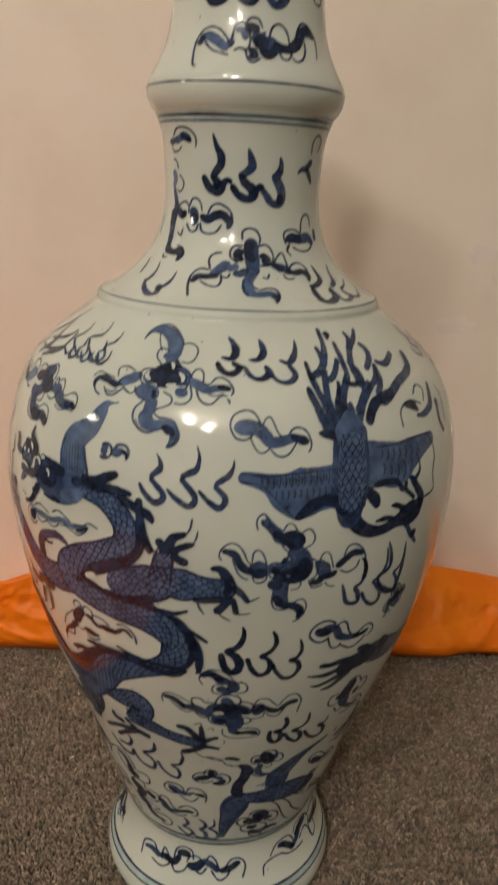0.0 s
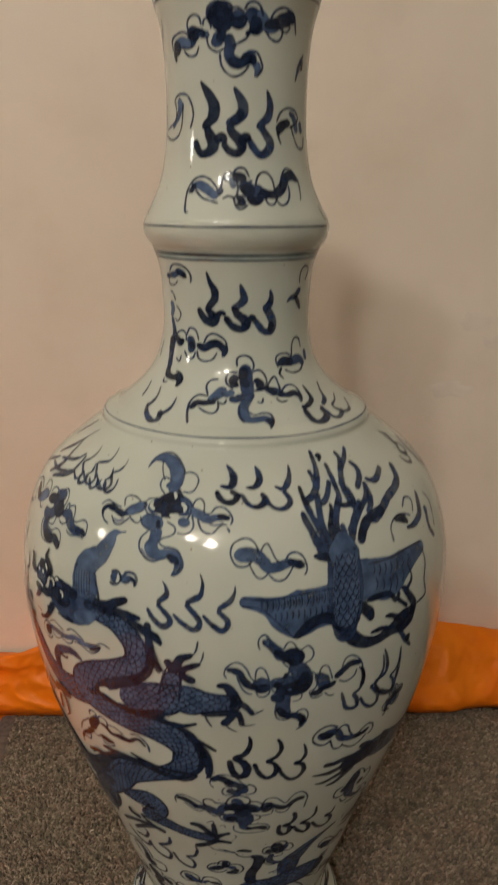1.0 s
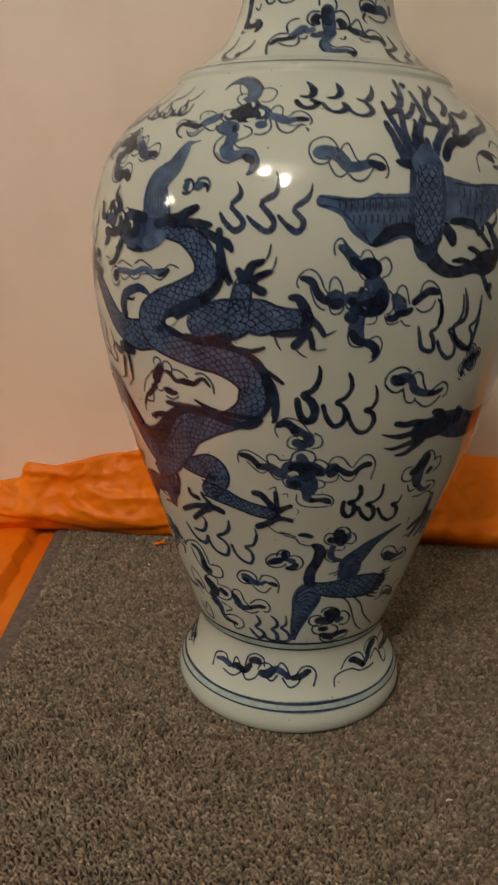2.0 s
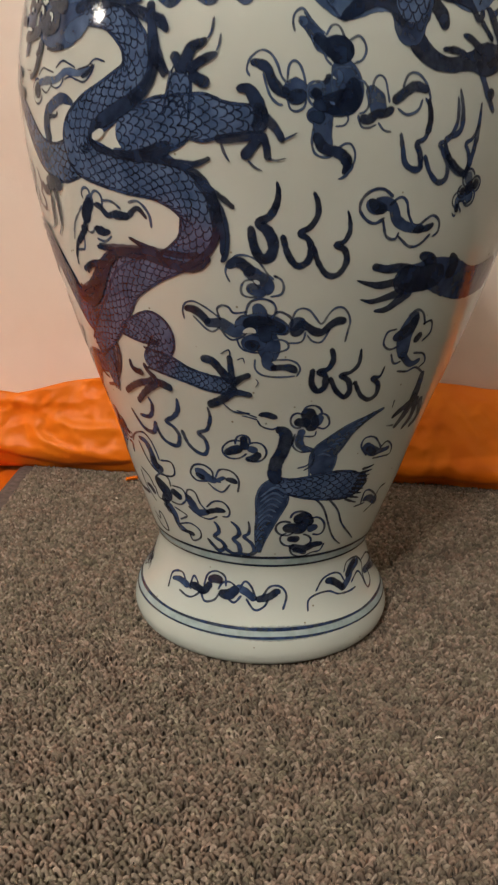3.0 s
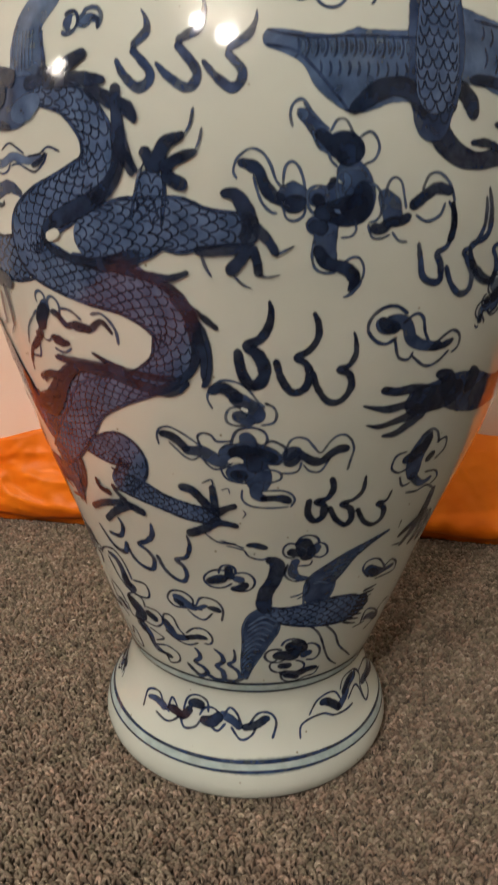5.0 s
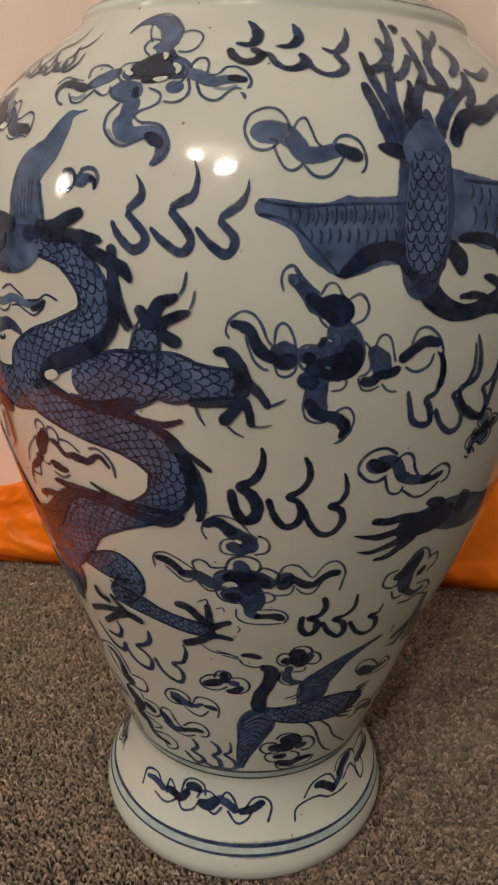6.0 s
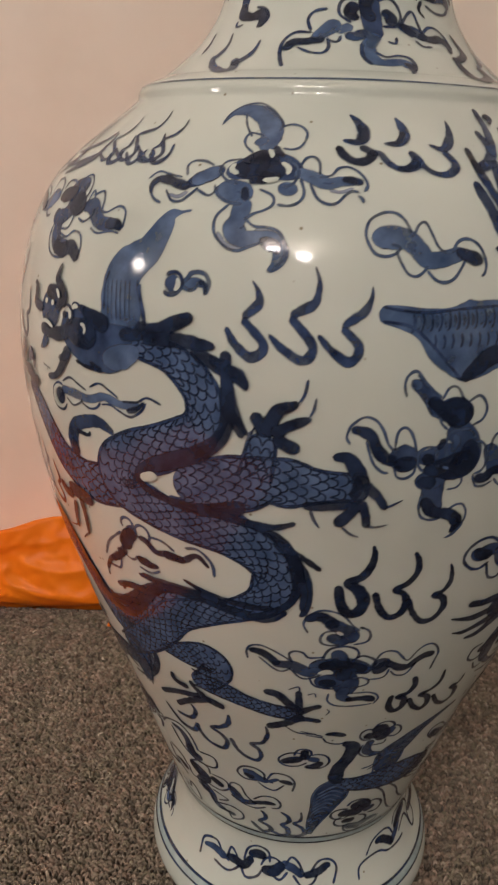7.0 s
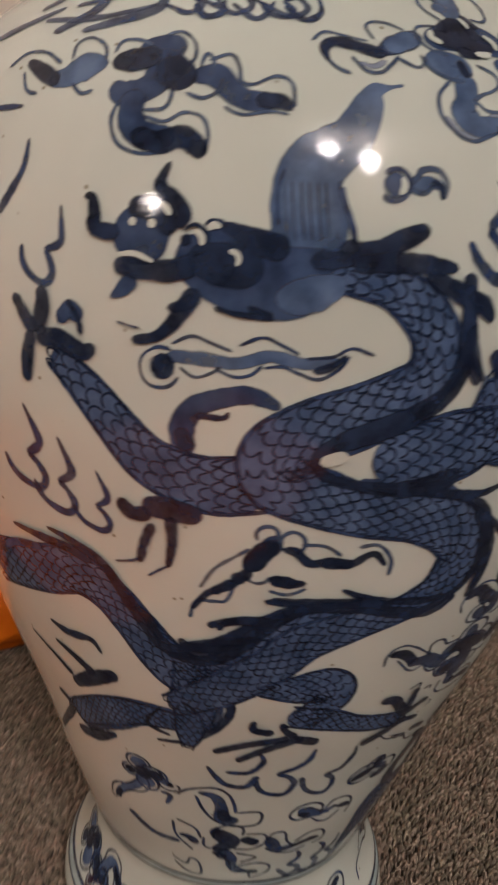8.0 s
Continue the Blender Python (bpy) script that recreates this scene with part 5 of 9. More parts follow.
m.brush('L', [(17.0, 339.4, 0.5), (17.2, 337.1, 0.5), (17.1, 334.7, 0.5), (16.6, 333.3, 0.5)])
m.brush('L', [(17.5, 332.9, 0.5), (17.7, 330.5, 0.5), (17.4, 328.1, 0.5)])
m.brush('F', [(17.6, 338.7, 0.5), (17.9, 336.7, 1.3), (17.7, 334.3, 0.5)])
m.brush('L', [(18.3, 339.6, 0.5), (18.5, 337.2, 0.5), (18.4, 334.8, 0.5), (17.9, 333.4, 0.5)])
m.brush('L', [(18.8, 333.0, 0.5), (19.0, 330.6, 0.5), (18.7, 328.2, 0.5)])
m.brush('F', [(19.0, 338.8, 0.5), (19.2, 336.8, 1.3), (19.0, 334.4, 0.5)])
m.brush('L', [(19.6, 339.7, 0.5), (19.9, 337.2, 0.5), (19.7, 334.9, 0.5), (19.2, 333.5, 0.5)])
m.brush('L', [(20.1, 333.1, 0.5), (20.3, 330.6, 0.5), (20.0, 328.2, 0.5)])
m.brush('F', [(20.3, 338.9, 0.5), (20.5, 336.9, 1.3), (20.3, 334.5, 0.5)])
m.brush('L', [(21.0, 339.7, 0.5), (21.2, 337.3, 0.5), (21.0, 334.9, 0.5), (20.5, 333.6, 0.5)])
m.brush('L', [(21.4, 333.2, 0.5), (21.7, 330.7, 0.5), (21.3, 328.3, 0.5)])
m.brush('F', [(21.6, 339.0, 0.5), (21.9, 336.9, 1.3), (21.7, 334.5, 0.5)])
m.brush('L', [(22.3, 339.8, 0.5), (22.6, 337.4, 0.5), (22.3, 335.0, 0.5), (21.8, 333.7, 0.5)])
m.brush('L', [(22.8, 333.2, 0.5), (23.0, 330.7, 0.5), (22.7, 328.3, 0.5)])
m.brush('F', [(23.0, 339.1, 0.6), (23.2, 337.0, 1.3), (23.0, 334.6, 0.6)])
m.brush('L', [(23.7, 339.9, 0.5), (23.9, 337.4, 0.5), (23.7, 335.0, 0.5), (23.2, 333.7, 0.5)])
m.brush('L', [(24.1, 333.2, 0.5), (24.4, 330.8, 0.5), (24.0, 328.3, 0.5)])
m.brush('F', [(24.4, 339.1, 0.6), (24.6, 337.0, 1.3), (24.4, 334.6, 0.6)])
m.brush('L', [(25.1, 339.9, 0.5), (25.3, 337.5, 0.5), (25.1, 335.1, 0.5), (24.6, 333.7, 0.5)])
m.brush('L', [(25.5, 333.3, 0.5), (25.8, 330.8, 0.5), (25.4, 328.3, 0.5)])
m.brush('F', [(25.8, 339.1, 0.6), (26.0, 337.0, 1.3), (25.8, 334.6, 0.6)])
m.brush('L', [(26.5, 339.9, 0.5), (26.8, 337.5, 0.5), (26.5, 335.1, 0.5), (26.0, 333.7, 0.5)])
m.brush('L', [(27.0, 333.2, 0.5), (27.2, 330.8, 0.5), (26.9, 328.3, 0.5)])
m.brush('F', [(27.3, 339.1, 0.6), (27.5, 337.0, 1.3), (27.3, 334.6, 0.6)])
m.brush('D', [(16.5, 318.2, 2.0), (18.4, 321.6, 4.7), (20.8, 325.3, 5.9), (23.5, 326.4, 5.6), (25.7, 324.6, 5.7), (26.7, 321.2, 4.9), (27.2, 317.9, 2.1)])
m.brush('L', [(5.2, 340.1, 0.6), (8.2, 339.0, 0.6), (11.3, 338.5, 0.6), (16.1, 339.4, 0.6), (21.1, 340.0, 0.6), (27.0, 340.3, 0.6)])
m.brush('L', [(5.2, 336.0, 0.6), (9.0, 334.6, 0.6), (11.7, 330.1, 0.6), (14.6, 323.3, 0.6), (16.7, 318.0, 0.6)])
m.over(0)
m.brush('W', [(29.1, 341.2, 22.5), (37.6, 339.0, 20.5), (42.0, 337.4, 20.9), (46.9, 340.6, 15.2), (51.5, 342.8, 10.0), (57.4, 344.6, 5.4)])
m.brush('B', [(34.5, 336.4, 11.1), (41.7, 332.9, 11.5), (46.4, 335.7, 7.0), (51.3, 340.2, 4.5)])
m.over(1)
m.brush('L', [(37.4, 346.4, 0.6), (37.6, 343.8, 0.6), (36.9, 341.6, 0.6)])
m.brush('L', [(39.1, 346.0, 0.6), (39.3, 342.8, 0.6), (38.5, 340.1, 0.6)])
m.brush('L', [(40.9, 345.6, 0.6), (41.1, 342.3, 0.6), (40.3, 339.6, 0.6)])
m.brush('L', [(42.8, 345.3, 0.6), (43.0, 341.9, 0.6), (42.2, 339.1, 0.6)])
m.brush('L', [(44.9, 345.2, 0.6), (45.1, 342.0, 0.6), (44.2, 339.5, 0.6)])
m.brush('L', [(47.0, 345.3, 0.6), (47.3, 342.1, 0.6), (46.4, 339.8, 0.6)])
m.brush('L', [(49.4, 345.4, 0.6), (49.7, 342.6, 0.6), (48.7, 340.6, 0.6)])
m.brush('L', [(37.6, 340.1, 0.6), (37.9, 336.5, 0.6), (37.2, 333.4, 0.6)])
m.brush('L', [(39.7, 338.8, 0.6), (40.0, 335.2, 0.6), (39.3, 332.1, 0.6)])
m.brush('L', [(41.9, 338.1, 0.6), (42.1, 333.8, 0.6), (41.4, 330.1, 0.6)])
m.brush('L', [(44.1, 338.4, 0.6), (44.3, 333.5, 0.6), (43.4, 329.3, 0.6)])
m.brush('L', [(46.5, 338.6, 0.6), (46.8, 335.1, 0.6), (45.9, 332.4, 0.6)])
m.brush('D', [(34.4, 330.0, 3.0), (38.3, 330.3, 3.7), (41.5, 328.8, 3.1), (43.3, 324.5, 3.1), (44.8, 328.3, 2.4)])
m.brush('L', [(35.7, 347.5, 0.8), (43.0, 346.7, 0.8), (49.8, 347.6, 0.8), (56.3, 346.9, 0.8)])
m.over(0)
m.brush('D', [(31.7, 326.8, 8.6), (29.5, 318.8, 8.0), (30.4, 312.7, 7.4), (33.7, 307.7, 6.3), (37.5, 306.6, 5.1), (41.4, 308.7, 6.4), (44.9, 310.3, 11.2), (47.9, 311.7, 11.3), (50.5, 315.9, 4.6)])
m.brush('D', [(32.3, 329.0, 4.9), (34.9, 323.5, 6.2), (35.7, 318.2, 3.7)])
m.brush('D', [(35.2, 311.8, 1.2), (38.6, 311.9, 3.1), (41.8, 310.0, 1.5)])
m.brush('D', [(39.5, 317.9, 1.2), (41.7, 316.9, 3.1), (45.1, 312.5, 3.2)])
m.brush('D', [(46.0, 329.9, 2.8), (48.6, 322.4, 4.8), (50.2, 316.2, 4.9), (49.0, 310.7, 4.9)])
m.brush('D', [(44.0, 324.4, 2.8), (47.6, 317.6, 2.5)])
m.brush('L', [(48.8, 340.8, 1.3), (49.8, 332.5, 1.6), (48.1, 328.2, 2.6), (45.3, 329.1, 1.3)])
m.brush('L', [(56.1, 344.0, 1.0), (56.7, 334.8, 1.0), (55.3, 326.4, 1.0), (55.6, 317.8, 1.1), (51.2, 315.9, 1.0)])
m.spot(48.3, 298.3, 2.5, 'D')
m.brush('L', [(43.7, 309.7, 2.6), (47.2, 298.7, 3.4), (50.2, 291.3, 1.4)])
m.over(1)
m.brush('B', [(30.5, 364.3, 7.5), (30.0, 358.3, 16.1), (29.5, 349.6, 18.4), (29.3, 341.0, 19.2), (29.0, 332.3, 18.3), (28.7, 325.2, 16.7), (28.6, 318.8, 12.7), (28.8, 311.0, 9.5)])
m.over(2)
m.brush('W', [(30.6, 365.0, 6.0), (30.2, 360.0, 12.3), (29.9, 356.0, 17.2), (29.6, 347.8, 16.7)])
stroke = [(30.0, 355.9, 11.4), (29.5, 346.2, 14.0), (29.2, 337.6, 15.1), (29.0, 328.7, 14.0), (28.7, 317.3, 10.6)]
m.scales(stroke, 3.9)
m.over(1)
m.brush('L', [(31.2, 397.0, 2.9), (30.4, 390.4, 3.9), (28.6, 385.1, 4.3), (26.2, 380.8, 4.5), (23.0, 378.3, 3.9)])
m.brush('D', [(22.5, 384.6, 2.6), (22.6, 380.8, 3.0), (23.2, 376.6, 3.8)])
m.brush('L', [(22.5, 381.1, 2.6), (23.0, 377.3, 3.9), (23.7, 372.5, 3.9), (24.8, 366.7, 3.8), (25.5, 360.0, 3.8), (26.6, 353.1, 3.8)])
m.brush('B', [(21.2, 375.1, 2.5), (21.7, 371.4, 3.9), (22.5, 367.6, 4.2), (23.4, 362.6, 4.6), (24.4, 357.6, 4.4), (25.9, 353.2, 3.6)])
m.brush('D', [(32.0, 394.0, 2.4), (34.0, 394.3, 3.0), (32.4, 392.0, 2.2)])
m.brush('L', [(34.5, 391.5, 2.6), (34.2, 385.9, 3.6), (33.7, 381.5, 3.6), (33.3, 378.1, 3.8), (31.2, 373.9, 4.2), (29.4, 368.1, 4.4), (29.7, 361.1, 5.7)])
m.brush('L', [(27.4, 390.0, 2.5), (27.8, 386.5, 3.3), (27.8, 382.0, 3.5)])
m.brush('B', [(27.0, 380.6, 3.9), (25.9, 373.2, 4.0), (25.7, 368.3, 4.0), (26.3, 363.3, 4.2), (26.9, 356.9, 3.9)])
m.brush('D', [(27.5, 369.2, 3.0), (28.5, 364.8, 6.5), (29.2, 361.4, 6.7), (29.5, 356.9, 2.9)])
m.brush('L', [(40.6, 394.9, 2.3), (41.0, 391.4, 3.8), (38.3, 386.8, 4.2), (36.2, 381.5, 4.1), (35.9, 377.1, 3.8), (36.4, 372.3, 3.5)])
m.brush('L', [(46.8, 395.5, 2.1), (43.3, 391.6, 3.2), (38.2, 387.3, 3.4)])
m.brush('L', [(43.8, 390.0, 2.9), (45.2, 386.9, 4.4), (44.0, 383.5, 4.0), (40.2, 379.2, 3.1)])
m.brush('B', [(35.6, 383.9, 3.5), (37.1, 379.7, 4.0), (37.3, 375.3, 3.4), (36.1, 370.0, 2.8)])
m.brush('L', [(32.8, 384.9, 2.8), (29.6, 379.0, 3.5), (27.0, 376.3, 2.9)])
m.brush('B', [(31.1, 368.2, 2.5), (31.3, 363.0, 3.5), (31.2, 357.2, 3.7)])
m.brush('D', [(21.8, 356.4, 0.7), (23.3, 355.8, 3.6), (25.1, 355.1, 4.4), (26.9, 353.9, 2.7)])
m.brush('L', [(23.2, 379.5, 2.9), (28.1, 380.2, 2.4)])
m.brush('D', [(31.1, 376.2, 2.8), (34.0, 374.5, 3.1), (37.7, 374.9, 2.9)])
m.brush('L', [(44.6, 381.2, 3.2), (42.2, 376.0, 3.4), (39.0, 372.7, 3.3), (36.9, 370.2, 3.8), (34.4, 366.1, 4.2), (32.4, 359.1, 4.4)])
m.brush('D', [(29.7, 376.7, 2.0), (29.5, 373.9, 2.5), (27.5, 367.4, 3.0)])
m.brush('L', [(61.6, 383.4, 4.4), (58.8, 377.7, 4.7), (55.0, 374.9, 4.7), (49.6, 372.6, 4.6), (45.4, 369.3, 4.9), (41.7, 366.3, 4.8), (39.2, 367.3, 4.0), (37.3, 364.6, 5.2), (34.7, 357.3, 5.1)])
m.brush('D', [(45.9, 369.1, 5.1), (40.5, 367.6, 5.0), (37.0, 363.9, 5.0), (34.9, 358.5, 4.2)])
m.brush('L', [(55.3, 384.1, 3.5), (49.0, 380.4, 3.8), (45.2, 382.0, 2.6)])
m.brush('L', [(44.1, 381.4, 2.5), (43.4, 375.1, 3.7), (39.8, 368.5, 4.0)])
m.brush('B', [(39.4, 375.3, 3.1), (35.6, 369.4, 3.8), (32.5, 362.6, 4.5)])
m.finish('bird_motif', 'painted bird with spread wings and a branching crest in cobalt')

# dragon
m = Motif(-23.8, 278.8)
stroke = [(-36.1, 196.9, 18.4), (-43.8, 197.8, 19.4), (-47.7, 204.4, 18.2), (-51.4, 215.2, 16.3), (-55.3, 224.8, 16.0), (-60.6, 228.9, 16.9), (-67.7, 224.6, 18.2), (-81.3, 217.2, 18.8)]
m.brush('B', stroke).scales(stroke, 4.2).outline(stroke, 1.1)
m.brush('B', [(-42.9, 201.7, 19.1), (-42.1, 183.7, 19.3), (-41.9, 168.9, 12.2)])
m.brush('B', [(-44.6, 173.8, 11.2), (-53.2, 172.7, 13.5), (-60.1, 166.4, 17.4), (-72.7, 152.6, 16.0)])
stroke = [(-42.4, 203.7, 14.4), (-42.6, 184.8, 16.9), (-42.0, 171.5, 10.1)]
m.brush('B', stroke).scales(stroke, 3.6).outline(stroke, 1.1)
stroke = [(-45.9, 173.2, 9.6), (-54.4, 171.7, 12.3), (-61.5, 166.3, 15.3), (-72.4, 154.2, 12.7)]
m.brush('B', stroke).scales(stroke, 3.4).outline(stroke, 1.1)
m.brush('D', [(-37.0, 193.2, 2.6), (-36.5, 182.5, 3.9), (-39.1, 172.4, 3.6), (-44.6, 163.2, 2.5), (-50.8, 160.2, 1.3)])
m.brush('D', [(-48.8, 179.7, 0.8), (-52.1, 168.7, 2.1), (-47.6, 164.6, 2.1)])
m.brush('D', [(-56.4, 189.0, 5.1), (-62.4, 182.2, 6.9), (-68.2, 174.3, 4.7)])
m.brush('D', [(-68.8, 203.0, 1.2), (-65.0, 201.0, 3.9), (-60.2, 202.0, 2.7), (-58.5, 196.9, 0.8)])
m.brush('D', [(-69.3, 194.0, 1.2), (-65.1, 189.7, 3.6), (-61.4, 184.4, 4.8)])
m.brush('D', [(-76.6, 191.2, 0.6), (-71.2, 184.5, 2.1), (-67.6, 178.5, 3.4)])
m.brush('D', [(-75.9, 163.2, 2.7), (-73.7, 154.5, 4.6), (-86.2, 130.4, 3.0)])
m.brush('D', [(-74.1, 143.1, 5.2), (-67.2, 146.9, 6.8), (-60.8, 153.7, 2.2)])
stroke = [(-34.2, 269.6, 16.1), (-39.9, 267.5, 16.5), (-43.5, 268.3, 15.5), (-48.0, 272.3, 13.7), (-51.8, 280.5, 11.6), (-54.5, 287.0, 10.4), (-57.1, 292.2, 8.4), (-59.8, 296.5, 5.8)]
m.brush('B', stroke).scales(stroke, 4.4).outline(stroke, 1.1)
m.over(1)
stroke = [(-30.1, 322.4, 6.0), (-26.3, 321.5, 7.4), (-23.3, 320.3, 9.4), (-20.4, 316.4, 11.3), (-18.2, 309.6, 12.0), (-18.2, 301.7, 12.1), (-20.2, 295.3, 15.3), (-24.6, 289.9, 16.1), (-29.6, 284.7, 17.4), (-33.6, 278.0, 17.8), (-33.1, 270.9, 17.3), (-27.8, 266.2, 16.3), (-21.6, 262.3, 14.5), (-15.5, 260.5, 15.1), (-10.4, 256.4, 17.0), (-7.3, 249.6, 17.4), (-7.4, 241.5, 17.5), (-9.7, 233.5, 14.2), (-14.9, 227.2, 10.9), (-20.7, 222.6, 13.0), (-26.8, 216.2, 15.8), (-30.9, 206.4, 16.3), (-37.4, 194.5, 15.9), (-47.2, 181.0, 10.9)]
m.brush('B', stroke).scales(stroke, 3.8).outline(stroke, 1.1)
m.over(0)
stroke = [(-18.0, 228.4, 12.0), (-25.6, 222.4, 14.3), (-31.3, 213.2, 17.4), (-40.1, 195.3, 19.3)]
m.brush('B', stroke).scales(stroke, 4.0).outline(stroke, 1.1)
m.over(1)
stroke = [(-45.7, 183.9, 4.8), (-43.9, 177.0, 10.8), (-43.8, 168.6, 11.4), (-44.4, 160.3, 4.4)]
m.brush('B', stroke).scales(stroke, 3.4).outline(stroke, 1.1)
stroke = [(-32.5, 194.1, 3.5), (-26.5, 195.7, 12.8), (-21.5, 196.9, 16.8), (-19.6, 191.2, 14.4), (-23.9, 180.0, 12.4)]
m.brush('B', stroke).scales(stroke, 3.6).outline(stroke, 1.1)
stroke = [(-26.7, 182.4, 11.0), (-19.2, 179.4, 11.3), (-13.9, 175.8, 8.7), (-8.7, 173.2, 8.7), (-2.0, 171.5, 8.1)]
m.brush('B', stroke).scales(stroke, 3.4).outline(stroke, 1.1)
m.over(2)
stroke = [(-23.1, 277.0, 12.8), (-16.3, 280.1, 18.6), (-12.5, 281.9, 19.6), (-8.9, 284.1, 15.9), (-5.5, 283.7, 16.7), (-2.3, 283.4, 12.3), (0.7, 283.5, 10.1), (4.5, 283.6, 9.3)]
m.brush('B', stroke).scales(stroke, 3.9).outline(stroke, 1.1)
stroke = [(-10.7, 283.7, 10.8), (-9.9, 293.8, 9.5), (-9.5, 300.6, 7.4)]
m.brush('B', stroke).scales(stroke, 3.6).outline(stroke, 1.1)
m.brush('D', [(-15.2, 325.1, 3.5), (-14.9, 317.1, 3.5), (-14.5, 308.2, 3.9), (-14.7, 301.2, 4.3), (-16.1, 295.5, 4.8), (-18.9, 290.6, 5.7), (-23.0, 286.2, 6.2), (-26.6, 282.8, 5.0), (-29.2, 278.2, 3.2), (-28.1, 273.4, 2.7), (-24.6, 271.0, 2.7), (-19.3, 269.8, 4.4), (-13.9, 271.8, 6.4), (-12.1, 275.2, 3.0)])
m.brush('D', [(-15.3, 319.9, 2.6), (-13.0, 317.9, 3.5), (-12.0, 313.2, 1.9)])
m.brush('D', [(-14.9, 307.3, 3.5), (-13.2, 302.1, 3.7), (-12.4, 297.7, 1.9)])
m.brush('D', [(-16.0, 269.0, 3.0), (-11.0, 267.3, 3.4), (-7.6, 267.0, 2.5), (-4.5, 269.5, 1.5)])
m.brush('D', [(-10.8, 267.2, 2.1), (-7.2, 262.8, 3.8), (-5.3, 257.7, 4.2), (-4.3, 250.8, 4.7), (-3.9, 242.8, 3.8), (-4.9, 235.4, 3.0), (-7.9, 229.8, 3.0), (-13.1, 224.5, 2.2)])
m.brush('D', [(-6.4, 260.0, 2.5), (-2.9, 254.9, 2.5), (-0.3, 250.6, 1.7)])
m.brush('D', [(-3.9, 249.3, 3.0), (-2.8, 240.8, 3.0), (-3.0, 231.7, 2.1)])
m.brush('G', [(-28.9, 276.9, 2.3), (-26.9, 278.5, 3.0), (-25.8, 279.2, 1.2)])
m.brush('D', [(-23.2, 237.5, 0.9), (-21.0, 235.2, 2.0), (-16.9, 232.7, 2.7), (-11.1, 231.1, 3.1), (-7.5, 232.0, 2.2)])
m.brush('D', [(-32.6, 232.9, 2.4), (-26.9, 232.7, 3.2), (-20.0, 232.3, 3.6), (-15.5, 229.9, 2.7)])
m.brush('D', [(-23.0, 232.0, 1.8), (-28.4, 229.3, 3.7), (-32.2, 222.9, 5.3), (-35.8, 213.8, 5.9), (-40.5, 206.3, 4.5), (-46.7, 206.4, 2.1)])
m.brush('D', [(-31.4, 224.6, 3.8), (-35.6, 224.4, 3.4), (-38.2, 222.6, 2.5), (-39.0, 219.5, 1.5)])
m.brush('D', [(-35.0, 216.7, 3.4), (-40.0, 214.4, 3.0), (-44.2, 210.9, 2.3), (-42.9, 208.5, 1.0)])
m.brush('B', [(-11.0, 267.0, 2.1), (-14.5, 269.8, 5.2), (-19.8, 270.6, 4.0), (-24.3, 271.9, 2.2)])
m.brush('D', [(-11.1, 306.8, 4.3), (-10.0, 303.3, 4.7), (-8.7, 299.3, 5.1)])
m.brush('D', [(-4.9, 311.3, 0.8), (-5.9, 309.8, 3.0), (-7.6, 308.1, 4.2), (-8.6, 304.0, 5.1), (-9.2, 299.3, 4.7)])
m.brush('D', [(-3.1, 306.2, 0.8), (-4.7, 304.9, 3.1), (-6.6, 302.8, 3.6), (-8.4, 299.7, 4.2)])
m.brush('D', [(-4.4, 295.5, 3.8), (-6.2, 296.9, 4.6), (-8.2, 299.6, 3.8)])
m.brush('L', [(-3.9, 318.6, 0.6), (-4.3, 313.5, 0.6), (-5.0, 310.8, 0.6)])
m.brush('L', [(-2.7, 313.1, 0.6), (-3.0, 309.0, 0.6), (-3.6, 306.2, 0.6)])
m.brush('D', [(-0.2, 294.1, 1.7), (1.9, 293.8, 4.1), (3.2, 290.0, 5.0), (4.1, 285.1, 5.4), (3.5, 278.4, 5.8)])
m.brush('D', [(-3.9, 276.4, 2.9), (-1.0, 276.5, 3.5), (3.4, 278.0, 4.1)])
m.brush('D', [(0.9, 269.2, 4.6), (2.7, 273.8, 4.1), (4.2, 278.9, 4.5)])
m.brush('D', [(5.5, 268.5, 2.9), (5.1, 273.9, 3.1), (4.2, 279.2, 3.7)])
m.brush('D', [(8.0, 275.4, 2.1), (6.8, 279.8, 3.3), (4.5, 285.2, 4.1)])
m.brush('L', [(-2.7, 275.2, 1.1), (-2.1, 271.3, 0.9), (-1.1, 267.8, 0.2)])
m.brush('L', [(1.8, 269.3, 0.9), (3.2, 266.4, 0.7), (4.7, 264.9, 0.2)])
m.brush('L', [(10.4, 279.3, 0.2), (8.9, 277.4, 0.7), (7.5, 276.0, 1.1)])
m.brush('L', [(8.7, 270.0, 0.2), (6.8, 269.0, 0.7), (5.4, 269.6, 1.1)])
m.brush('D', [(-10.0, 185.3, 3.2), (-7.1, 184.6, 4.6), (-4.9, 180.2, 4.6), (-2.2, 173.9, 5.1)])
m.brush('D', [(-2.6, 188.3, 2.7), (-2.4, 181.9, 3.7), (-2.1, 174.9, 4.2)])
m.brush('D', [(2.7, 178.9, 2.3), (-0.0, 176.7, 3.5), (-2.7, 172.7, 4.7)])
m.brush('D', [(3.1, 168.1, 2.4), (-0.2, 169.4, 3.3), (-3.9, 169.2, 5.2)])
m.brush('D', [(-9.7, 161.2, 4.4), (-5.1, 165.5, 4.8), (-1.0, 171.7, 5.2)])
m.brush('L', [(-5.2, 163.3, 0.7), (-2.2, 159.2, 0.7), (2.5, 158.7, 0.7)])
m.brush('L', [(-4.8, 188.0, 0.5), (-2.7, 190.3, 0.5), (-2.3, 187.4, 0.5)])
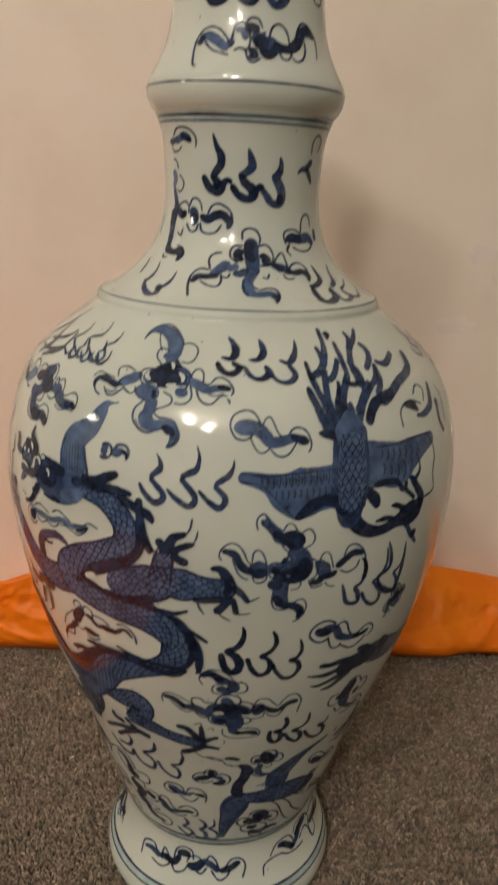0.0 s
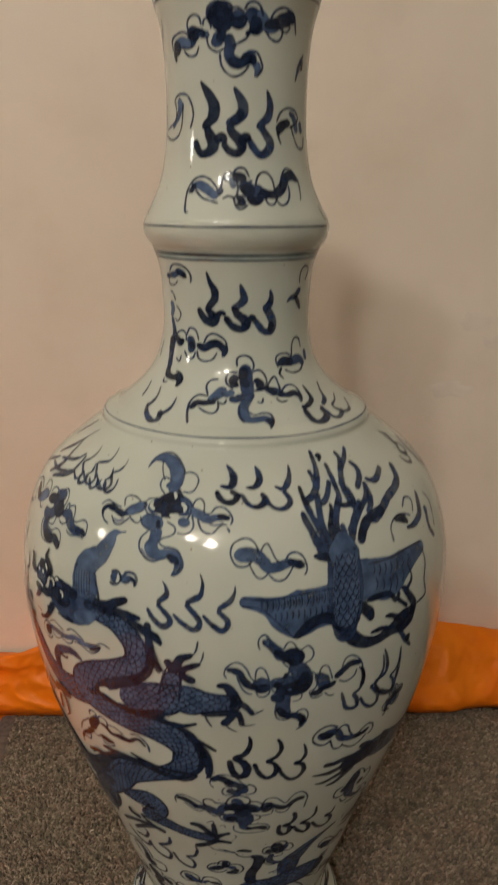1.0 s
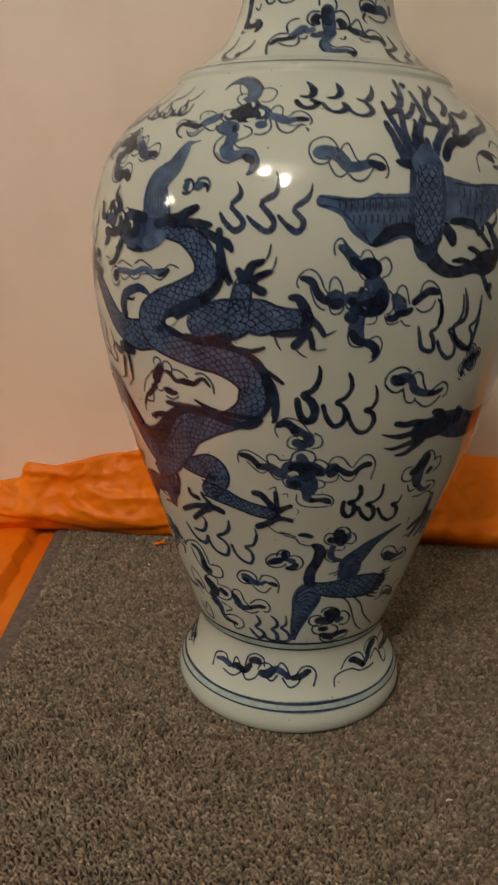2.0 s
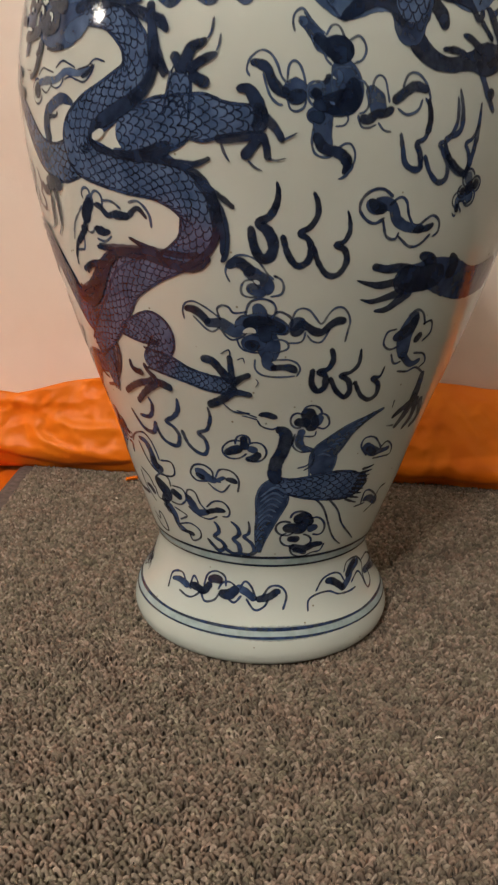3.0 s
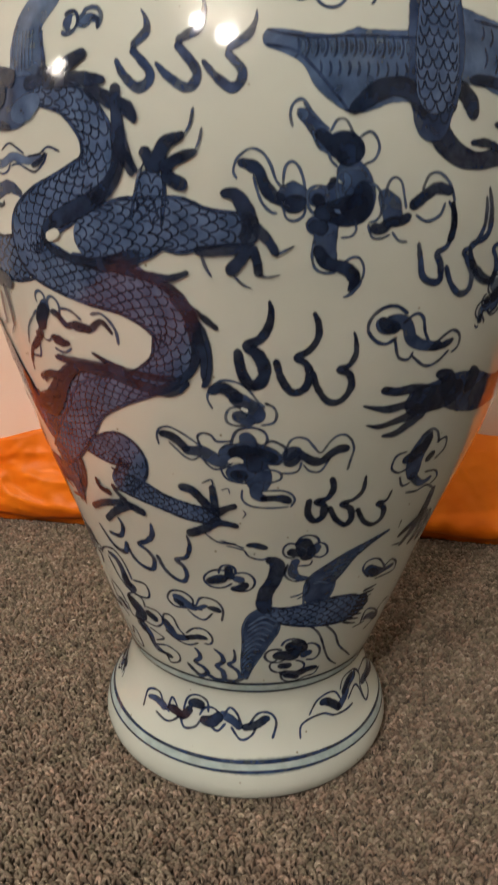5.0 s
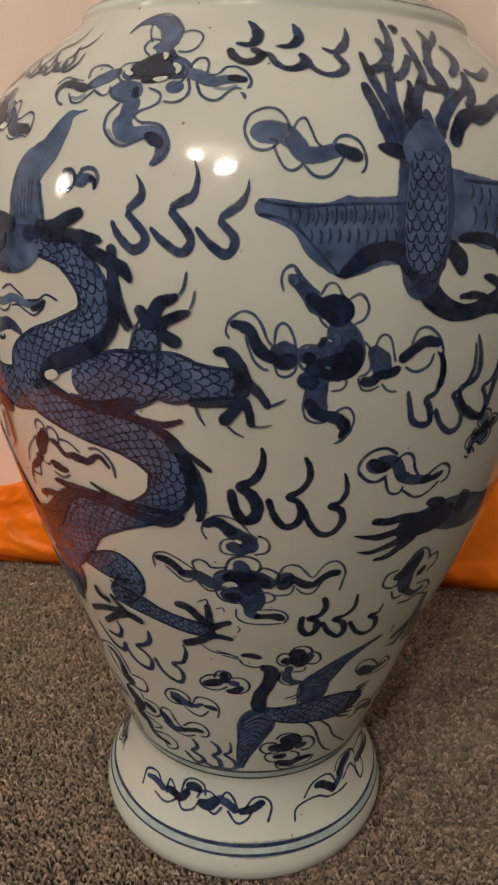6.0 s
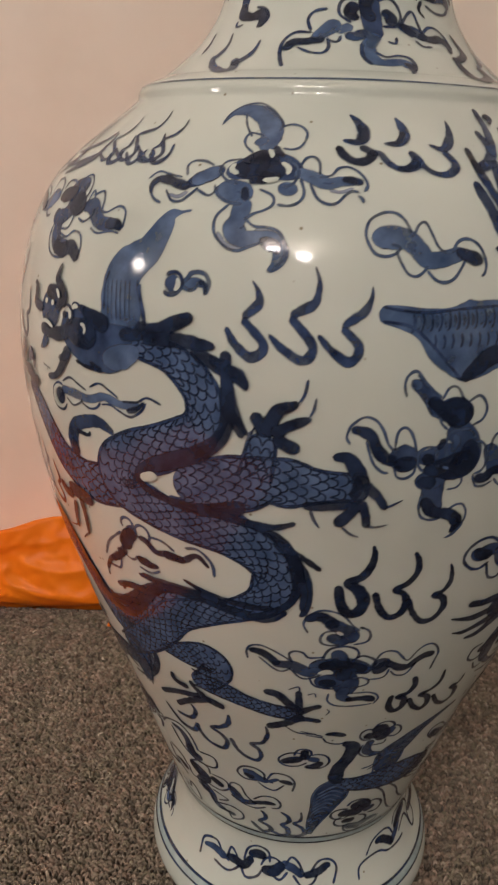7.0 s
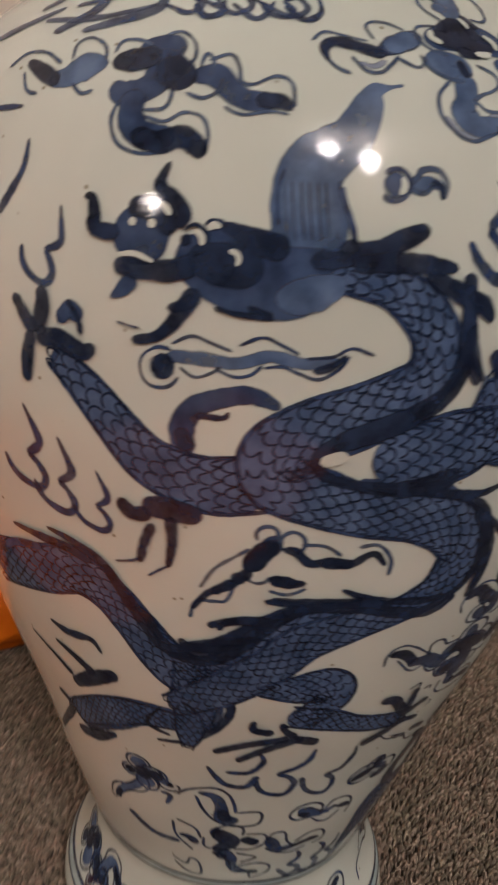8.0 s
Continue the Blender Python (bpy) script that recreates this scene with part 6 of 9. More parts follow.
m.brush('L', [(-0.9, 185.5, 0.5), (0.7, 186.7, 0.5), (1.1, 183.7, 0.5)])
m.brush('L', [(3.6, 177.1, 0.5), (4.4, 175.0, 0.5), (3.6, 172.2, 0.5)])
m.brush('D', [(-32.3, 180.1, 2.5), (-32.0, 175.0, 3.5), (-28.3, 173.5, 3.7)])
m.brush('D', [(-39.4, 160.4, 3.2), (-33.1, 166.3, 3.8), (-25.4, 170.8, 3.7)])
m.brush('D', [(-34.8, 156.3, 3.4), (-29.2, 164.2, 4.0), (-22.8, 171.0, 4.4)])
m.brush('D', [(-19.4, 167.6, 4.9), (-24.3, 170.4, 4.4)])
m.brush('D', [(-27.4, 179.4, 2.5), (-26.5, 175.1, 3.5), (-24.1, 171.1, 3.9)])
m.brush('D', [(-51.9, 259.9, 3.7), (-50.1, 256.1, 4.7), (-47.5, 257.1, 4.3)])
m.brush('D', [(-48.9, 259.4, 5.5), (-45.5, 259.1, 7.0), (-41.3, 258.2, 5.1)])
m.brush('D', [(-47.4, 254.1, 3.4), (-48.7, 247.2, 2.9), (-49.5, 239.9, 2.0)])
m.brush('D', [(-45.3, 257.1, 4.0), (-45.1, 248.9, 3.1), (-45.7, 240.0, 1.6)])
m.brush('L', [(-53.1, 238.6, 0.6), (-50.6, 240.1, 0.6), (-49.2, 242.0, 0.6)])
m.brush('L', [(-48.6, 235.7, 0.6), (-46.8, 238.9, 0.6), (-45.4, 241.0, 0.6)])
m.brush('D', [(-65.0, 309.8, 2.5), (-63.7, 305.9, 3.7), (-61.9, 300.9, 4.0)])
m.brush('D', [(-61.1, 312.9, 3.0), (-60.8, 308.0, 4.5), (-61.6, 300.5, 5.2)])
m.brush('D', [(-62.3, 301.4, 3.7), (-63.1, 294.1, 4.0), (-63.4, 287.3, 3.2)])
m.brush('D', [(-61.8, 300.0, 4.6), (-58.4, 300.4, 5.1), (-55.5, 298.3, 4.4), (-54.0, 300.6, 2.3)])
m.brush('B', [(-58.8, 304.5, 2.7), (-57.1, 308.5, 4.4), (-55.9, 305.2, 3.8)])
m.brush('D', [(-57.6, 310.5, 1.5), (-56.2, 306.7, 1.5), (-55.7, 302.0, 1.5)])
m.brush('D', [(-7.5, 261.9, 3.3), (-3.6, 251.0, 4.2), (-2.3, 240.3, 3.9), (-2.5, 231.7, 2.6), (-3.4, 228.9, 0.9)])
m.brush('D', [(-5.4, 231.1, 2.5), (-8.8, 226.3, 3.9), (-14.6, 227.5, 4.2), (-19.9, 230.4, 4.4), (-26.2, 230.8, 4.0), (-30.2, 228.8, 3.6), (-34.1, 222.8, 4.4), (-37.5, 216.4, 5.2), (-42.4, 209.2, 5.7), (-46.7, 209.4, 5.7), (-50.1, 218.9, 4.9), (-52.6, 228.3, 4.4), (-54.8, 236.2, 3.4)])
m.brush('D', [(-40.6, 221.0, 2.7), (-36.5, 224.4, 3.0), (-32.2, 225.4, 3.3)])
m.brush('D', [(-44.8, 213.8, 2.5), (-42.4, 211.2, 3.5), (-37.2, 213.7, 4.2)])
m.brush('D', [(-33.3, 232.6, 2.0), (-30.0, 231.8, 2.6), (-25.8, 230.7, 3.0)])
m.brush('D', [(-23.5, 237.6, 1.0), (-20.4, 234.5, 2.2), (-17.0, 230.7, 2.7)])
m.brush('D', [(-70.7, 239.4, 0.9), (-65.9, 238.8, 2.8), (-60.7, 238.3, 3.8), (-56.7, 235.7, 3.1)])
m.brush('D', [(-63.7, 243.2, 0.9), (-59.5, 241.3, 2.7), (-55.7, 237.3, 4.0), (-53.1, 231.5, 3.4)])
m.brush('D', [(-51.1, 223.0, 1.0), (-49.2, 220.0, 2.8), (-47.2, 212.0, 3.2)])
m.brush('B', [(-78.7, 222.1, 1.6), (-71.6, 231.3, 3.4), (-65.7, 234.3, 2.9)])
m.over(1)
m.brush('B', [(-45.8, 324.0, 9.1), (-41.1, 322.5, 16.3), (-37.6, 321.2, 18.9), (-34.2, 320.1, 16.2), (-31.5, 321.9, 12.2), (-28.2, 324.2, 8.2)])
m.brush('B', [(-49.4, 334.5, 8.4), (-49.5, 328.2, 13.7), (-48.0, 321.3, 12.5)])
m.brush('D', [(-51.2, 332.2, 4.2), (-49.6, 333.6, 5.6), (-47.4, 332.3, 5.6), (-46.3, 327.7, 4.1)])
m.over(2)
m.brush('D', [(-56.4, 334.3, 1.2), (-55.4, 334.5, 2.0), (-54.9, 330.8, 3.5), (-54.6, 327.7, 4.0), (-51.8, 327.2, 4.0)])
m.brush('D', [(-47.1, 343.9, 0.7), (-47.9, 339.8, 2.8), (-47.7, 337.8, 3.4), (-46.3, 336.0, 3.3), (-45.1, 332.8, 3.3), (-45.8, 329.6, 2.5)])
m.brush('B', [(-48.7, 337.3, 2.0), (-47.4, 338.8, 2.8)])
m.brush('D', [(-52.3, 320.0, 4.5), (-49.6, 320.0, 4.8), (-46.2, 320.1, 5.0), (-43.2, 322.4, 5.5)])
m.brush('B', [(-52.5, 312.3, 0.4), (-51.1, 314.7, 3.1), (-49.7, 318.3, 4.2)])
m.brush('D', [(-49.9, 303.2, 2.0), (-47.3, 304.6, 2.5), (-45.7, 307.7, 3.3), (-44.5, 311.7, 4.1), (-43.1, 316.8, 4.6)])
m.brush('D', [(-46.2, 311.6, 1.4), (-44.5, 312.8, 2.5), (-43.0, 314.8, 3.0)])
m.brush('L', [(-51.7, 307.1, 0.4), (-50.2, 306.5, 0.4), (-48.8, 306.1, 0.4)])
m.brush('D', [(-44.4, 324.1, 5.5), (-40.5, 322.6, 9.5), (-36.6, 322.6, 8.1)])
m.brush('D', [(-41.3, 331.2, 1.4), (-39.7, 330.2, 3.3), (-37.3, 328.2, 5.4), (-34.2, 327.1, 6.7)])
m.brush('D', [(-38.1, 313.9, 1.9), (-35.6, 312.0, 1.4), (-39.0, 312.0, 1.1), (-41.4, 313.0, 0.8)])
m.brush('S', [(-50.9, 330.0, 0.8), (-50.2, 329.8, 1.0)])
m.brush('S', [(-48.7, 330.0, 0.8), (-47.9, 329.6, 1.0)])
m.brush('S', [(-51.3, 321.4, 0.4), (-50.0, 322.4, 0.8), (-48.4, 321.6, 0.4)])
m.brush('S', [(-43.5, 325.2, 0.8), (-43.2, 326.0, 0.8), (-43.0, 326.8, 0.8), (-43.0, 327.8, 0.8), (-43.1, 328.8, 0.8), (-43.4, 329.5, 0.8), (-43.7, 330.1, 0.8)])
m.spot(-44.7, 327.3, 1.6, 'D')
m.brush('D', [(-44.0, 324.4, 0.7), (-43.3, 324.7, 0.7), (-42.7, 325.8, 0.7), (-42.5, 327.3, 0.7), (-42.6, 329.0, 0.7), (-43.1, 330.2, 0.7), (-43.8, 330.8, 0.7), (-44.5, 330.5, 0.7)])
m.brush('S', [(-38.8, 321.9, 0.7), (-38.7, 322.5, 0.7), (-38.7, 323.3, 0.7), (-38.9, 323.9, 0.7), (-39.1, 324.5, 0.7), (-39.4, 324.8, 0.7), (-39.7, 325.0, 0.7)])
m.spot(-40.2, 321.4, 1.7, 'D')
m.brush('L', [(-41.1, 330.5, 0.6), (-41.3, 331.4, 0.6), (-41.6, 331.8, 0.6), (-42.0, 331.9, 0.6), (-42.4, 331.8, 0.6), (-42.7, 331.3, 0.6), (-42.9, 330.4, 0.6)])
m.brush('W', [(-35.3, 315.6, 5.4), (-32.1, 317.5, 8.4), (-29.7, 319.9, 6.0), (-28.6, 322.0, 2.2)])
m.over(0)
m.brush('W', [(-31.8, 323.3, 16.0), (-32.7, 335.1, 16.6), (-32.9, 341.1, 15.9), (-32.4, 345.2, 14.3), (-30.8, 348.6, 11.9), (-29.0, 351.8, 10.1), (-27.9, 355.9, 8.5), (-27.1, 359.6, 6.9), (-26.3, 362.5, 3.8), (-24.8, 363.5, 0.7), (-23.1, 364.3, 0.4)])
m.brush('B', [(-31.8, 322.4, 14.9), (-32.4, 330.3, 13.5), (-32.9, 334.8, 5.4)])
m.over(1)
m.brush('R', [(-34.6, 328.7, 0.2), (-35.1, 334.7, 0.2), (-35.5, 341.8, 0.2)])
m.brush('R', [(-33.8, 328.9, 0.2), (-34.3, 334.9, 0.2), (-34.7, 342.0, 0.2)])
m.brush('R', [(-32.9, 329.0, 0.2), (-33.4, 335.0, 0.2), (-33.8, 342.1, 0.2)])
m.brush('R', [(-32.1, 329.2, 0.2), (-32.6, 335.2, 0.2), (-33.0, 342.3, 0.2)])
m.brush('R', [(-31.3, 329.3, 0.2), (-31.7, 335.3, 0.2), (-32.1, 342.4, 0.2)])
m.brush('R', [(-30.4, 329.5, 0.2), (-30.9, 335.5, 0.2), (-31.3, 342.6, 0.2)])
m.brush('L', [(-35.6, 331.8, 0.5), (-36.0, 339.3, 0.5), (-35.5, 344.6, 0.5)])
m.brush('L', [(-27.8, 328.9, 1.4), (-28.5, 334.7, 1.5), (-29.7, 340.5, 0.9), (-29.9, 343.1, 0.4)])
m.over(2)
m.brush('D', [(-29.6, 327.8, 5.4), (-26.0, 327.7, 5.5), (-22.9, 331.3, 4.7), (-20.1, 334.1, 3.1)])
m.brush('D', [(-28.1, 324.9, 3.5), (-23.6, 326.1, 4.7), (-19.6, 326.1, 4.2), (-16.6, 325.6, 1.7)])
m.brush('D', [(-20.2, 324.0, 3.4), (-16.1, 320.0, 4.9), (-13.2, 316.9, 3.8), (-12.0, 313.8, 1.5)])
m.brush('D', [(-15.0, 319.0, 2.9), (-14.4, 312.2, 3.5), (-13.4, 305.3, 3.0), (-11.7, 298.9, 1.2)])
m.brush('D', [(-32.2, 325.2, 4.1), (-27.8, 326.0, 3.5)])
m.brush('D', [(-17.4, 323.0, 2.3), (-15.0, 317.5, 2.9), (-15.3, 310.8, 2.3), (-15.0, 302.5, 2.1), (-16.6, 295.4, 2.1), (-19.5, 289.1, 1.7)])
m.over(3)
m.brush('G', [(-50.7, 330.9, 1.5), (-50.2, 329.2, 1.5)])
m.brush('G', [(-48.7, 330.8, 1.5), (-48.0, 329.3, 1.4)])
m.brush('G', [(-51.9, 322.4, 0.4), (-50.1, 323.1, 0.8), (-48.6, 322.3, 0.7), (-47.8, 321.7, 0.3)])
m.brush('G', [(-43.9, 329.7, 0.7), (-43.1, 328.3, 1.2), (-43.0, 326.3, 0.7)])
m.brush('G', [(-42.6, 329.8, 0.5), (-42.0, 331.0, 1.2), (-41.2, 330.7, 0.4)])
m.brush('G', [(-40.3, 325.8, 0.4), (-39.5, 325.4, 0.8), (-39.2, 324.1, 0.7), (-39.4, 322.6, 0.3)])
m.brush('G', [(-47.7, 335.0, 0.6), (-46.9, 333.5, 1.1), (-46.5, 332.1, 0.4)])
m.brush('D', [(-45.1, 329.1, 0.5), (-44.0, 330.7, 0.5), (-43.0, 329.9, 0.5), (-42.4, 327.8, 0.5), (-42.7, 325.4, 0.5), (-43.5, 324.4, 0.5)])
m.brush('D', [(-42.9, 330.8, 0.4), (-42.2, 332.1, 0.4), (-41.1, 331.9, 0.4), (-40.7, 330.6, 0.4)])
m.over(0)
m.finish('dragon_motif', 'painted cobalt dragon with a coiling scaled body')
m = Motif(-36.9, 301.4)
m.brush('B', [(-43.5, 275.3, 5.8), (-44.1, 282.3, 6.6), (-42.8, 288.3, 5.6), (-39.5, 291.8, 4.7), (-36.6, 292.8, 4.2), (-33.6, 290.3, 2.0)])
m.brush('D', [(-43.4, 276.3, 4.9), (-44.4, 282.8, 4.3)])
m.brush('D', [(-42.7, 286.5, 2.3), (-39.7, 286.5, 1.4), (-39.0, 288.4, 0.8)])
m.finish('stroke_motif', 'curved painted cobalt whisker')
m = Motif(-37.5, 301.2)
m.brush('W', [(-46.1, 300.4, 2.8), (-42.1, 300.6, 3.6), (-38.6, 300.4, 3.0), (-35.2, 302.8, 3.0), (-31.7, 301.7, 3.0), (-28.0, 303.0, 2.2)])
m.brush('D', [(-30.9, 299.9, 1.4), (-28.9, 301.5, 2.5), (-27.4, 304.6, 1.1)])
m.spot(-46.4, 297.7, 3.3, 'D')
m.brush('G', [(-46.8, 301.2, 0.8), (-47.7, 300.2, 0.8), (-48.3, 298.6, 0.8), (-48.4, 296.8, 0.9), (-48.2, 295.1, 0.9), (-47.7, 293.9, 0.9), (-46.7, 293.3, 0.8)])
m.brush('L', [(-45.4, 301.9, 0.8), (-46.7, 302.3, 0.8), (-47.7, 301.4, 0.8), (-48.6, 299.3, 0.8), (-48.8, 296.7, 0.8), (-48.5, 294.2, 0.8), (-47.7, 292.6, 0.8), (-46.5, 292.3, 0.8), (-45.4, 293.3, 0.8), (-44.5, 295.8, 0.8)])
m.brush('L', [(-45.6, 303.3, 0.6), (-43.4, 305.8, 0.6), (-41.3, 304.6, 0.6), (-39.1, 303.1, 0.6)])
m.brush('L', [(-38.6, 304.6, 0.6), (-36.2, 307.1, 0.6), (-34.2, 305.7, 0.6), (-32.2, 303.7, 0.6)])
m.brush('L', [(-31.7, 302.9, 0.6), (-28.9, 303.9, 0.6), (-27.0, 306.1, 0.6), (-24.5, 304.6, 0.6)])
m.brush('L', [(-44.7, 298.2, 0.6), (-42.9, 296.0, 0.6), (-41.1, 297.6, 0.6), (-40.2, 299.4, 0.6)])
m.brush('L', [(-40.7, 298.5, 0.6), (-38.8, 297.1, 0.6), (-37.1, 298.0, 0.6), (-35.9, 300.7, 0.6)])
m.brush('L', [(-36.0, 299.9, 0.6), (-34.0, 300.6, 0.6), (-32.2, 299.3, 0.6), (-30.1, 298.2, 0.6), (-28.2, 300.9, 0.6), (-27.1, 304.5, 0.6)])
m.finish('scroll_motif', SCROLL)
m = Motif(-50.1, 364.0)
m.brush('W', [(-57.1, 364.7, 2.2), (-60.0, 363.6, 7.8), (-62.3, 361.1, 5.7), (-64.8, 360.0, 3.8)])
m.brush('D', [(-63.1, 359.4, 3.8), (-66.6, 362.4, 4.2), (-69.6, 364.6, 1.7)])
m.brush('B', [(-55.8, 360.3, 3.0), (-54.0, 357.9, 6.0), (-50.9, 360.1, 6.5), (-49.0, 368.1, 12.0)])
m.brush('D', [(-56.7, 364.4, 3.1), (-54.9, 365.2, 5.8), (-52.6, 365.9, 6.1), (-50.8, 367.7, 4.5)])
m.brush('B', [(-53.8, 368.3, 3.1), (-50.9, 369.0, 6.7), (-47.9, 367.5, 7.5)])
m.brush('D', [(-51.0, 364.6, 6.0), (-48.1, 362.7, 8.2), (-45.9, 361.6, 4.4)])
m.brush('B', [(-52.8, 359.0, 5.9), (-52.5, 352.4, 6.4), (-50.9, 349.2, 6.0), (-47.1, 348.8, 5.1)])
m.brush('D', [(-52.3, 349.1, 4.3), (-49.0, 347.7, 5.1), (-46.5, 349.3, 5.1), (-44.7, 347.2, 4.8), (-44.3, 344.6, 2.8)])
m.brush('B', [(-46.6, 362.5, 4.4), (-43.8, 362.9, 5.8), (-42.0, 360.0, 5.4), (-40.0, 358.1, 4.8), (-37.0, 358.3, 4.2)])
m.brush('D', [(-39.3, 358.3, 3.7), (-36.4, 358.2, 3.7), (-35.2, 356.4, 1.4)])
m.brush('R', [(-62.4, 364.9, 0.8), (-62.7, 369.0, 0.8), (-61.0, 370.5, 0.8), (-58.5, 368.5, 0.8), (-57.5, 365.1, 0.8)])
m.brush('R', [(-56.8, 366.5, 0.8), (-56.3, 369.7, 0.8), (-54.1, 370.1, 0.8), (-52.0, 368.7, 0.8)])
m.brush('R', [(-51.0, 371.6, 0.8), (-49.1, 372.4, 0.8), (-47.2, 370.1, 0.8), (-46.7, 366.5, 0.8), (-47.6, 364.0, 0.8)])
m.brush('R', [(-47.0, 358.8, 0.7), (-44.9, 357.8, 0.7), (-43.3, 359.8, 0.7), (-43.1, 362.7, 0.7)])
m.brush('R', [(-51.4, 354.4, 0.7), (-49.0, 355.1, 0.7), (-48.4, 358.5, 0.7), (-49.4, 361.6, 0.8), (-51.3, 361.4, 0.8)])
m.brush('R', [(-54.4, 356.3, 0.8), (-54.8, 351.5, 0.8), (-53.5, 346.7, 0.7), (-50.7, 345.0, 0.7), (-47.5, 346.3, 0.7)])
m.brush('R', [(-51.3, 353.3, 0.7), (-48.7, 352.2, 0.7), (-46.7, 354.4, 0.7), (-44.6, 353.7, 0.7), (-43.7, 350.0, 0.7), (-44.0, 345.8, 0.7)])
m.brush('R', [(-45.1, 366.0, 0.8), (-42.7, 367.8, 0.8), (-41.5, 365.3, 0.7), (-41.0, 362.0, 0.7), (-39.6, 361.6, 0.7), (-37.3, 363.7, 0.7), (-35.5, 362.3, 0.7), (-35.0, 357.1, 0.7)])
m.brush('R', [(-42.6, 356.4, 0.7), (-40.4, 354.9, 0.7), (-37.5, 356.1, 0.7), (-35.4, 355.6, 0.7)])
m.brush('R', [(-72.9, 363.0, 0.9), (-70.6, 366.6, 0.9), (-67.1, 366.8, 0.8), (-63.7, 364.1, 0.8)])
m.brush('R', [(-69.6, 362.2, 0.8), (-67.9, 357.7, 0.8), (-65.8, 356.8, 0.8)])
m.brush('R', [(-61.3, 359.6, 0.8), (-59.5, 357.3, 0.8), (-57.9, 358.3, 0.8)])
m.brush('R', [(-45.9, 364.2, 0.7), (-45.4, 367.6, 0.8), (-44.4, 366.0, 0.7), (-44.6, 362.5, 0.7)])
m.finish('cloud_motif', CLOUD)
m = Motif(-32.6, 247.1)
m.brush('B', [(-36.0, 241.9, 4.3), (-34.0, 249.1, 5.5), (-32.0, 254.1, 3.7)])
m.brush('D', [(-35.4, 244.1, 3.4), (-33.7, 249.7, 3.8), (-32.5, 252.9, 2.2)])
m.brush('D', [(-35.2, 242.8, 3.9), (-37.7, 236.7, 2.8), (-40.6, 232.9, 2.4), (-42.8, 226.0, 1.2)])
m.brush('D', [(-31.7, 250.4, 2.4), (-30.0, 249.6, 2.9), (-28.1, 246.1, 2.7), (-25.4, 246.9, 3.2), (-23.0, 246.0, 3.0), (-20.3, 249.4, 2.3), (-18.2, 245.0, 1.2)])
m.brush('D', [(-33.0, 240.4, 3.4), (-30.3, 238.9, 3.4), (-28.0, 239.2, 1.6)])
m.brush('D', [(-35.7, 242.7, 5.7), (-34.0, 248.7, 6.0), (-32.2, 252.2, 3.3)])
m.brush('D', [(-37.0, 238.3, 3.5), (-40.2, 233.4, 3.1)])
m.brush('D', [(-26.8, 246.3, 3.6), (-22.4, 245.9, 3.6)])
m.brush('D', [(-32.8, 239.9, 4.3), (-29.3, 238.7, 3.9)])
m.spot(-34.8, 245.0, 3.0, 'D')
m.spot(-33.0, 250.4, 2.8, 'D')
m.spot(-36.8, 239.4, 2.3, 'D')
m.spot(-30.9, 239.5, 2.3, 'D')
m.spot(-24.6, 246.4, 1.7, 'D')
m.spot(-39.4, 234.2, 1.6, 'D')
m.brush('R', [(-32.5, 252.8, 1.1), (-32.4, 254.7, 1.1), (-32.6, 256.1, 1.1), (-33.1, 257.0, 1.1), (-33.8, 257.2, 1.1), (-34.4, 256.7, 1.1), (-34.9, 255.5, 1.1), (-35.0, 254.1, 1.1), (-34.7, 252.2, 1.1)])
m.brush('R', [(-29.8, 248.9, 1.1), (-29.2, 250.8, 1.1), (-29.1, 252.8, 1.1), (-29.4, 254.5, 1.1), (-30.1, 255.7, 1.1), (-30.9, 255.9, 1.1), (-31.6, 255.0, 1.1), (-32.0, 253.4, 1.1), (-32.0, 251.5, 1.1), (-31.5, 249.3, 1.1)])
m.brush('R', [(-34.1, 246.2, 1.1), (-35.2, 245.2, 1.1), (-35.7, 243.7, 1.1), (-35.9, 241.7, 1.1), (-35.7, 239.8, 1.1), (-35.0, 238.6, 1.1), (-34.1, 238.3, 1.1), (-33.3, 239.1, 1.1), (-32.6, 241.1, 1.1)])
m.brush('R', [(-41.7, 234.3, 1.1), (-39.8, 241.8, 1.1), (-37.5, 246.3, 1.1), (-35.5, 249.9, 1.1)])
m.brush('R', [(-29.5, 252.1, 1.1), (-26.6, 251.8, 1.1), (-24.2, 248.6, 1.1)])
m.brush('R', [(-22.5, 251.6, 1.1), (-19.9, 252.1, 1.1), (-17.8, 247.3, 1.1), (-17.5, 241.2, 1.1)])
m.brush('R', [(-43.0, 222.5, 1.1), (-42.2, 229.2, 1.1), (-39.8, 230.2, 1.1), (-38.2, 230.9, 1.1), (-37.2, 236.1, 1.1)])
m.brush('R', [(-32.9, 236.0, 1.1), (-30.3, 234.9, 1.1), (-27.9, 237.4, 1.1)])
m.finish('cloud_motif', CLOUD)

# clouds round the dragon
m = Motif(-64.4, 255.8)
m.flames(1.8, 0.80, 'L', (-64.4, 255.8, -64.4, 280.9), (-60.2, 250.3, -59.5, 273.8), (-54.9, 247.5, -54.5, 266.5))
m.finish('flame_motif', FLAME)
m = Motif(-61.6, 313.5)
m.flames(1.8, 0.80, 'L', (-61.6, 313.5, -59.1, 332.3))
m.finish('flame_motif', FLAME)
m = Motif(-65.3, 346.7)
m.brush('L', [(-65.3, 346.7, 0.7), (-65.4, 339.3, 1.9), (-67.6, 330.9, 2.5), (-68.3, 328.0, 1.1)])
m.finish('stroke_motif', 'thin painted cobalt brush stroke')
m = Motif(-73.0, 352.9)
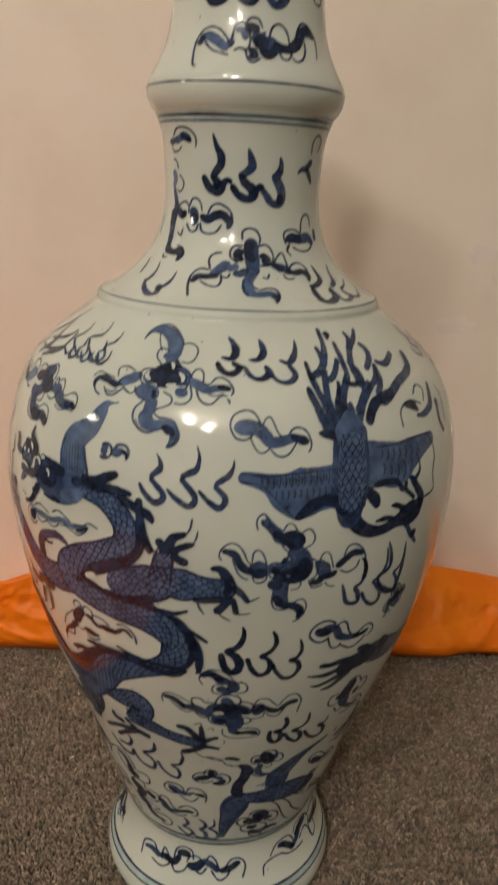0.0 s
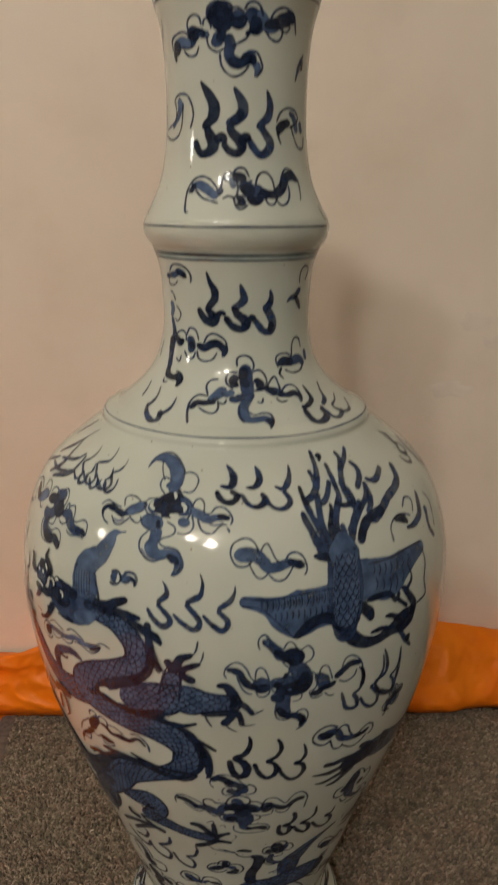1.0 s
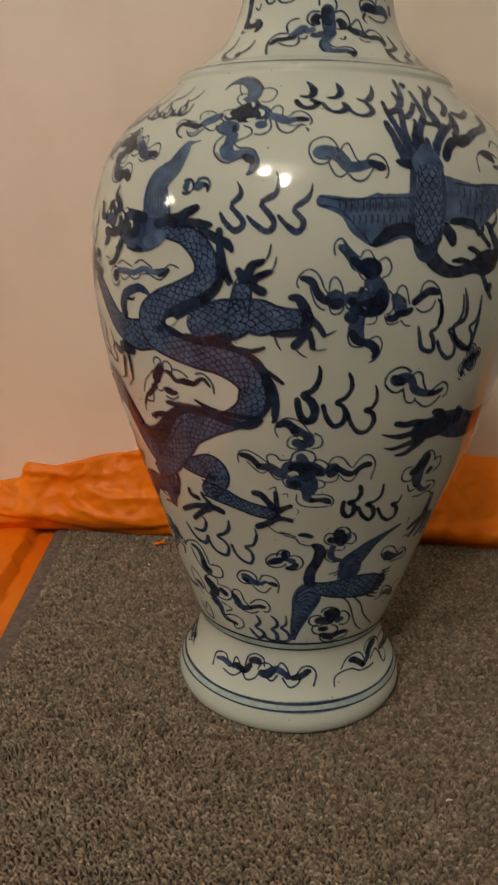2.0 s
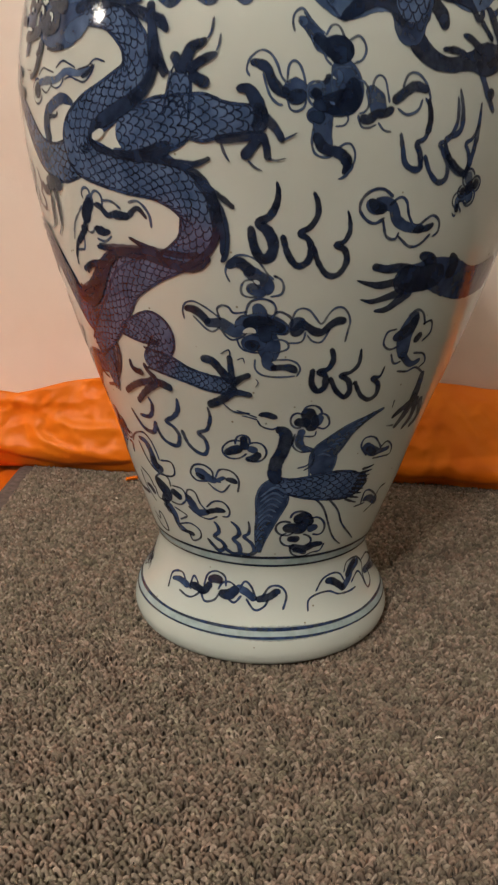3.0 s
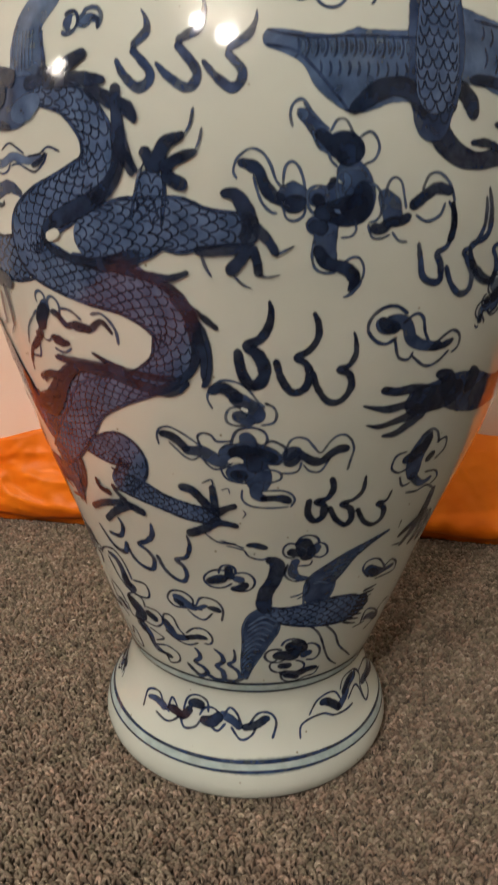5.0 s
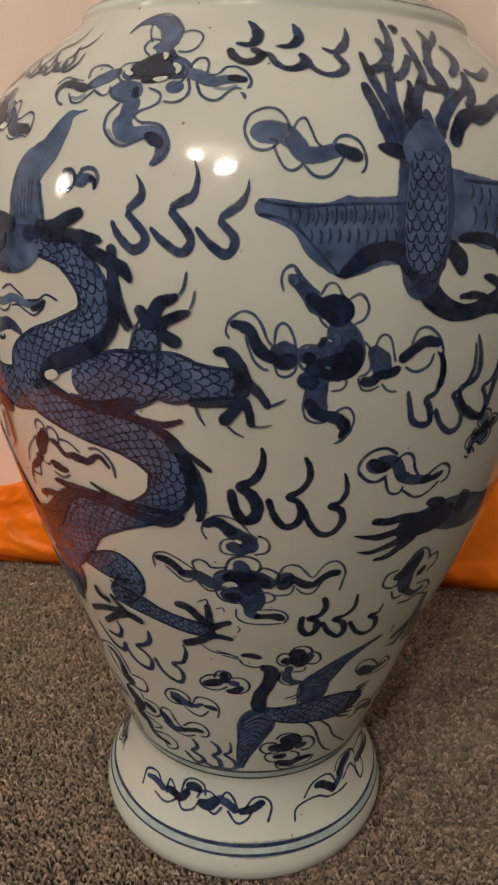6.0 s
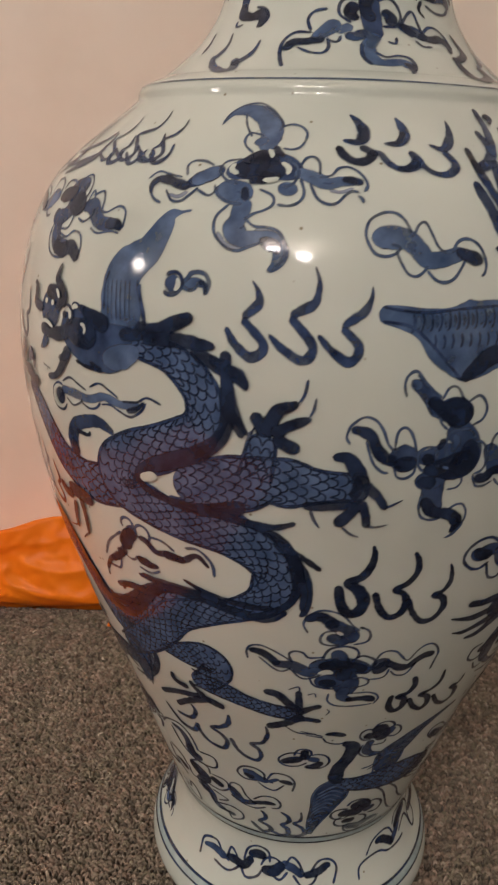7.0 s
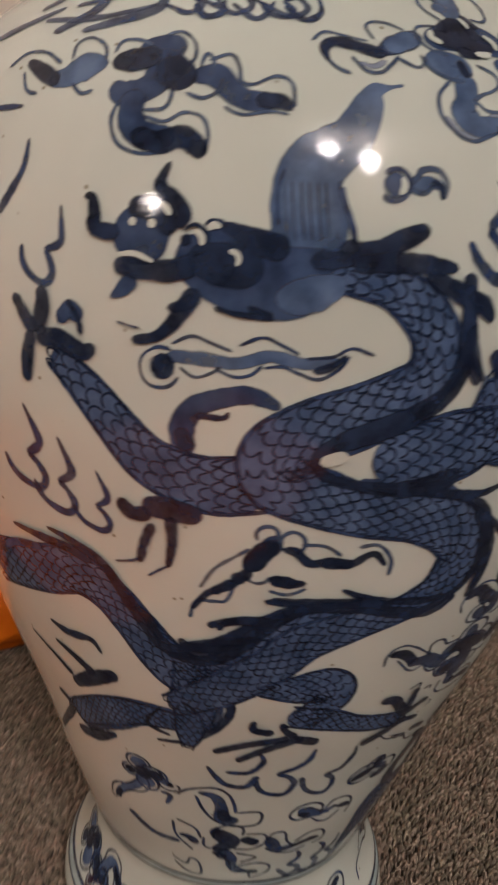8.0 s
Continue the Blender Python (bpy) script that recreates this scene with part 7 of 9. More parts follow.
m.brush('L', [(-73.0, 352.9, 1.2), (-69.8, 353.5, 1.4), (-67.4, 353.9, 0.6)])
m.finish('stroke_motif', 'thin painted cobalt brush stroke')
m = Motif(-46.2, 376.6)
m.flames(1.6, 0.80, 'L', (-46.2, 376.6, -46.2, 386.1), (-37.4, 377.4, -37.5, 386.7))
m.finish('flame_motif', FLAME)
m = Motif(-41.6, 378.3)
m.brush('L', [(-49.2, 379.9, 1.1), (-47.1, 376.5, 1.9), (-45.4, 377.9, 1.4), (-45.3, 381.1, 0.8)])
m.brush('L', [(-44.3, 380.3, 1.1), (-40.9, 376.6, 1.9), (-39.3, 378.6, 1.4), (-38.8, 381.5, 0.8)])
m.brush('L', [(-37.5, 380.4, 1.1), (-34.6, 377.2, 2.2), (-32.7, 379.6, 1.4), (-33.1, 383.5, 0.8)])
m.brush('L', [(-71.7, 375.4, 1.5), (-62.0, 375.7, 2.6), (-54.2, 379.2, 1.1)])
m.brush('L', [(-82.5, 369.1, 1.9), (-75.9, 374.1, 3.0), (-69.5, 379.0, 1.2)])
m.finish('flame_motif', FLAME)
m = Motif(-56.2, 135.8)
m.cloud((-56.2, 135.8), 6.9, 4, 0.2, (-48.3, 135.0, 0.60, 1.6, 1), (-66.5, 110.3, 0.60, 1.6, 1))
m.finish('cloud_motif', CLOUD)
m = Motif(-64.0, 105.8)
m.brush('L', [(-64.0, 105.8, 3.1), (-57.1, 97.7, 3.5), (-48.2, 96.9, 2.6)])
m.finish('stroke_motif', 'thin painted cobalt brush stroke')

# middle of the body
m = Motif(31.6, 274.5)
m.brush('L', [(28.6, 281.2, 1.4), (29.4, 275.3, 2.1), (30.4, 269.6, 2.3), (32.3, 267.6, 2.5), (33.6, 268.5, 2.8), (33.1, 273.7, 2.8), (32.1, 277.4, 2.3), (33.7, 279.5, 1.9), (34.3, 285.3, 2.1), (34.2, 289.9, 1.6), (32.6, 294.2, 0.7)])
m.brush('L', [(34.1, 273.6, 2.1), (35.9, 267.1, 2.1), (38.2, 263.3, 2.4), (40.0, 264.4, 2.6), (40.0, 269.5, 2.9), (38.4, 274.8, 2.6), (37.2, 277.8, 2.1), (38.9, 279.6, 1.9), (40.4, 285.2, 1.9), (40.4, 291.0, 1.5), (39.8, 296.2, 0.5)])
m.brush('L', [(40.0, 272.0, 1.7), (41.8, 268.0, 1.9), (44.3, 266.8, 2.2), (45.3, 269.9, 2.2), (44.8, 275.0, 2.2), (43.6, 278.6, 2.0), (45.1, 281.0, 1.5), (46.2, 286.1, 1.3), (46.1, 291.6, 0.6)])
m.finish('flame_motif', FLAME)
m = Motif(8.4, 241.6)
m.brush('D', [(2.5, 244.5, 2.9), (3.2, 236.1, 3.8), (4.6, 231.3, 4.3), (6.4, 232.1, 4.7), (6.9, 237.4, 4.7), (5.7, 242.4, 4.6), (4.1, 245.4, 3.4), (6.0, 247.9, 3.4), (7.2, 252.5, 2.7), (7.5, 257.4, 1.9), (7.1, 261.6, 0.6)])
m.brush('D', [(8.5, 241.3, 2.5), (9.8, 233.3, 2.8), (11.7, 228.7, 3.2), (13.7, 230.3, 3.4), (14.2, 235.6, 3.0), (13.5, 239.4, 2.5), (11.9, 241.8, 2.5), (13.7, 244.3, 2.5), (14.9, 249.0, 2.5), (14.7, 254.0, 2.1), (13.8, 258.2, 1.5)])
m.brush('D', [(14.5, 237.3, 1.9), (15.8, 230.4, 2.4), (18.0, 225.0, 2.6), (20.3, 225.4, 2.8), (21.6, 230.5, 3.0), (20.9, 235.4, 2.8), (19.1, 237.3, 2.8), (20.6, 239.0, 2.2), (21.4, 243.2, 2.1), (21.0, 248.3, 1.3), (20.4, 251.5, 0.4)])
m.finish('flame_motif', FLAME)
m = Motif(26.2, 178.5)
m.brush('D', [(17.7, 182.6, 2.3), (17.9, 175.1, 3.0), (19.7, 170.9, 3.3), (21.5, 173.0, 3.5), (21.2, 178.4, 3.3), (19.4, 180.6, 2.8), (21.6, 182.1, 2.6), (22.5, 186.7, 2.8), (21.5, 192.6, 2.1)])
m.brush('D', [(22.4, 178.2, 2.1), (24.8, 171.0, 2.6), (27.7, 167.3, 2.9), (28.8, 170.6, 3.1), (27.7, 175.7, 2.9), (25.3, 178.6, 2.4), (27.7, 180.0, 2.1), (29.5, 184.0, 2.1), (29.2, 191.8, 0.7)])
m.brush('D', [(29.4, 175.6, 2.2), (32.4, 168.0, 2.4), (35.6, 164.8, 2.5), (37.7, 167.3, 2.7), (37.2, 172.7, 2.9), (34.8, 176.3, 2.4), (37.0, 176.9, 1.5), (37.6, 182.3, 0.5)])
m.finish('flame_motif', FLAME)
m = Motif(32.4, 250.7)
m.brush('B', [(23.9, 255.0, 3.4), (25.8, 252.9, 6.5), (27.6, 254.2, 5.6), (29.5, 252.7, 4.4), (30.9, 247.6, 4.4), (33.8, 244.9, 4.0), (37.6, 244.4, 3.2)])
m.brush('D', [(24.3, 255.7, 2.1), (26.0, 252.9, 4.7), (28.4, 251.5, 3.5)])
m.brush('D', [(34.8, 243.5, 2.2), (38.2, 244.9, 3.2), (39.9, 246.9, 1.8)])
m.brush('L', [(29.3, 256.7, 1.2), (27.1, 259.6, 1.2), (24.9, 259.3, 1.2), (23.1, 256.0, 1.2), (22.8, 251.4, 1.2), (24.5, 247.4, 1.2), (26.4, 246.4, 1.2), (28.2, 248.9, 1.2)])
m.brush('L', [(27.7, 248.1, 1.1), (29.1, 241.3, 1.1), (31.1, 240.2, 1.1), (31.8, 243.3, 1.1)])
m.brush('L', [(28.5, 253.3, 1.1), (30.6, 256.8, 1.1), (32.2, 255.2, 1.1), (33.3, 249.7, 1.1), (35.3, 245.5, 1.1), (37.8, 248.7, 1.1)])
m.brush('L', [(31.6, 241.5, 1.1), (34.8, 237.2, 1.1), (37.3, 238.0, 1.1), (39.6, 242.8, 1.1)])
m.brush('L', [(37.2, 248.0, 1.1), (39.1, 250.0, 1.1), (41.0, 247.7, 1.1), (41.3, 243.4, 1.1), (39.9, 241.0, 1.1)])
m.finish('scroll_motif', SCROLL)
m = Motif(40.3, 224.3)
m.brush('B', [(73.8, 224.7, 16.6), (58.6, 219.8, 15.4), (49.3, 223.0, 17.1), (43.4, 225.2, 14.2), (38.4, 223.3, 13.0), (33.1, 221.8, 11.4)])
m.brush('D', [(38.0, 233.9, 2.3), (41.4, 231.1, 6.1), (43.2, 222.7, 8.1)])
m.brush('D', [(47.2, 234.1, 1.9), (49.4, 229.4, 5.8), (48.6, 222.7, 7.3)])
m.brush('D', [(27.2, 228.9, 2.7), (30.5, 227.6, 3.4), (34.5, 227.9, 4.5), (39.5, 224.7, 7.0)])
m.brush('D', [(24.4, 222.8, 0.2), (27.0, 221.4, 1.6), (30.1, 220.6, 3.2), (34.1, 222.0, 4.1), (39.0, 222.8, 6.0)])
m.brush('D', [(25.9, 214.5, 0.2), (28.8, 213.4, 2.0), (32.2, 215.1, 3.2), (36.7, 218.2, 5.1)])
m.brush('D', [(29.8, 209.1, 0.9), (33.0, 209.8, 3.0), (35.5, 213.4, 4.2), (38.7, 218.4, 5.1)])
m.brush('D', [(33.9, 223.6, 9.1), (40.7, 223.1, 11.7), (47.0, 225.8, 9.6)])
m.finish('claw_motif', 'painted cobalt claw with long nails')
m = Motif(42.5, 199.7)
m.brush('B', [(42.7, 208.2, 3.4), (41.6, 202.4, 8.2), (41.1, 194.8, 8.7), (42.9, 184.8, 5.4)])
m.brush('D', [(42.9, 206.8, 2.9), (42.2, 201.0, 6.3), (40.0, 197.6, 6.2), (37.2, 195.5, 3.3)])
m.brush('D', [(46.5, 197.5, 4.4), (44.6, 192.6, 3.9)])
m.brush('B', [(41.6, 187.9, 3.9), (46.4, 181.5, 3.5), (50.2, 183.1, 2.5)])
m.brush('L', [(39.9, 205.9, 1.0), (42.1, 208.8, 1.0), (44.6, 206.9, 1.1), (46.7, 200.8, 1.1)])
m.brush('L', [(45.6, 201.4, 1.1), (48.5, 202.8, 1.1), (49.8, 197.1, 1.1), (47.5, 192.5, 1.1)])
m.brush('L', [(38.0, 200.2, 1.0), (35.3, 198.7, 1.0), (35.1, 193.2, 1.0), (37.3, 190.3, 1.1), (40.1, 191.6, 1.1)])
m.brush('L', [(38.2, 188.3, 1.1), (40.2, 182.9, 1.1), (42.7, 183.7, 1.1)])
m.brush('L', [(42.1, 178.6, 1.1), (46.1, 177.7, 1.1), (49.4, 179.1, 1.1), (54.2, 175.0, 1.1)])
m.brush('L', [(45.9, 187.3, 1.1), (50.4, 186.0, 1.1), (52.5, 181.6, 1.1), (50.6, 178.7, 1.1)])
m.finish('cloud_motif', CLOUD)
m = Motif(15.9, 295.0)
m.brush('B', [(9.9, 318.4, 3.1), (11.3, 315.9, 3.9), (12.5, 312.9, 4.3), (13.9, 309.7, 5.5), (15.6, 309.0, 8.3), (16.8, 308.1, 9.1), (19.0, 306.8, 7.2)])
m.brush('D', [(12.2, 313.1, 2.8), (14.1, 309.9, 4.3), (15.7, 309.0, 8.3), (17.0, 308.1, 9.5), (19.1, 307.9, 6.4)])
m.brush('W', [(9.6, 318.8, 3.2), (11.1, 316.0, 3.2)])
m.brush('R', [(12.0, 316.2, 0.8), (10.8, 320.6, 0.8), (9.9, 321.4, 0.8), (9.0, 319.6, 0.8), (8.8, 316.7, 0.8), (9.2, 313.2, 0.8)])
m.brush('R', [(10.3, 320.6, 0.7), (11.6, 318.1, 0.7), (12.9, 315.3, 0.7), (14.2, 313.1, 0.7)])
m.brush('R', [(11.7, 313.5, 0.7), (12.4, 309.2, 0.7), (13.4, 307.4, 0.7), (14.6, 309.0, 0.7)])
m.brush('R', [(14.1, 312.4, 0.7), (15.0, 316.1, 0.7), (16.1, 316.4, 0.7), (16.9, 314.1, 0.7), (17.4, 311.3, 0.7)])
m.brush('R', [(18.0, 311.5, 0.8), (19.5, 313.3, 0.8), (20.5, 311.8, 0.8), (21.0, 308.7, 0.8), (20.4, 305.4, 0.8), (18.9, 303.8, 0.8)])
m.brush('R', [(14.1, 308.9, 0.7), (14.3, 305.3, 0.7), (15.5, 302.5, 0.7)])
m.brush('B', [(15.2, 301.4, 4.8), (17.5, 301.1, 8.4), (18.3, 296.7, 11.3), (18.5, 291.5, 10.6), (17.1, 286.3, 6.6)])
m.brush('D', [(19.1, 299.5, 2.8), (19.1, 292.5, 7.8), (17.8, 287.1, 6.2)])
m.brush('D', [(15.1, 300.2, 2.4), (14.4, 296.0, 2.2)])
m.brush('B', [(13.9, 294.8, 8.4), (18.3, 291.7, 10.6)])
m.over(1)
m.brush('V', [(16.3, 301.6, 1.1), (16.9, 298.8, 2.6), (16.3, 295.3, 1.9)])
m.brush('V', [(15.2, 290.5, 0.7), (16.4, 289.4, 1.1)])
m.over(0)
m.brush('D', [(12.5, 289.4, 2.9), (15.2, 289.7, 6.5), (17.5, 290.2, 9.4), (19.9, 293.8, 5.3)])
m.brush('B', [(11.4, 293.5, 3.6), (13.9, 293.9, 6.4), (16.9, 296.0, 7.7)])
m.brush('R', [(16.0, 292.3, 0.8), (15.4, 298.0, 0.8), (15.9, 301.7, 0.8), (17.5, 302.7, 0.8), (19.0, 302.1, 0.8), (19.9, 298.9, 0.8)])
m.brush('B', [(7.4, 294.3, 6.0), (9.6, 293.7, 9.2), (11.9, 294.2, 6.0)])
m.brush('D', [(8.2, 292.4, 3.2), (9.9, 291.6, 5.6), (11.5, 293.2, 3.2)])
m.brush('R', [(8.2, 296.3, 0.7), (8.4, 302.0, 0.7), (9.2, 303.9, 0.7), (10.1, 302.8, 0.7), (10.8, 299.7, 0.7), (11.3, 295.5, 0.7)])
m.brush('R', [(8.3, 291.3, 0.7), (8.9, 287.4, 0.7), (10.1, 286.6, 0.7), (11.2, 288.3, 0.7), (11.5, 291.3, 0.7)])
m.brush('D', [(2.0, 303.3, 2.0), (3.8, 302.5, 3.4), (5.0, 300.7, 3.6), (5.8, 296.8, 4.0), (7.1, 293.6, 4.0), (8.8, 292.5, 3.6)])
m.brush('R', [(1.6, 301.8, 0.7), (2.2, 304.7, 0.7), (3.8, 307.2, 0.7), (5.4, 306.1, 0.7), (6.5, 302.7, 0.7), (7.3, 298.4, 0.7), (8.6, 295.3, 0.7)])
m.brush('R', [(1.8, 303.3, 0.6), (1.6, 300.4, 0.6), (2.2, 298.0, 0.6)])
m.brush('R', [(4.2, 300.0, 0.7), (4.8, 295.5, 0.7), (5.6, 291.5, 0.7), (6.8, 289.0, 0.7), (7.8, 288.6, 0.7)])
m.brush('D', [(12.0, 293.2, 2.8), (13.0, 293.1, 3.8), (14.0, 291.3, 2.9)])
m.brush('R', [(14.5, 292.4, 0.9), (14.1, 296.3, 0.9), (12.8, 297.2, 0.9), (11.7, 295.6, 0.9), (11.6, 292.4, 0.9), (12.3, 289.5, 0.9), (13.4, 289.0, 0.9), (14.6, 290.9, 0.9)])
m.brush('B', [(11.5, 285.8, 4.1), (13.7, 285.6, 6.9), (16.2, 288.0, 7.4)])
m.brush('D', [(11.9, 285.4, 3.3), (14.9, 284.5, 5.3)])
m.brush('B', [(14.8, 287.3, 7.3), (14.5, 279.4, 7.4), (15.5, 272.0, 5.9)])
m.brush('D', [(13.1, 279.3, 3.3), (15.1, 273.8, 4.2), (17.1, 272.9, 4.0), (18.7, 271.0, 4.7), (19.3, 268.1, 3.9), (18.6, 264.4, 0.8)])
m.brush('R', [(13.0, 281.2, 0.8), (12.8, 276.2, 0.8), (13.4, 272.2, 0.8), (14.8, 270.7, 0.8), (16.5, 271.0, 0.8)])
m.brush('R', [(16.9, 272.7, 0.7), (18.3, 275.5, 0.7), (19.6, 275.8, 0.7), (20.5, 272.9, 0.7), (20.5, 269.2, 0.7), (19.6, 266.1, 0.7)])
m.brush('R', [(20.6, 268.2, 0.9), (19.0, 263.9, 1.1), (17.8, 262.7, 0.5)])
m.brush('R', [(17.1, 289.5, 0.6), (18.7, 285.4, 0.6), (18.2, 282.5, 0.6), (16.5, 281.8, 0.6)])
m.brush('B', [(21.7, 296.6, 3.3), (23.5, 291.6, 7.1), (24.3, 285.8, 5.5)])
m.brush('D', [(20.5, 285.7, 2.9), (22.2, 284.8, 3.8), (23.7, 287.0, 3.4), (25.2, 287.4, 3.4), (26.9, 289.6, 3.2)])
m.brush('R', [(19.5, 298.5, 0.7), (21.0, 297.8, 0.7), (21.9, 295.0, 0.7), (22.3, 291.5, 0.7), (21.7, 287.8, 0.7), (20.3, 286.6, 0.7)])
m.brush('R', [(22.4, 293.7, 0.7), (22.8, 298.9, 0.7), (23.7, 300.5, 0.7), (24.7, 299.1, 0.7), (25.3, 295.3, 0.7), (25.9, 290.8, 0.8)])
m.brush('R', [(20.3, 286.6, 0.7), (21.1, 282.4, 0.8), (22.5, 281.9, 0.8), (24.0, 283.4, 0.8)])
m.brush('R', [(24.0, 284.3, 0.7), (25.3, 281.4, 0.7), (26.9, 280.9, 0.7)])
m.brush('D', [(26.3, 291.3, 4.0), (29.0, 296.0, 3.7), (30.5, 297.8, 4.0), (33.3, 296.6, 2.8)])
m.brush('D', [(33.4, 294.3, 1.5), (34.3, 286.6, 2.8), (34.0, 280.6, 3.2)])
m.brush('R', [(28.0, 296.7, 0.9), (28.9, 301.5, 0.9), (30.6, 302.3, 0.9), (32.6, 299.0, 0.9), (33.9, 293.2, 0.9)])
m.brush('R', [(27.3, 289.6, 0.9), (29.4, 287.5, 0.9), (31.5, 289.5, 0.9), (32.2, 293.8, 0.9)])
m.finish('cloud_motif', CLOUD)
m = Motif(4.8, 202.7)
m.brush('B', [(1.3, 226.6, 5.5), (4.1, 223.3, 6.0), (5.7, 220.1, 6.5), (6.1, 215.4, 4.7)])
m.brush('D', [(-2.4, 226.8, 3.0), (-0.5, 229.2, 4.6), (1.0, 228.5, 5.1), (3.3, 224.2, 4.6)])
m.brush('B', [(1.8, 220.1, 4.4), (3.6, 217.4, 5.1), (5.8, 215.6, 3.2)])
m.over(1)
m.brush('G', [(3.2, 222.1, 0.7), (4.5, 220.6, 1.1)])
m.over(0)
m.brush('R', [(-1.6, 220.4, 0.7), (-2.5, 224.7, 0.7), (-2.0, 228.2, 0.7), (-0.5, 231.6, 0.7), (1.0, 232.3, 0.7), (3.1, 231.2, 0.7), (4.6, 228.7, 0.7), (6.0, 224.9, 0.7), (7.4, 222.1, 0.7)])
m.brush('R', [(7.0, 224.4, 0.8), (8.8, 222.5, 0.8), (9.4, 219.1, 0.8), (8.8, 216.2, 0.8), (6.5, 215.0, 0.8)])
m.brush('R', [(3.3, 222.2, 0.8), (1.4, 221.5, 0.8), (0.6, 218.5, 0.8), (0.9, 215.6, 0.8), (2.3, 214.6, 0.8), (4.7, 214.8, 0.8)])
m.spot(7.6, 223.9, 0.9, 'D')
m.brush('L', [(1.3, 205.7, 1.0), (2.2, 211.6, 1.0), (3.6, 213.6, 1.0), (5.2, 214.1, 1.0), (7.1, 212.9, 1.0), (8.0, 210.2, 1.0), (7.8, 206.9, 1.0)])
m.brush('B', [(3.3, 211.8, 3.7), (4.3, 209.0, 5.7), (5.4, 203.9, 6.2)])
m.brush('B', [(-1.1, 201.7, 6.2), (3.6, 203.1, 9.1), (7.1, 202.8, 8.6), (11.0, 199.9, 5.8)])
m.brush('B', [(4.3, 206.8, 9.1), (5.8, 197.2, 10.2), (6.7, 191.8, 10.3), (7.3, 184.9, 6.9)])
m.brush('D', [(0.7, 202.3, 4.0), (4.2, 203.8, 6.2), (7.1, 202.6, 5.2), (10.4, 200.3, 4.8)])
m.brush('D', [(5.6, 203.0, 5.7), (6.1, 194.2, 5.8)])
m.over(1)
m.brush('G', [(0.8, 198.9, 0.7), (2.5, 200.1, 1.8), (3.8, 199.0, 0.9)])
m.over(0)
m.brush('B', [(0.2, 193.8, 6.3), (3.4, 193.8, 8.3), (6.3, 194.3, 4.8)])
m.brush('D', [(1.0, 193.2, 4.3), (4.8, 192.7, 5.3)])
m.brush('L', [(-0.8, 196.2, 0.8), (0.2, 191.7, 0.8), (1.8, 189.9, 0.8), (4.7, 189.3, 0.8)])
m.brush('B', [(-8.2, 202.2, 3.8), (-5.5, 202.3, 4.3), (-3.8, 202.5, 4.8), (-2.2, 200.0, 5.8), (-0.8, 198.5, 5.3), (1.4, 201.6, 3.8)])
m.brush('D', [(-12.6, 208.2, 2.8), (-10.3, 208.0, 3.8), (-8.6, 205.9, 4.1), (-6.7, 201.8, 3.1)])
m.brush('R', [(-12.7, 202.8, 0.8), (-12.8, 207.6, 0.8), (-11.9, 210.6, 0.8), (-10.0, 211.5, 0.8), (-7.8, 209.6, 0.8), (-6.1, 207.4, 0.7), (-4.4, 204.9, 0.8)])
m.brush('R', [(-10.7, 205.4, 0.8), (-9.1, 202.2, 0.8), (-7.7, 199.5, 0.8), (-6.1, 198.3, 0.8), (-4.3, 200.6, 0.8)])
m.brush('L', [(-4.1, 203.7, 0.8), (-4.8, 208.5, 0.8), (-3.7, 210.5, 0.8), (-2.2, 209.8, 0.8), (-1.3, 207.5, 0.8), (0.2, 207.5, 0.8), (1.9, 208.2, 0.8)])
m.brush('L', [(-4.6, 200.6, 0.8), (-2.9, 196.3, 0.8), (-1.4, 195.0, 0.8), (0.7, 196.7, 0.8), (2.1, 199.8, 0.8)])
m.brush('R', [(-0.7, 203.9, 0.7), (0.8, 206.3, 0.7), (2.8, 206.3, 0.7)])
m.brush('L', [(6.8, 204.9, 1.0), (8.1, 208.1, 1.0), (9.4, 208.4, 1.0), (11.3, 206.1, 1.0), (11.6, 203.0, 1.0), (10.6, 198.9, 1.0), (8.9, 198.8, 1.0), (6.5, 200.4, 1.0)])
m.brush('R', [(7.3, 195.8, 0.8), (9.5, 195.9, 0.8), (11.0, 194.5, 0.8), (11.2, 192.0, 0.8), (9.7, 190.4, 0.8), (7.7, 189.7, 0.8)])
m.brush('B', [(11.5, 200.1, 4.8), (12.7, 203.8, 5.2), (14.8, 203.8, 4.3)])
m.brush('D', [(11.3, 198.6, 4.0), (13.1, 200.4, 5.3), (13.9, 203.1, 4.3), (15.2, 202.1, 3.3), (17.0, 200.0, 4.3), (18.8, 199.9, 3.3), (20.4, 203.1, 3.3), (22.0, 205.0, 3.8), (24.1, 204.6, 2.8)])
m.brush('R', [(11.6, 205.5, 0.8), (12.3, 209.0, 0.8), (13.6, 210.4, 0.8), (15.3, 209.5, 0.8), (16.6, 206.7, 0.8), (17.9, 203.8, 0.8), (18.7, 204.3, 0.8), (19.6, 207.9, 0.8), (20.9, 210.7, 0.8), (22.5, 210.9, 0.8), (23.9, 208.5, 0.8), (24.8, 204.6, 0.8), (24.7, 200.5, 0.8), (24.5, 194.6, 0.8)])
m.brush('R', [(10.9, 194.5, 0.8), (13.2, 194.6, 0.8), (14.5, 196.0, 0.8), (14.9, 200.2, 0.8)])
m.brush('R', [(15.1, 198.8, 0.8), (16.7, 195.5, 0.8), (18.6, 195.0, 0.8), (19.6, 197.5, 0.8), (20.3, 201.5, 0.8)])
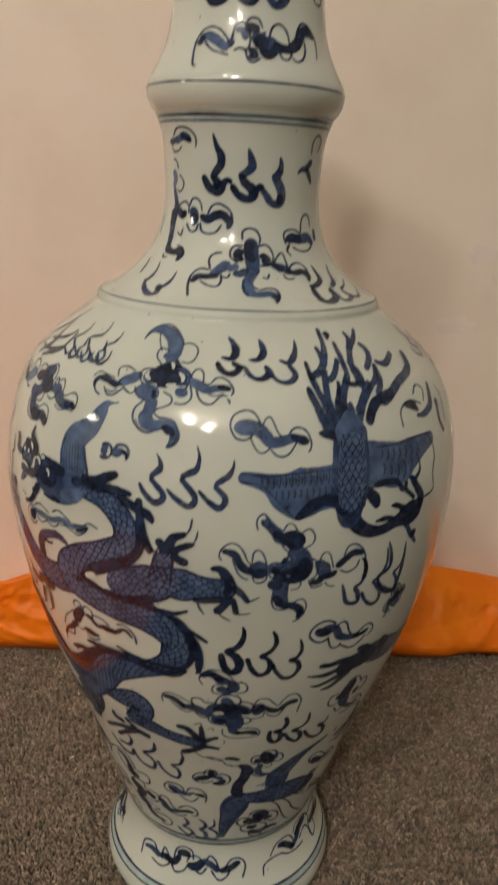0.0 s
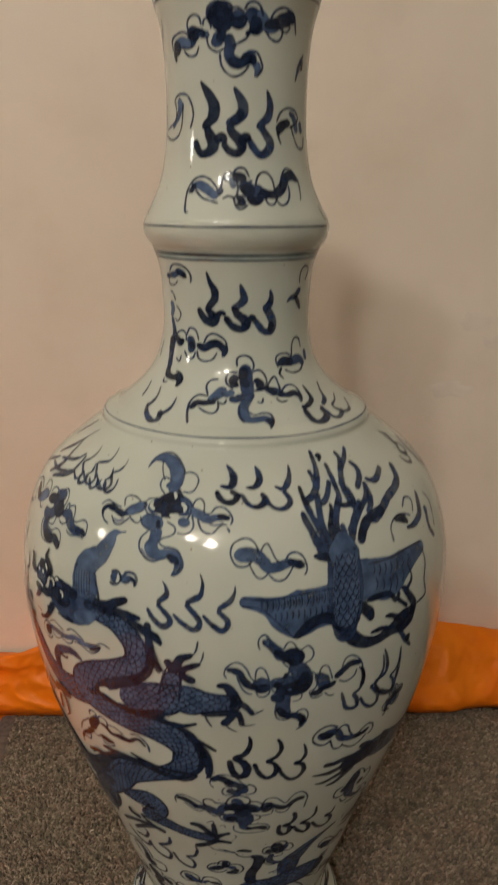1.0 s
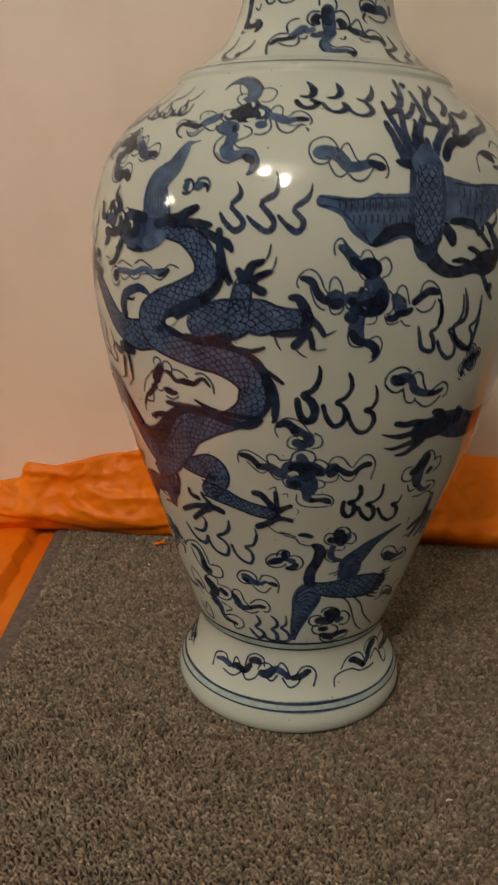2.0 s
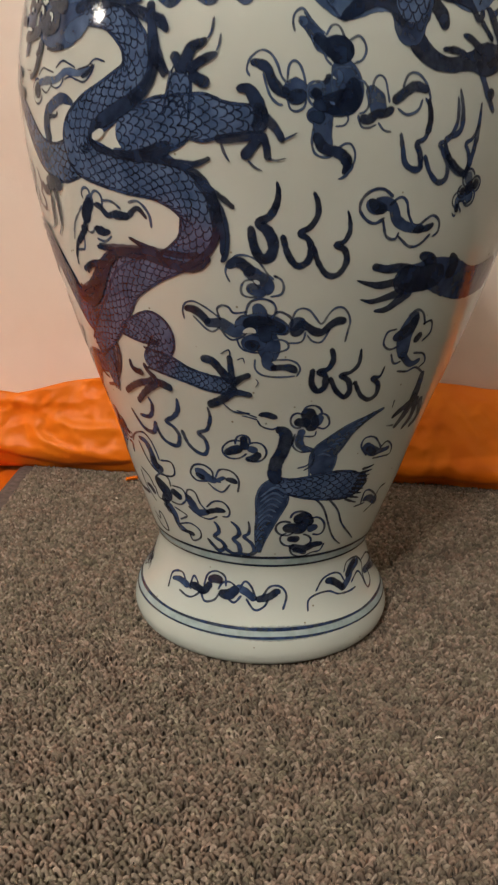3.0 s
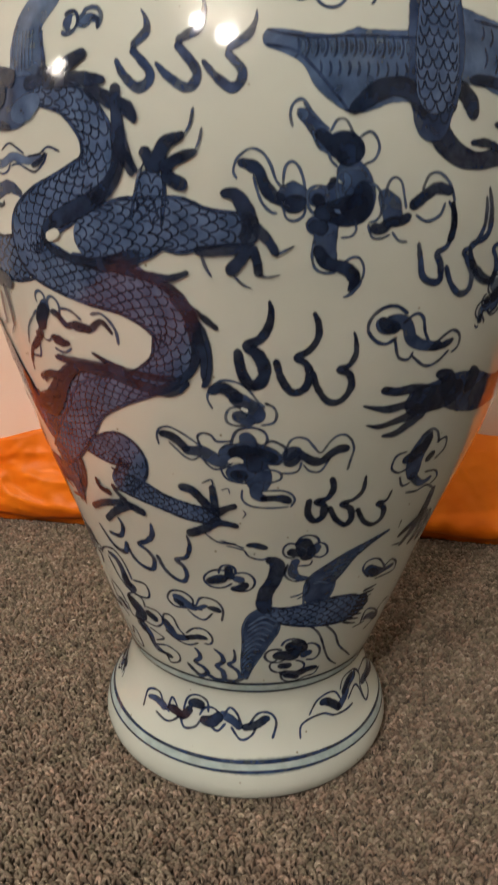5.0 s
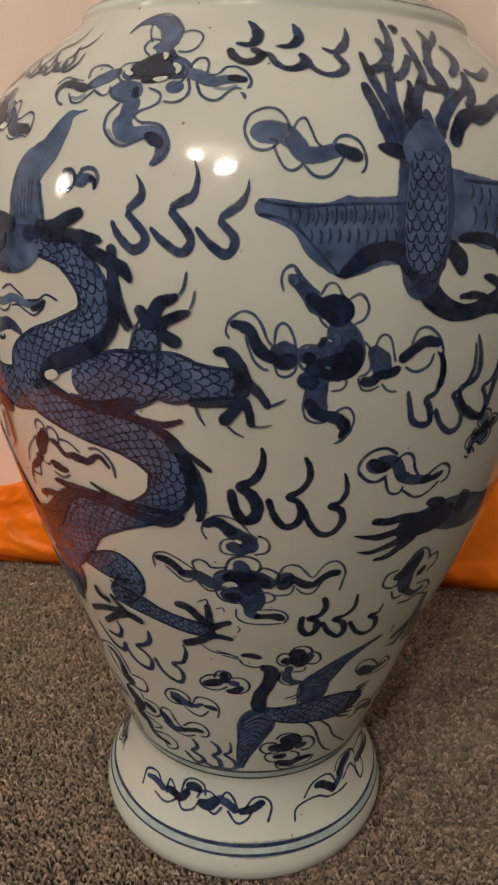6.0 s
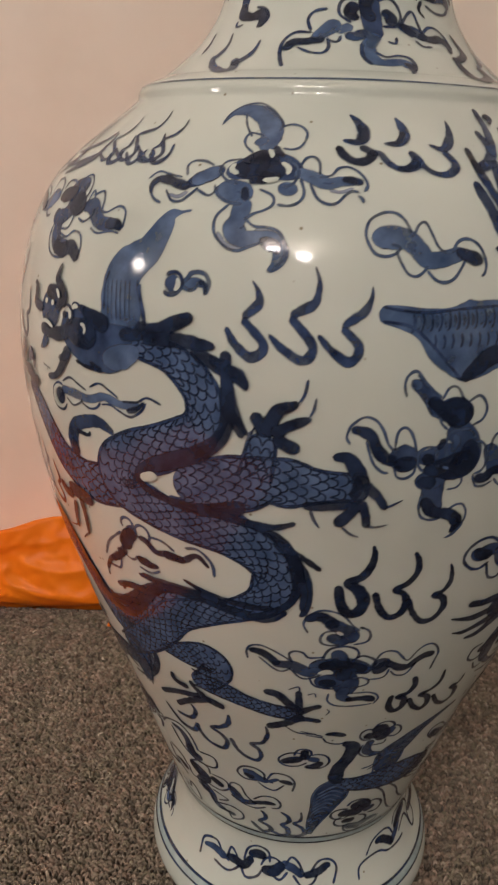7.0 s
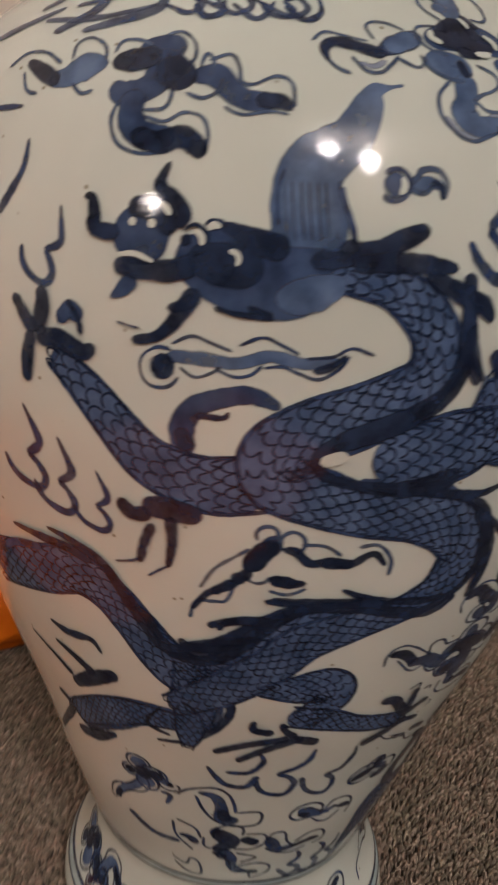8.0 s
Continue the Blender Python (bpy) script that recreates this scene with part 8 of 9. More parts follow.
m.brush('B', [(7.0, 190.3, 5.3), (6.4, 184.6, 4.9), (8.7, 181.5, 3.4)])
m.brush('D', [(7.2, 182.3, 2.9), (10.6, 182.8, 3.4), (12.5, 182.3, 4.2), (14.0, 180.1, 1.9)])
m.brush('R', [(3.6, 186.7, 0.8), (3.6, 181.8, 0.8), (5.2, 178.8, 0.8), (8.2, 177.9, 0.8), (11.4, 178.1, 0.8), (13.8, 178.7, 0.8)])
m.brush('R', [(7.5, 186.2, 0.8), (9.8, 186.4, 0.8), (11.7, 186.4, 0.8), (13.6, 184.9, 0.8), (14.6, 181.8, 0.8), (13.8, 177.9, 0.8)])
m.finish('cloud_motif', CLOUD)
m = Motif(47.2, 261.7)
m.cloud((47.2, 261.7), 5.3, 4, 0.4, (44.5, 252.0, 0.80, 1.8, 1))
m.finish('cloud_motif', CLOUD)

# lower body
m = Motif(-23.4, 147.5)
m.brush('L', [(-40.6, 150.7, 1.2), (-38.7, 144.7, 2.3), (-36.1, 140.3, 2.5), (-31.9, 140.1, 3.0), (-29.6, 147.2, 2.7)])
m.brush('L', [(-36.8, 148.2, 2.2), (-31.7, 149.0, 2.7), (-29.2, 155.5, 2.2), (-29.9, 160.7, 1.1)])
m.brush('L', [(-30.5, 145.3, 2.5), (-28.6, 138.0, 2.2), (-25.5, 135.2, 2.5), (-22.5, 135.7, 2.7), (-21.2, 141.6, 2.7), (-22.8, 145.9, 2.4), (-25.2, 148.4, 2.2), (-21.9, 151.6, 2.7), (-19.7, 156.1, 2.6), (-19.1, 162.9, 0.8)])
m.brush('L', [(-19.9, 145.4, 2.4), (-18.5, 138.2, 2.2), (-16.0, 134.1, 2.2), (-13.0, 133.0, 2.4), (-11.6, 137.1, 2.4), (-12.2, 141.8, 2.4), (-14.0, 145.0, 2.4), (-11.0, 147.5, 2.1), (-9.5, 154.4, 1.8), (-9.9, 160.6, 0.6)])
m.finish('flame_motif', FLAME)
m = Motif(-0.4, 139.6)
m.brush('D', [(-6.3, 134.9, 2.5), (-3.7, 137.0, 5.0), (-0.0, 139.2, 4.5)])
m.brush('D', [(0.1, 146.1, 3.4), (0.5, 137.7, 4.5)])
m.brush('B', [(0.9, 139.3, 4.0), (4.6, 137.4, 5.0)])
m.brush('D', [(0.4, 132.5, 2.5), (3.3, 133.6, 4.5), (5.4, 137.0, 3.0)])
m.brush('L', [(1.5, 139.5, 0.9), (-0.0, 142.1, 0.9), (-1.9, 143.0, 0.9), (-4.0, 142.3, 0.9), (-5.7, 140.2, 0.9), (-6.7, 137.5, 0.9), (-6.4, 134.8, 1.0), (-5.0, 132.9, 1.0), (-2.9, 132.5, 1.0), (-0.8, 133.5, 1.0), (1.2, 136.2, 0.9)])
m.brush('L', [(2.0, 141.1, 0.9), (1.9, 144.2, 0.9), (1.1, 145.8, 0.9), (-0.1, 146.3, 0.9), (-1.4, 145.5, 0.9), (-2.2, 143.6, 0.9), (-2.6, 140.4, 0.9)])
m.brush('L', [(0.8, 132.8, 1.0), (3.1, 131.5, 1.0), (5.2, 132.1, 1.0), (6.7, 134.2, 0.9), (7.2, 137.2, 0.9), (6.6, 140.1, 0.9), (5.2, 142.1, 0.9), (3.3, 142.4, 0.9), (1.5, 141.1, 0.9), (-0.1, 137.8, 0.9)])
m.finish('flower_motif', 'small painted cobalt cloud of rounded lobes')
m = Motif(-11.1, 120.4)
m.brush('B', [(-17.7, 123.5, 2.6), (-15.7, 121.6, 5.8), (-13.1, 119.2, 5.2), (-9.4, 117.8, 3.1)])
m.brush('D', [(-17.7, 121.0, 3.2), (-14.1, 118.1, 3.7)])
m.brush('D', [(-6.9, 120.0, 1.6), (-4.0, 119.4, 3.6), (-2.2, 117.8, 1.6)])
m.brush('B', [(-10.6, 117.6, 2.1), (-6.4, 121.1, 2.3)])
m.brush('L', [(-13.1, 117.2, 1.0), (-17.5, 116.6, 1.1), (-19.6, 120.4, 1.1), (-17.7, 125.4, 1.0), (-14.0, 126.5, 1.0), (-11.2, 123.5, 1.0), (-10.8, 118.8, 1.0), (-8.0, 117.5, 1.0)])
m.brush('L', [(-10.2, 119.7, 1.0), (-8.5, 124.8, 1.0), (-5.5, 125.4, 1.0), (-3.1, 123.4, 1.0), (-1.8, 119.1, 1.0), (-2.4, 112.2, 1.0)])
m.brush('L', [(-13.4, 116.5, 0.9), (-10.5, 112.7, 0.9), (-7.7, 112.1, 0.9), (-4.8, 117.3, 0.9)])
m.finish('scroll_motif', SCROLL)
m = Motif(-32.4, 107.9)
m.brush('B', [(-42.9, 133.0, 1.7), (-38.7, 131.7, 3.8), (-37.0, 125.2, 4.1), (-36.5, 118.1, 6.1), (-32.2, 118.1, 4.9)])
m.brush('D', [(-37.0, 124.6, 2.7), (-35.6, 116.7, 5.5)])
m.brush('D', [(-38.3, 111.2, 3.4), (-35.9, 106.3, 8.4), (-34.0, 102.1, 7.3), (-38.5, 95.2, 4.0)])
m.brush('D', [(-31.2, 106.3, 5.0), (-26.1, 102.1, 5.5)])
m.brush('B', [(-36.1, 96.2, 6.3), (-33.3, 90.3, 5.1), (-32.6, 83.6, 4.0), (-27.9, 79.5, 2.9)])
m.brush('D', [(-39.1, 94.4, 3.4), (-34.4, 90.8, 2.9)])
m.brush('D', [(-29.7, 80.6, 2.3), (-23.7, 79.6, 3.4)])
m.brush('B', [(-23.6, 106.1, 3.8), (-22.0, 101.0, 5.5), (-19.4, 96.1, 4.4), (-14.4, 97.8, 3.8)])
m.brush('D', [(-16.2, 97.1, 2.7), (-10.7, 99.9, 3.5), (-7.3, 99.7, 1.6)])
m.brush('L', [(-48.1, 128.7, 1.1), (-44.6, 134.1, 1.1), (-38.7, 137.3, 1.1), (-35.6, 134.3, 1.1), (-34.0, 128.1, 1.1), (-33.4, 122.4, 1.1)])
m.brush('L', [(-43.3, 131.1, 1.1), (-41.6, 123.2, 1.1), (-38.8, 117.1, 1.1), (-35.2, 114.1, 1.1)])
m.brush('L', [(-33.3, 123.0, 1.0), (-27.7, 123.8, 1.0), (-26.8, 118.4, 1.0), (-28.9, 115.0, 1.0), (-35.0, 113.9, 1.0)])
m.brush('L', [(-38.5, 104.1, 1.1), (-39.1, 109.7, 1.1), (-34.5, 114.5, 1.1), (-31.0, 112.8, 1.1), (-30.9, 107.6, 1.1)])
m.brush('L', [(-41.3, 104.6, 1.1), (-40.8, 97.1, 1.1), (-34.2, 97.5, 1.1)])
m.brush('L', [(-30.4, 109.1, 1.0), (-25.1, 108.6, 1.0), (-24.1, 103.0, 1.0), (-27.8, 98.0, 1.1), (-33.2, 98.0, 1.1)])
m.brush('L', [(-36.2, 98.6, 1.1), (-37.2, 90.9, 1.1), (-33.9, 88.3, 1.1), (-32.3, 80.1, 1.1), (-25.6, 81.0, 1.1)])
m.brush('L', [(-32.2, 94.9, 1.1), (-27.5, 92.9, 1.1), (-26.0, 91.1, 1.1), (-30.6, 87.3, 1.1)])
m.brush('L', [(-32.3, 83.7, 1.1), (-25.2, 86.8, 1.1), (-20.8, 83.9, 1.1), (-21.2, 78.6, 1.1), (-25.9, 75.2, 1.1), (-27.0, 80.2, 1.1)])
m.brush('L', [(-24.4, 101.8, 1.0), (-22.6, 108.9, 1.0), (-19.4, 108.7, 1.0), (-18.0, 102.4, 1.0), (-15.8, 98.3, 1.0)])
m.brush('L', [(-24.0, 98.6, 1.0), (-20.6, 94.6, 1.0), (-15.5, 92.8, 1.0), (-10.9, 95.9, 1.0)])
m.brush('L', [(-15.6, 100.2, 1.0), (-12.0, 105.0, 1.0), (-8.2, 105.3, 1.0), (-6.0, 101.0, 1.0), (-6.7, 96.7, 1.0), (-9.5, 96.0, 1.0)])
m.finish('cloud_motif', CLOUD)
m = Motif(-5.4, 80.4)
m.brush('L', [(-17.7, 80.0, 1.2), (-15.2, 75.5, 2.4), (-12.5, 72.5, 2.7), (-9.6, 75.6, 3.0), (-10.8, 79.1, 2.4), (-13.9, 81.8, 2.1), (-11.6, 85.4, 2.3), (-11.7, 89.0, 1.8), (-13.2, 92.3, 0.9)])
m.brush('L', [(-10.8, 75.7, 2.4), (-6.0, 71.9, 2.7), (-3.0, 73.3, 3.0), (-3.2, 78.6, 2.9), (-5.3, 81.9, 2.4), (-2.9, 85.3, 2.6), (-3.2, 89.9, 1.8), (-6.0, 94.0, 0.9)])
m.brush('L', [(-3.8, 72.6, 2.1), (1.3, 72.4, 2.7), (3.7, 75.0, 2.9), (2.4, 80.2, 2.3), (-0.7, 84.2, 1.8), (1.1, 86.6, 1.8), (1.6, 90.3, 1.2), (1.2, 95.3, 0.6)])
m.finish('flame_motif', FLAME)
m = Motif(-55.2, 84.3)
m.brush('L', [(-48.9, 112.9, 1.0), (-43.7, 109.2, 1.0), (-42.0, 102.4, 1.0)])
m.brush('B', [(-48.7, 102.3, 1.7), (-45.3, 101.7, 4.0), (-43.3, 97.5, 2.3)])
m.brush('L', [(-49.8, 111.3, 1.0), (-49.2, 101.3, 1.0), (-44.5, 92.6, 1.0)])
m.brush('L', [(-51.8, 84.2, 1.0), (-47.3, 80.8, 1.0), (-45.6, 85.9, 1.0), (-43.0, 83.8, 1.0), (-42.5, 75.0, 1.0), (-47.4, 75.0, 1.0), (-51.4, 80.9, 1.0)])
m.brush('B', [(-52.5, 127.2, 1.4), (-49.7, 126.6, 2.3), (-51.1, 120.2, 0.9)])
m.finish('stroke_motif', 'thin painted cobalt brush strokes')
m = Motif(19.2, 155.2)
m.brush('D', [(17.4, 161.9, 6.2), (19.8, 153.7, 7.3), (19.5, 149.0, 4.9)])
m.brush('D', [(14.5, 154.7, 4.8), (19.6, 153.5, 5.4)])
m.brush('B', [(22.0, 158.4, 5.8), (20.9, 151.4, 4.9)])
m.brush('B', [(17.5, 150.8, 3.9), (16.9, 143.4, 4.5), (19.0, 139.3, 3.5), (22.2, 138.3, 2.5)])
m.brush('L', [(22.6, 157.9, 0.9), (21.8, 161.0, 0.9), (20.6, 162.7, 0.9), (19.2, 163.3, 0.9), (17.9, 162.8, 0.9), (17.1, 161.3, 0.9), (16.9, 158.3, 0.9)])
m.brush('L', [(17.0, 158.4, 0.9), (15.4, 159.2, 0.9), (14.3, 158.5, 0.9), (13.7, 156.7, 0.9), (13.7, 154.3, 0.9), (14.4, 152.2, 0.9), (15.5, 151.1, 0.9), (17.2, 151.2, 0.9)])
m.brush('L', [(21.6, 151.4, 0.9), (23.5, 150.4, 0.9), (24.6, 151.1, 0.9), (25.2, 152.8, 0.9), (24.9, 155.2, 0.9), (24.1, 157.4, 0.9), (22.9, 158.6, 0.9), (21.2, 158.6, 0.9)])
m.brush('L', [(15.4, 148.3, 0.9), (15.1, 141.4, 0.9), (17.7, 137.6, 0.9), (21.4, 138.0, 0.9)])
m.brush('L', [(17.9, 146.4, 0.8), (21.2, 146.5, 0.8), (21.7, 149.6, 0.8)])
m.brush('R', [(19.4, 140.9, 0.8), (22.3, 135.3, 0.9), (20.8, 129.9, 0.9), (17.3, 128.0, 0.9)])
m.finish('flower_motif', 'small painted cobalt cloud of rounded lobes')
m = Motif(21.9, 90.5)
m.brush('D', [(19.2, 94.4, 5.4), (22.6, 97.5, 7.0), (26.5, 91.7, 5.5)])
m.brush('D', [(14.6, 91.2, 5.4), (19.6, 90.8, 7.1), (25.2, 90.0, 8.3)])
m.brush('B', [(24.9, 89.4, 6.6), (30.0, 90.5, 3.9)])
m.brush('D', [(17.0, 83.8, 4.4), (22.9, 83.1, 5.0)])
m.brush('D', [(18.7, 79.1, 3.9), (24.9, 76.4, 5.1), (30.1, 78.3, 4.5), (34.5, 78.0, 2.3)])
m.brush('B', [(20.2, 76.4, 3.9), (27.4, 72.6, 2.3)])
m.brush('L', [(26.6, 95.8, 1.2), (24.9, 99.1, 1.2), (23.2, 100.8, 1.2), (21.3, 101.6, 1.2), (19.4, 101.3, 1.2), (18.1, 100.0, 1.2), (17.3, 97.1, 1.2)])
m.brush('L', [(18.2, 94.5, 1.2), (15.4, 95.4, 1.2), (13.5, 94.7, 1.2), (12.3, 92.7, 1.2), (12.2, 90.1, 1.2), (13.3, 87.7, 1.2), (15.3, 86.3, 1.2), (17.5, 86.2, 1.2), (19.8, 87.9, 1.2)])
m.brush('L', [(27.7, 85.9, 1.2), (30.8, 84.9, 1.2), (32.5, 86.1, 1.2), (33.0, 88.9, 1.2), (32.2, 92.4, 1.2), (30.3, 95.4, 1.2), (28.1, 96.9, 1.2), (25.5, 96.5, 1.2)])
m.brush('L', [(17.0, 88.0, 1.2), (14.9, 86.2, 1.2), (14.3, 84.1, 1.2), (14.8, 81.7, 1.2), (16.3, 79.7, 1.2), (18.5, 78.8, 1.2), (21.2, 79.3, 1.2)])
m.brush('L', [(25.9, 78.4, 1.2), (27.6, 79.6, 1.2), (28.0, 80.9, 1.2), (27.8, 82.5, 1.2), (27.0, 84.0, 1.2), (25.7, 85.3, 1.2), (23.5, 86.5, 1.2)])
m.brush('L', [(18.5, 79.9, 1.1), (20.4, 73.2, 1.1), (25.2, 70.9, 1.1), (30.1, 72.9, 1.1), (33.8, 73.5, 1.1), (35.2, 78.6, 1.1)])
m.finish('flower_motif', 'small painted cobalt cloud of rounded lobes')
m = Motif(43.7, 135.3)
m.brush('B', [(39.9, 138.4, 5.2), (45.3, 133.2, 5.9), (49.2, 132.5, 3.2), (53.9, 133.0, 2.7)])
m.brush('D', [(41.4, 136.8, 3.7), (46.4, 131.6, 2.7)])
m.brush('L', [(42.8, 131.3, 1.0), (39.1, 137.6, 1.0), (39.6, 142.4, 1.0), (43.8, 141.8, 1.0), (49.0, 134.2, 1.0)])
m.brush('L', [(48.0, 134.1, 1.0), (50.7, 137.6, 1.0), (54.7, 133.6, 1.0), (55.3, 128.8, 1.0), (51.0, 128.6, 1.0), (45.7, 129.0, 1.0)])
m.finish('scroll_motif', SCROLL)
m = Motif(53.7, 100.2)
m.brush('B', [(49.3, 101.5, 2.8), (52.4, 102.5, 4.5), (60.5, 96.4, 3.5)])
m.brush('L', [(48.6, 99.7, 1.0), (48.5, 107.9, 1.0), (52.7, 106.9, 1.0), (59.1, 99.5, 1.0), (56.2, 95.6, 1.0), (52.9, 92.8, 1.0)])
m.brush('L', [(56.7, 99.7, 1.0), (58.7, 106.6, 1.0), (62.4, 107.9, 1.0)])
m.brush('L', [(44.6, 99.4, 0.9), (51.4, 99.9, 1.0)])
m.finish('scroll_motif', SCROLL)
m = Motif(57.4, 156.7)
m.brush('B', [(53.8, 176.4, 2.6), (55.0, 168.0, 5.3), (55.8, 158.0, 7.0)])
m.brush('D', [(55.7, 163.8, 6.4), (54.4, 153.3, 5.4), (51.0, 144.7, 2.1)])
m.brush('D', [(57.1, 161.6, 5.4), (59.3, 149.9, 4.4), (56.1, 142.5, 2.2)])
m.brush('D', [(59.9, 160.3, 4.3), (64.7, 148.4, 3.9), (61.1, 142.2, 2.8)])
m.brush('D', [(55.5, 160.0, 4.8), (50.3, 154.7, 3.7), (47.9, 151.5, 1.6)])
m.brush('L', [(46.4, 157.4, 0.3), (46.0, 162.8, 0.9)])
m.brush('L', [(46.8, 147.6, 0.3), (50.8, 147.0, 1.2)])
m.finish('claw_motif', 'painted cobalt claw with long nails')

# crane
m = Motif(22.0, 119.1)
stroke = [(14.6, 118.1, 10.5), (10.7, 114.9, 14.3), (9.8, 108.4, 16.5), (8.2, 97.3, 11.9), (6.1, 84.2, 6.7), (5.4, 73.8, 1.7)]
m.brush('B', stroke).outline(stroke, 1.00, 'R')
m.brush('V', [(3.7, 78.0, 0.8), (5.9, 83.4, 1.7), (7.2, 84.4, 0.8)])
m.brush('V', [(3.9, 81.7, 0.8), (6.5, 87.9, 1.7), (8.2, 88.1, 0.8)])
m.brush('V', [(4.1, 85.7, 0.8), (7.1, 91.9, 1.6), (9.2, 91.6, 0.8)])
m.brush('V', [(4.3, 89.7, 0.8), (7.6, 95.9, 1.6), (10.1, 94.9, 0.8)])
m.brush('V', [(4.6, 93.5, 0.8), (8.1, 99.4, 1.6), (11.0, 98.1, 0.8)])
m.brush('V', [(4.7, 97.1, 0.8), (8.8, 103.1, 1.6), (12.0, 101.2, 0.8)])
m.brush('V', [(4.9, 100.5, 0.8), (9.3, 106.5, 1.6), (12.9, 104.2, 0.8)])
m.brush('V', [(5.1, 103.9, 0.8), (9.7, 110.1, 1.6), (13.7, 107.1, 0.8)])
m.brush('V', [(5.2, 107.3, 0.8), (10.2, 113.3, 1.6), (14.5, 110.1, 0.8)])
m.brush('V', [(5.4, 110.5, 0.8), (10.6, 116.8, 1.6), (15.3, 112.9, 0.8)])
stroke = [(25.6, 121.8, 10.6), (25.9, 129.7, 13.1), (25.9, 136.1, 12.9), (28.7, 141.6, 10.8), (32.5, 148.6, 6.6), (37.8, 154.4, 2.8), (43.1, 159.0, 0.5)]
m.brush('B', stroke).outline(stroke, 1.00, 'R')
m.brush('V', [(23.1, 134.9, 0.8), (25.6, 135.9, 1.5), (28.5, 134.1, 0.8)])
m.brush('V', [(24.7, 137.5, 0.8), (27.4, 138.7, 1.5), (29.8, 137.4, 0.8)])
m.brush('V', [(26.4, 139.8, 0.8), (29.1, 141.3, 1.5), (31.2, 140.2, 0.8)])
m.brush('V', [(27.9, 142.4, 0.8), (30.8, 144.0, 1.5), (32.5, 143.4, 0.8)])
m.brush('V', [(29.5, 144.6, 0.8), (32.6, 146.4, 1.5), (33.8, 146.2, 0.8)])
m.brush('V', [(31.0, 147.1, 0.8), (34.3, 149.1, 1.5), (35.0, 149.3, 0.8)])
m.brush('V', [(32.6, 149.2, 0.8), (36.0, 151.5, 1.5), (36.3, 152.1, 0.8)])
m.brush('V', [(34.1, 151.6, 0.8), (37.7, 154.1, 1.5), (37.5, 155.1, 0.8)])
m.brush('V', [(35.7, 153.7, 0.8), (39.5, 156.4, 1.5), (38.7, 157.7, 0.8)])
stroke = [(10.9, 119.8, 5.8), (16.5, 117.0, 10.0), (24.3, 116.2, 14.9), (32.5, 116.0, 17.8), (40.8, 115.0, 15.3), (46.5, 118.3, 6.1)]
m.brush('B', stroke).scales(stroke, 3.9).outline(stroke, 1.3)
m.brush('D', [(9.4, 150.3, 3.5), (11.9, 149.2, 5.5), (12.9, 144.9, 6.0), (12.1, 138.1, 6.1), (10.4, 131.2, 6.4), (10.2, 123.6, 6.8), (12.0, 119.1, 5.8)])
m.brush('D', [(4.4, 157.7, 2.0), (6.8, 158.2, 3.4), (10.1, 156.3, 2.5)])
m.brush('L', [(4.2, 155.4, 0.7), (5.4, 151.9, 0.7), (8.5, 150.3, 1.0), (10.8, 152.1, 1.0)])
m.brush('D', [(6.3, 153.4, 1.7), (7.2, 153.3, 1.7)])
m.brush('L', [(4.4, 156.2, 0.7), (0.8, 158.5, 0.5), (-1.8, 159.9, 0.2)])
m.brush('L', [(4.5, 155.1, 0.7), (1.4, 156.5, 0.5), (-0.4, 156.9, 0.2)])
m.brush('D', [(42.5, 123.5, 1.9), (45.5, 123.8, 1.4), (48.5, 124.7, 0.3)])
m.brush('D', [(42.1, 121.4, 1.9), (45.1, 121.4, 1.4), (48.3, 121.9, 0.3)])
m.brush('D', [(41.6, 119.3, 1.9), (44.8, 118.9, 1.4), (47.9, 119.1, 0.3)])
m.brush('D', [(41.1, 117.2, 1.9), (44.3, 116.5, 1.4), (47.6, 116.3, 0.3)])
m.brush('D', [(40.6, 115.1, 1.9), (43.9, 114.0, 1.4), (47.2, 113.5, 0.3)])
m.brush('D', [(40.0, 113.0, 1.9), (43.4, 111.5, 1.4), (46.9, 110.6, 0.3)])
m.brush('D', [(39.4, 110.9, 1.9), (42.9, 109.1, 1.4), (46.5, 107.9, 0.3)])
m.brush('D', [(38.9, 108.8, 1.9), (42.4, 106.6, 1.4), (46.1, 105.0, 0.3)])
m.brush('D', [(38.3, 106.6, 1.9), (41.9, 104.1, 1.4), (45.7, 102.1, 0.3)])
m.brush('L', [(26.1, 108.8, 1.1), (30.3, 102.0, 1.1), (36.0, 87.0, 1.1), (39.9, 79.9, 0.9), (45.0, 74.5, 0.6)])
m.brush('L', [(31.6, 107.7, 1.1), (37.0, 99.6, 1.1), (41.9, 88.9, 1.1), (52.6, 75.7, 0.6)])
m.brush('L', [(22.0, 136.7, 1.0), (22.4, 130.3, 0.8), (19.5, 126.4, 0.5)])
m.finish('crane_motif', 'painted cobalt crane with raised wings')

# foot
m = Motif(-10.2, 49.6)
m.brush('D', [(-29.8, 46.1, 2.4), (-25.7, 46.1, 4.5), (-20.9, 45.4, 4.2), (-17.6, 50.8, 4.1)])
m.brush('B', [(-42.2, 44.7, 1.8), (-36.3, 46.2, 3.6), (-29.2, 44.6, 4.2)])
m.brush('D', [(-19.7, 51.4, 3.0), (-15.8, 53.2, 5.3), (-11.2, 52.8, 4.1)])
m.brush('D', [(-13.5, 46.2, 3.5), (-8.0, 46.3, 5.9), (-3.9, 50.7, 4.7)])
m.brush('B', [(-5.2, 51.2, 4.1), (0.4, 48.4, 4.1), (5.1, 44.4, 4.1)])
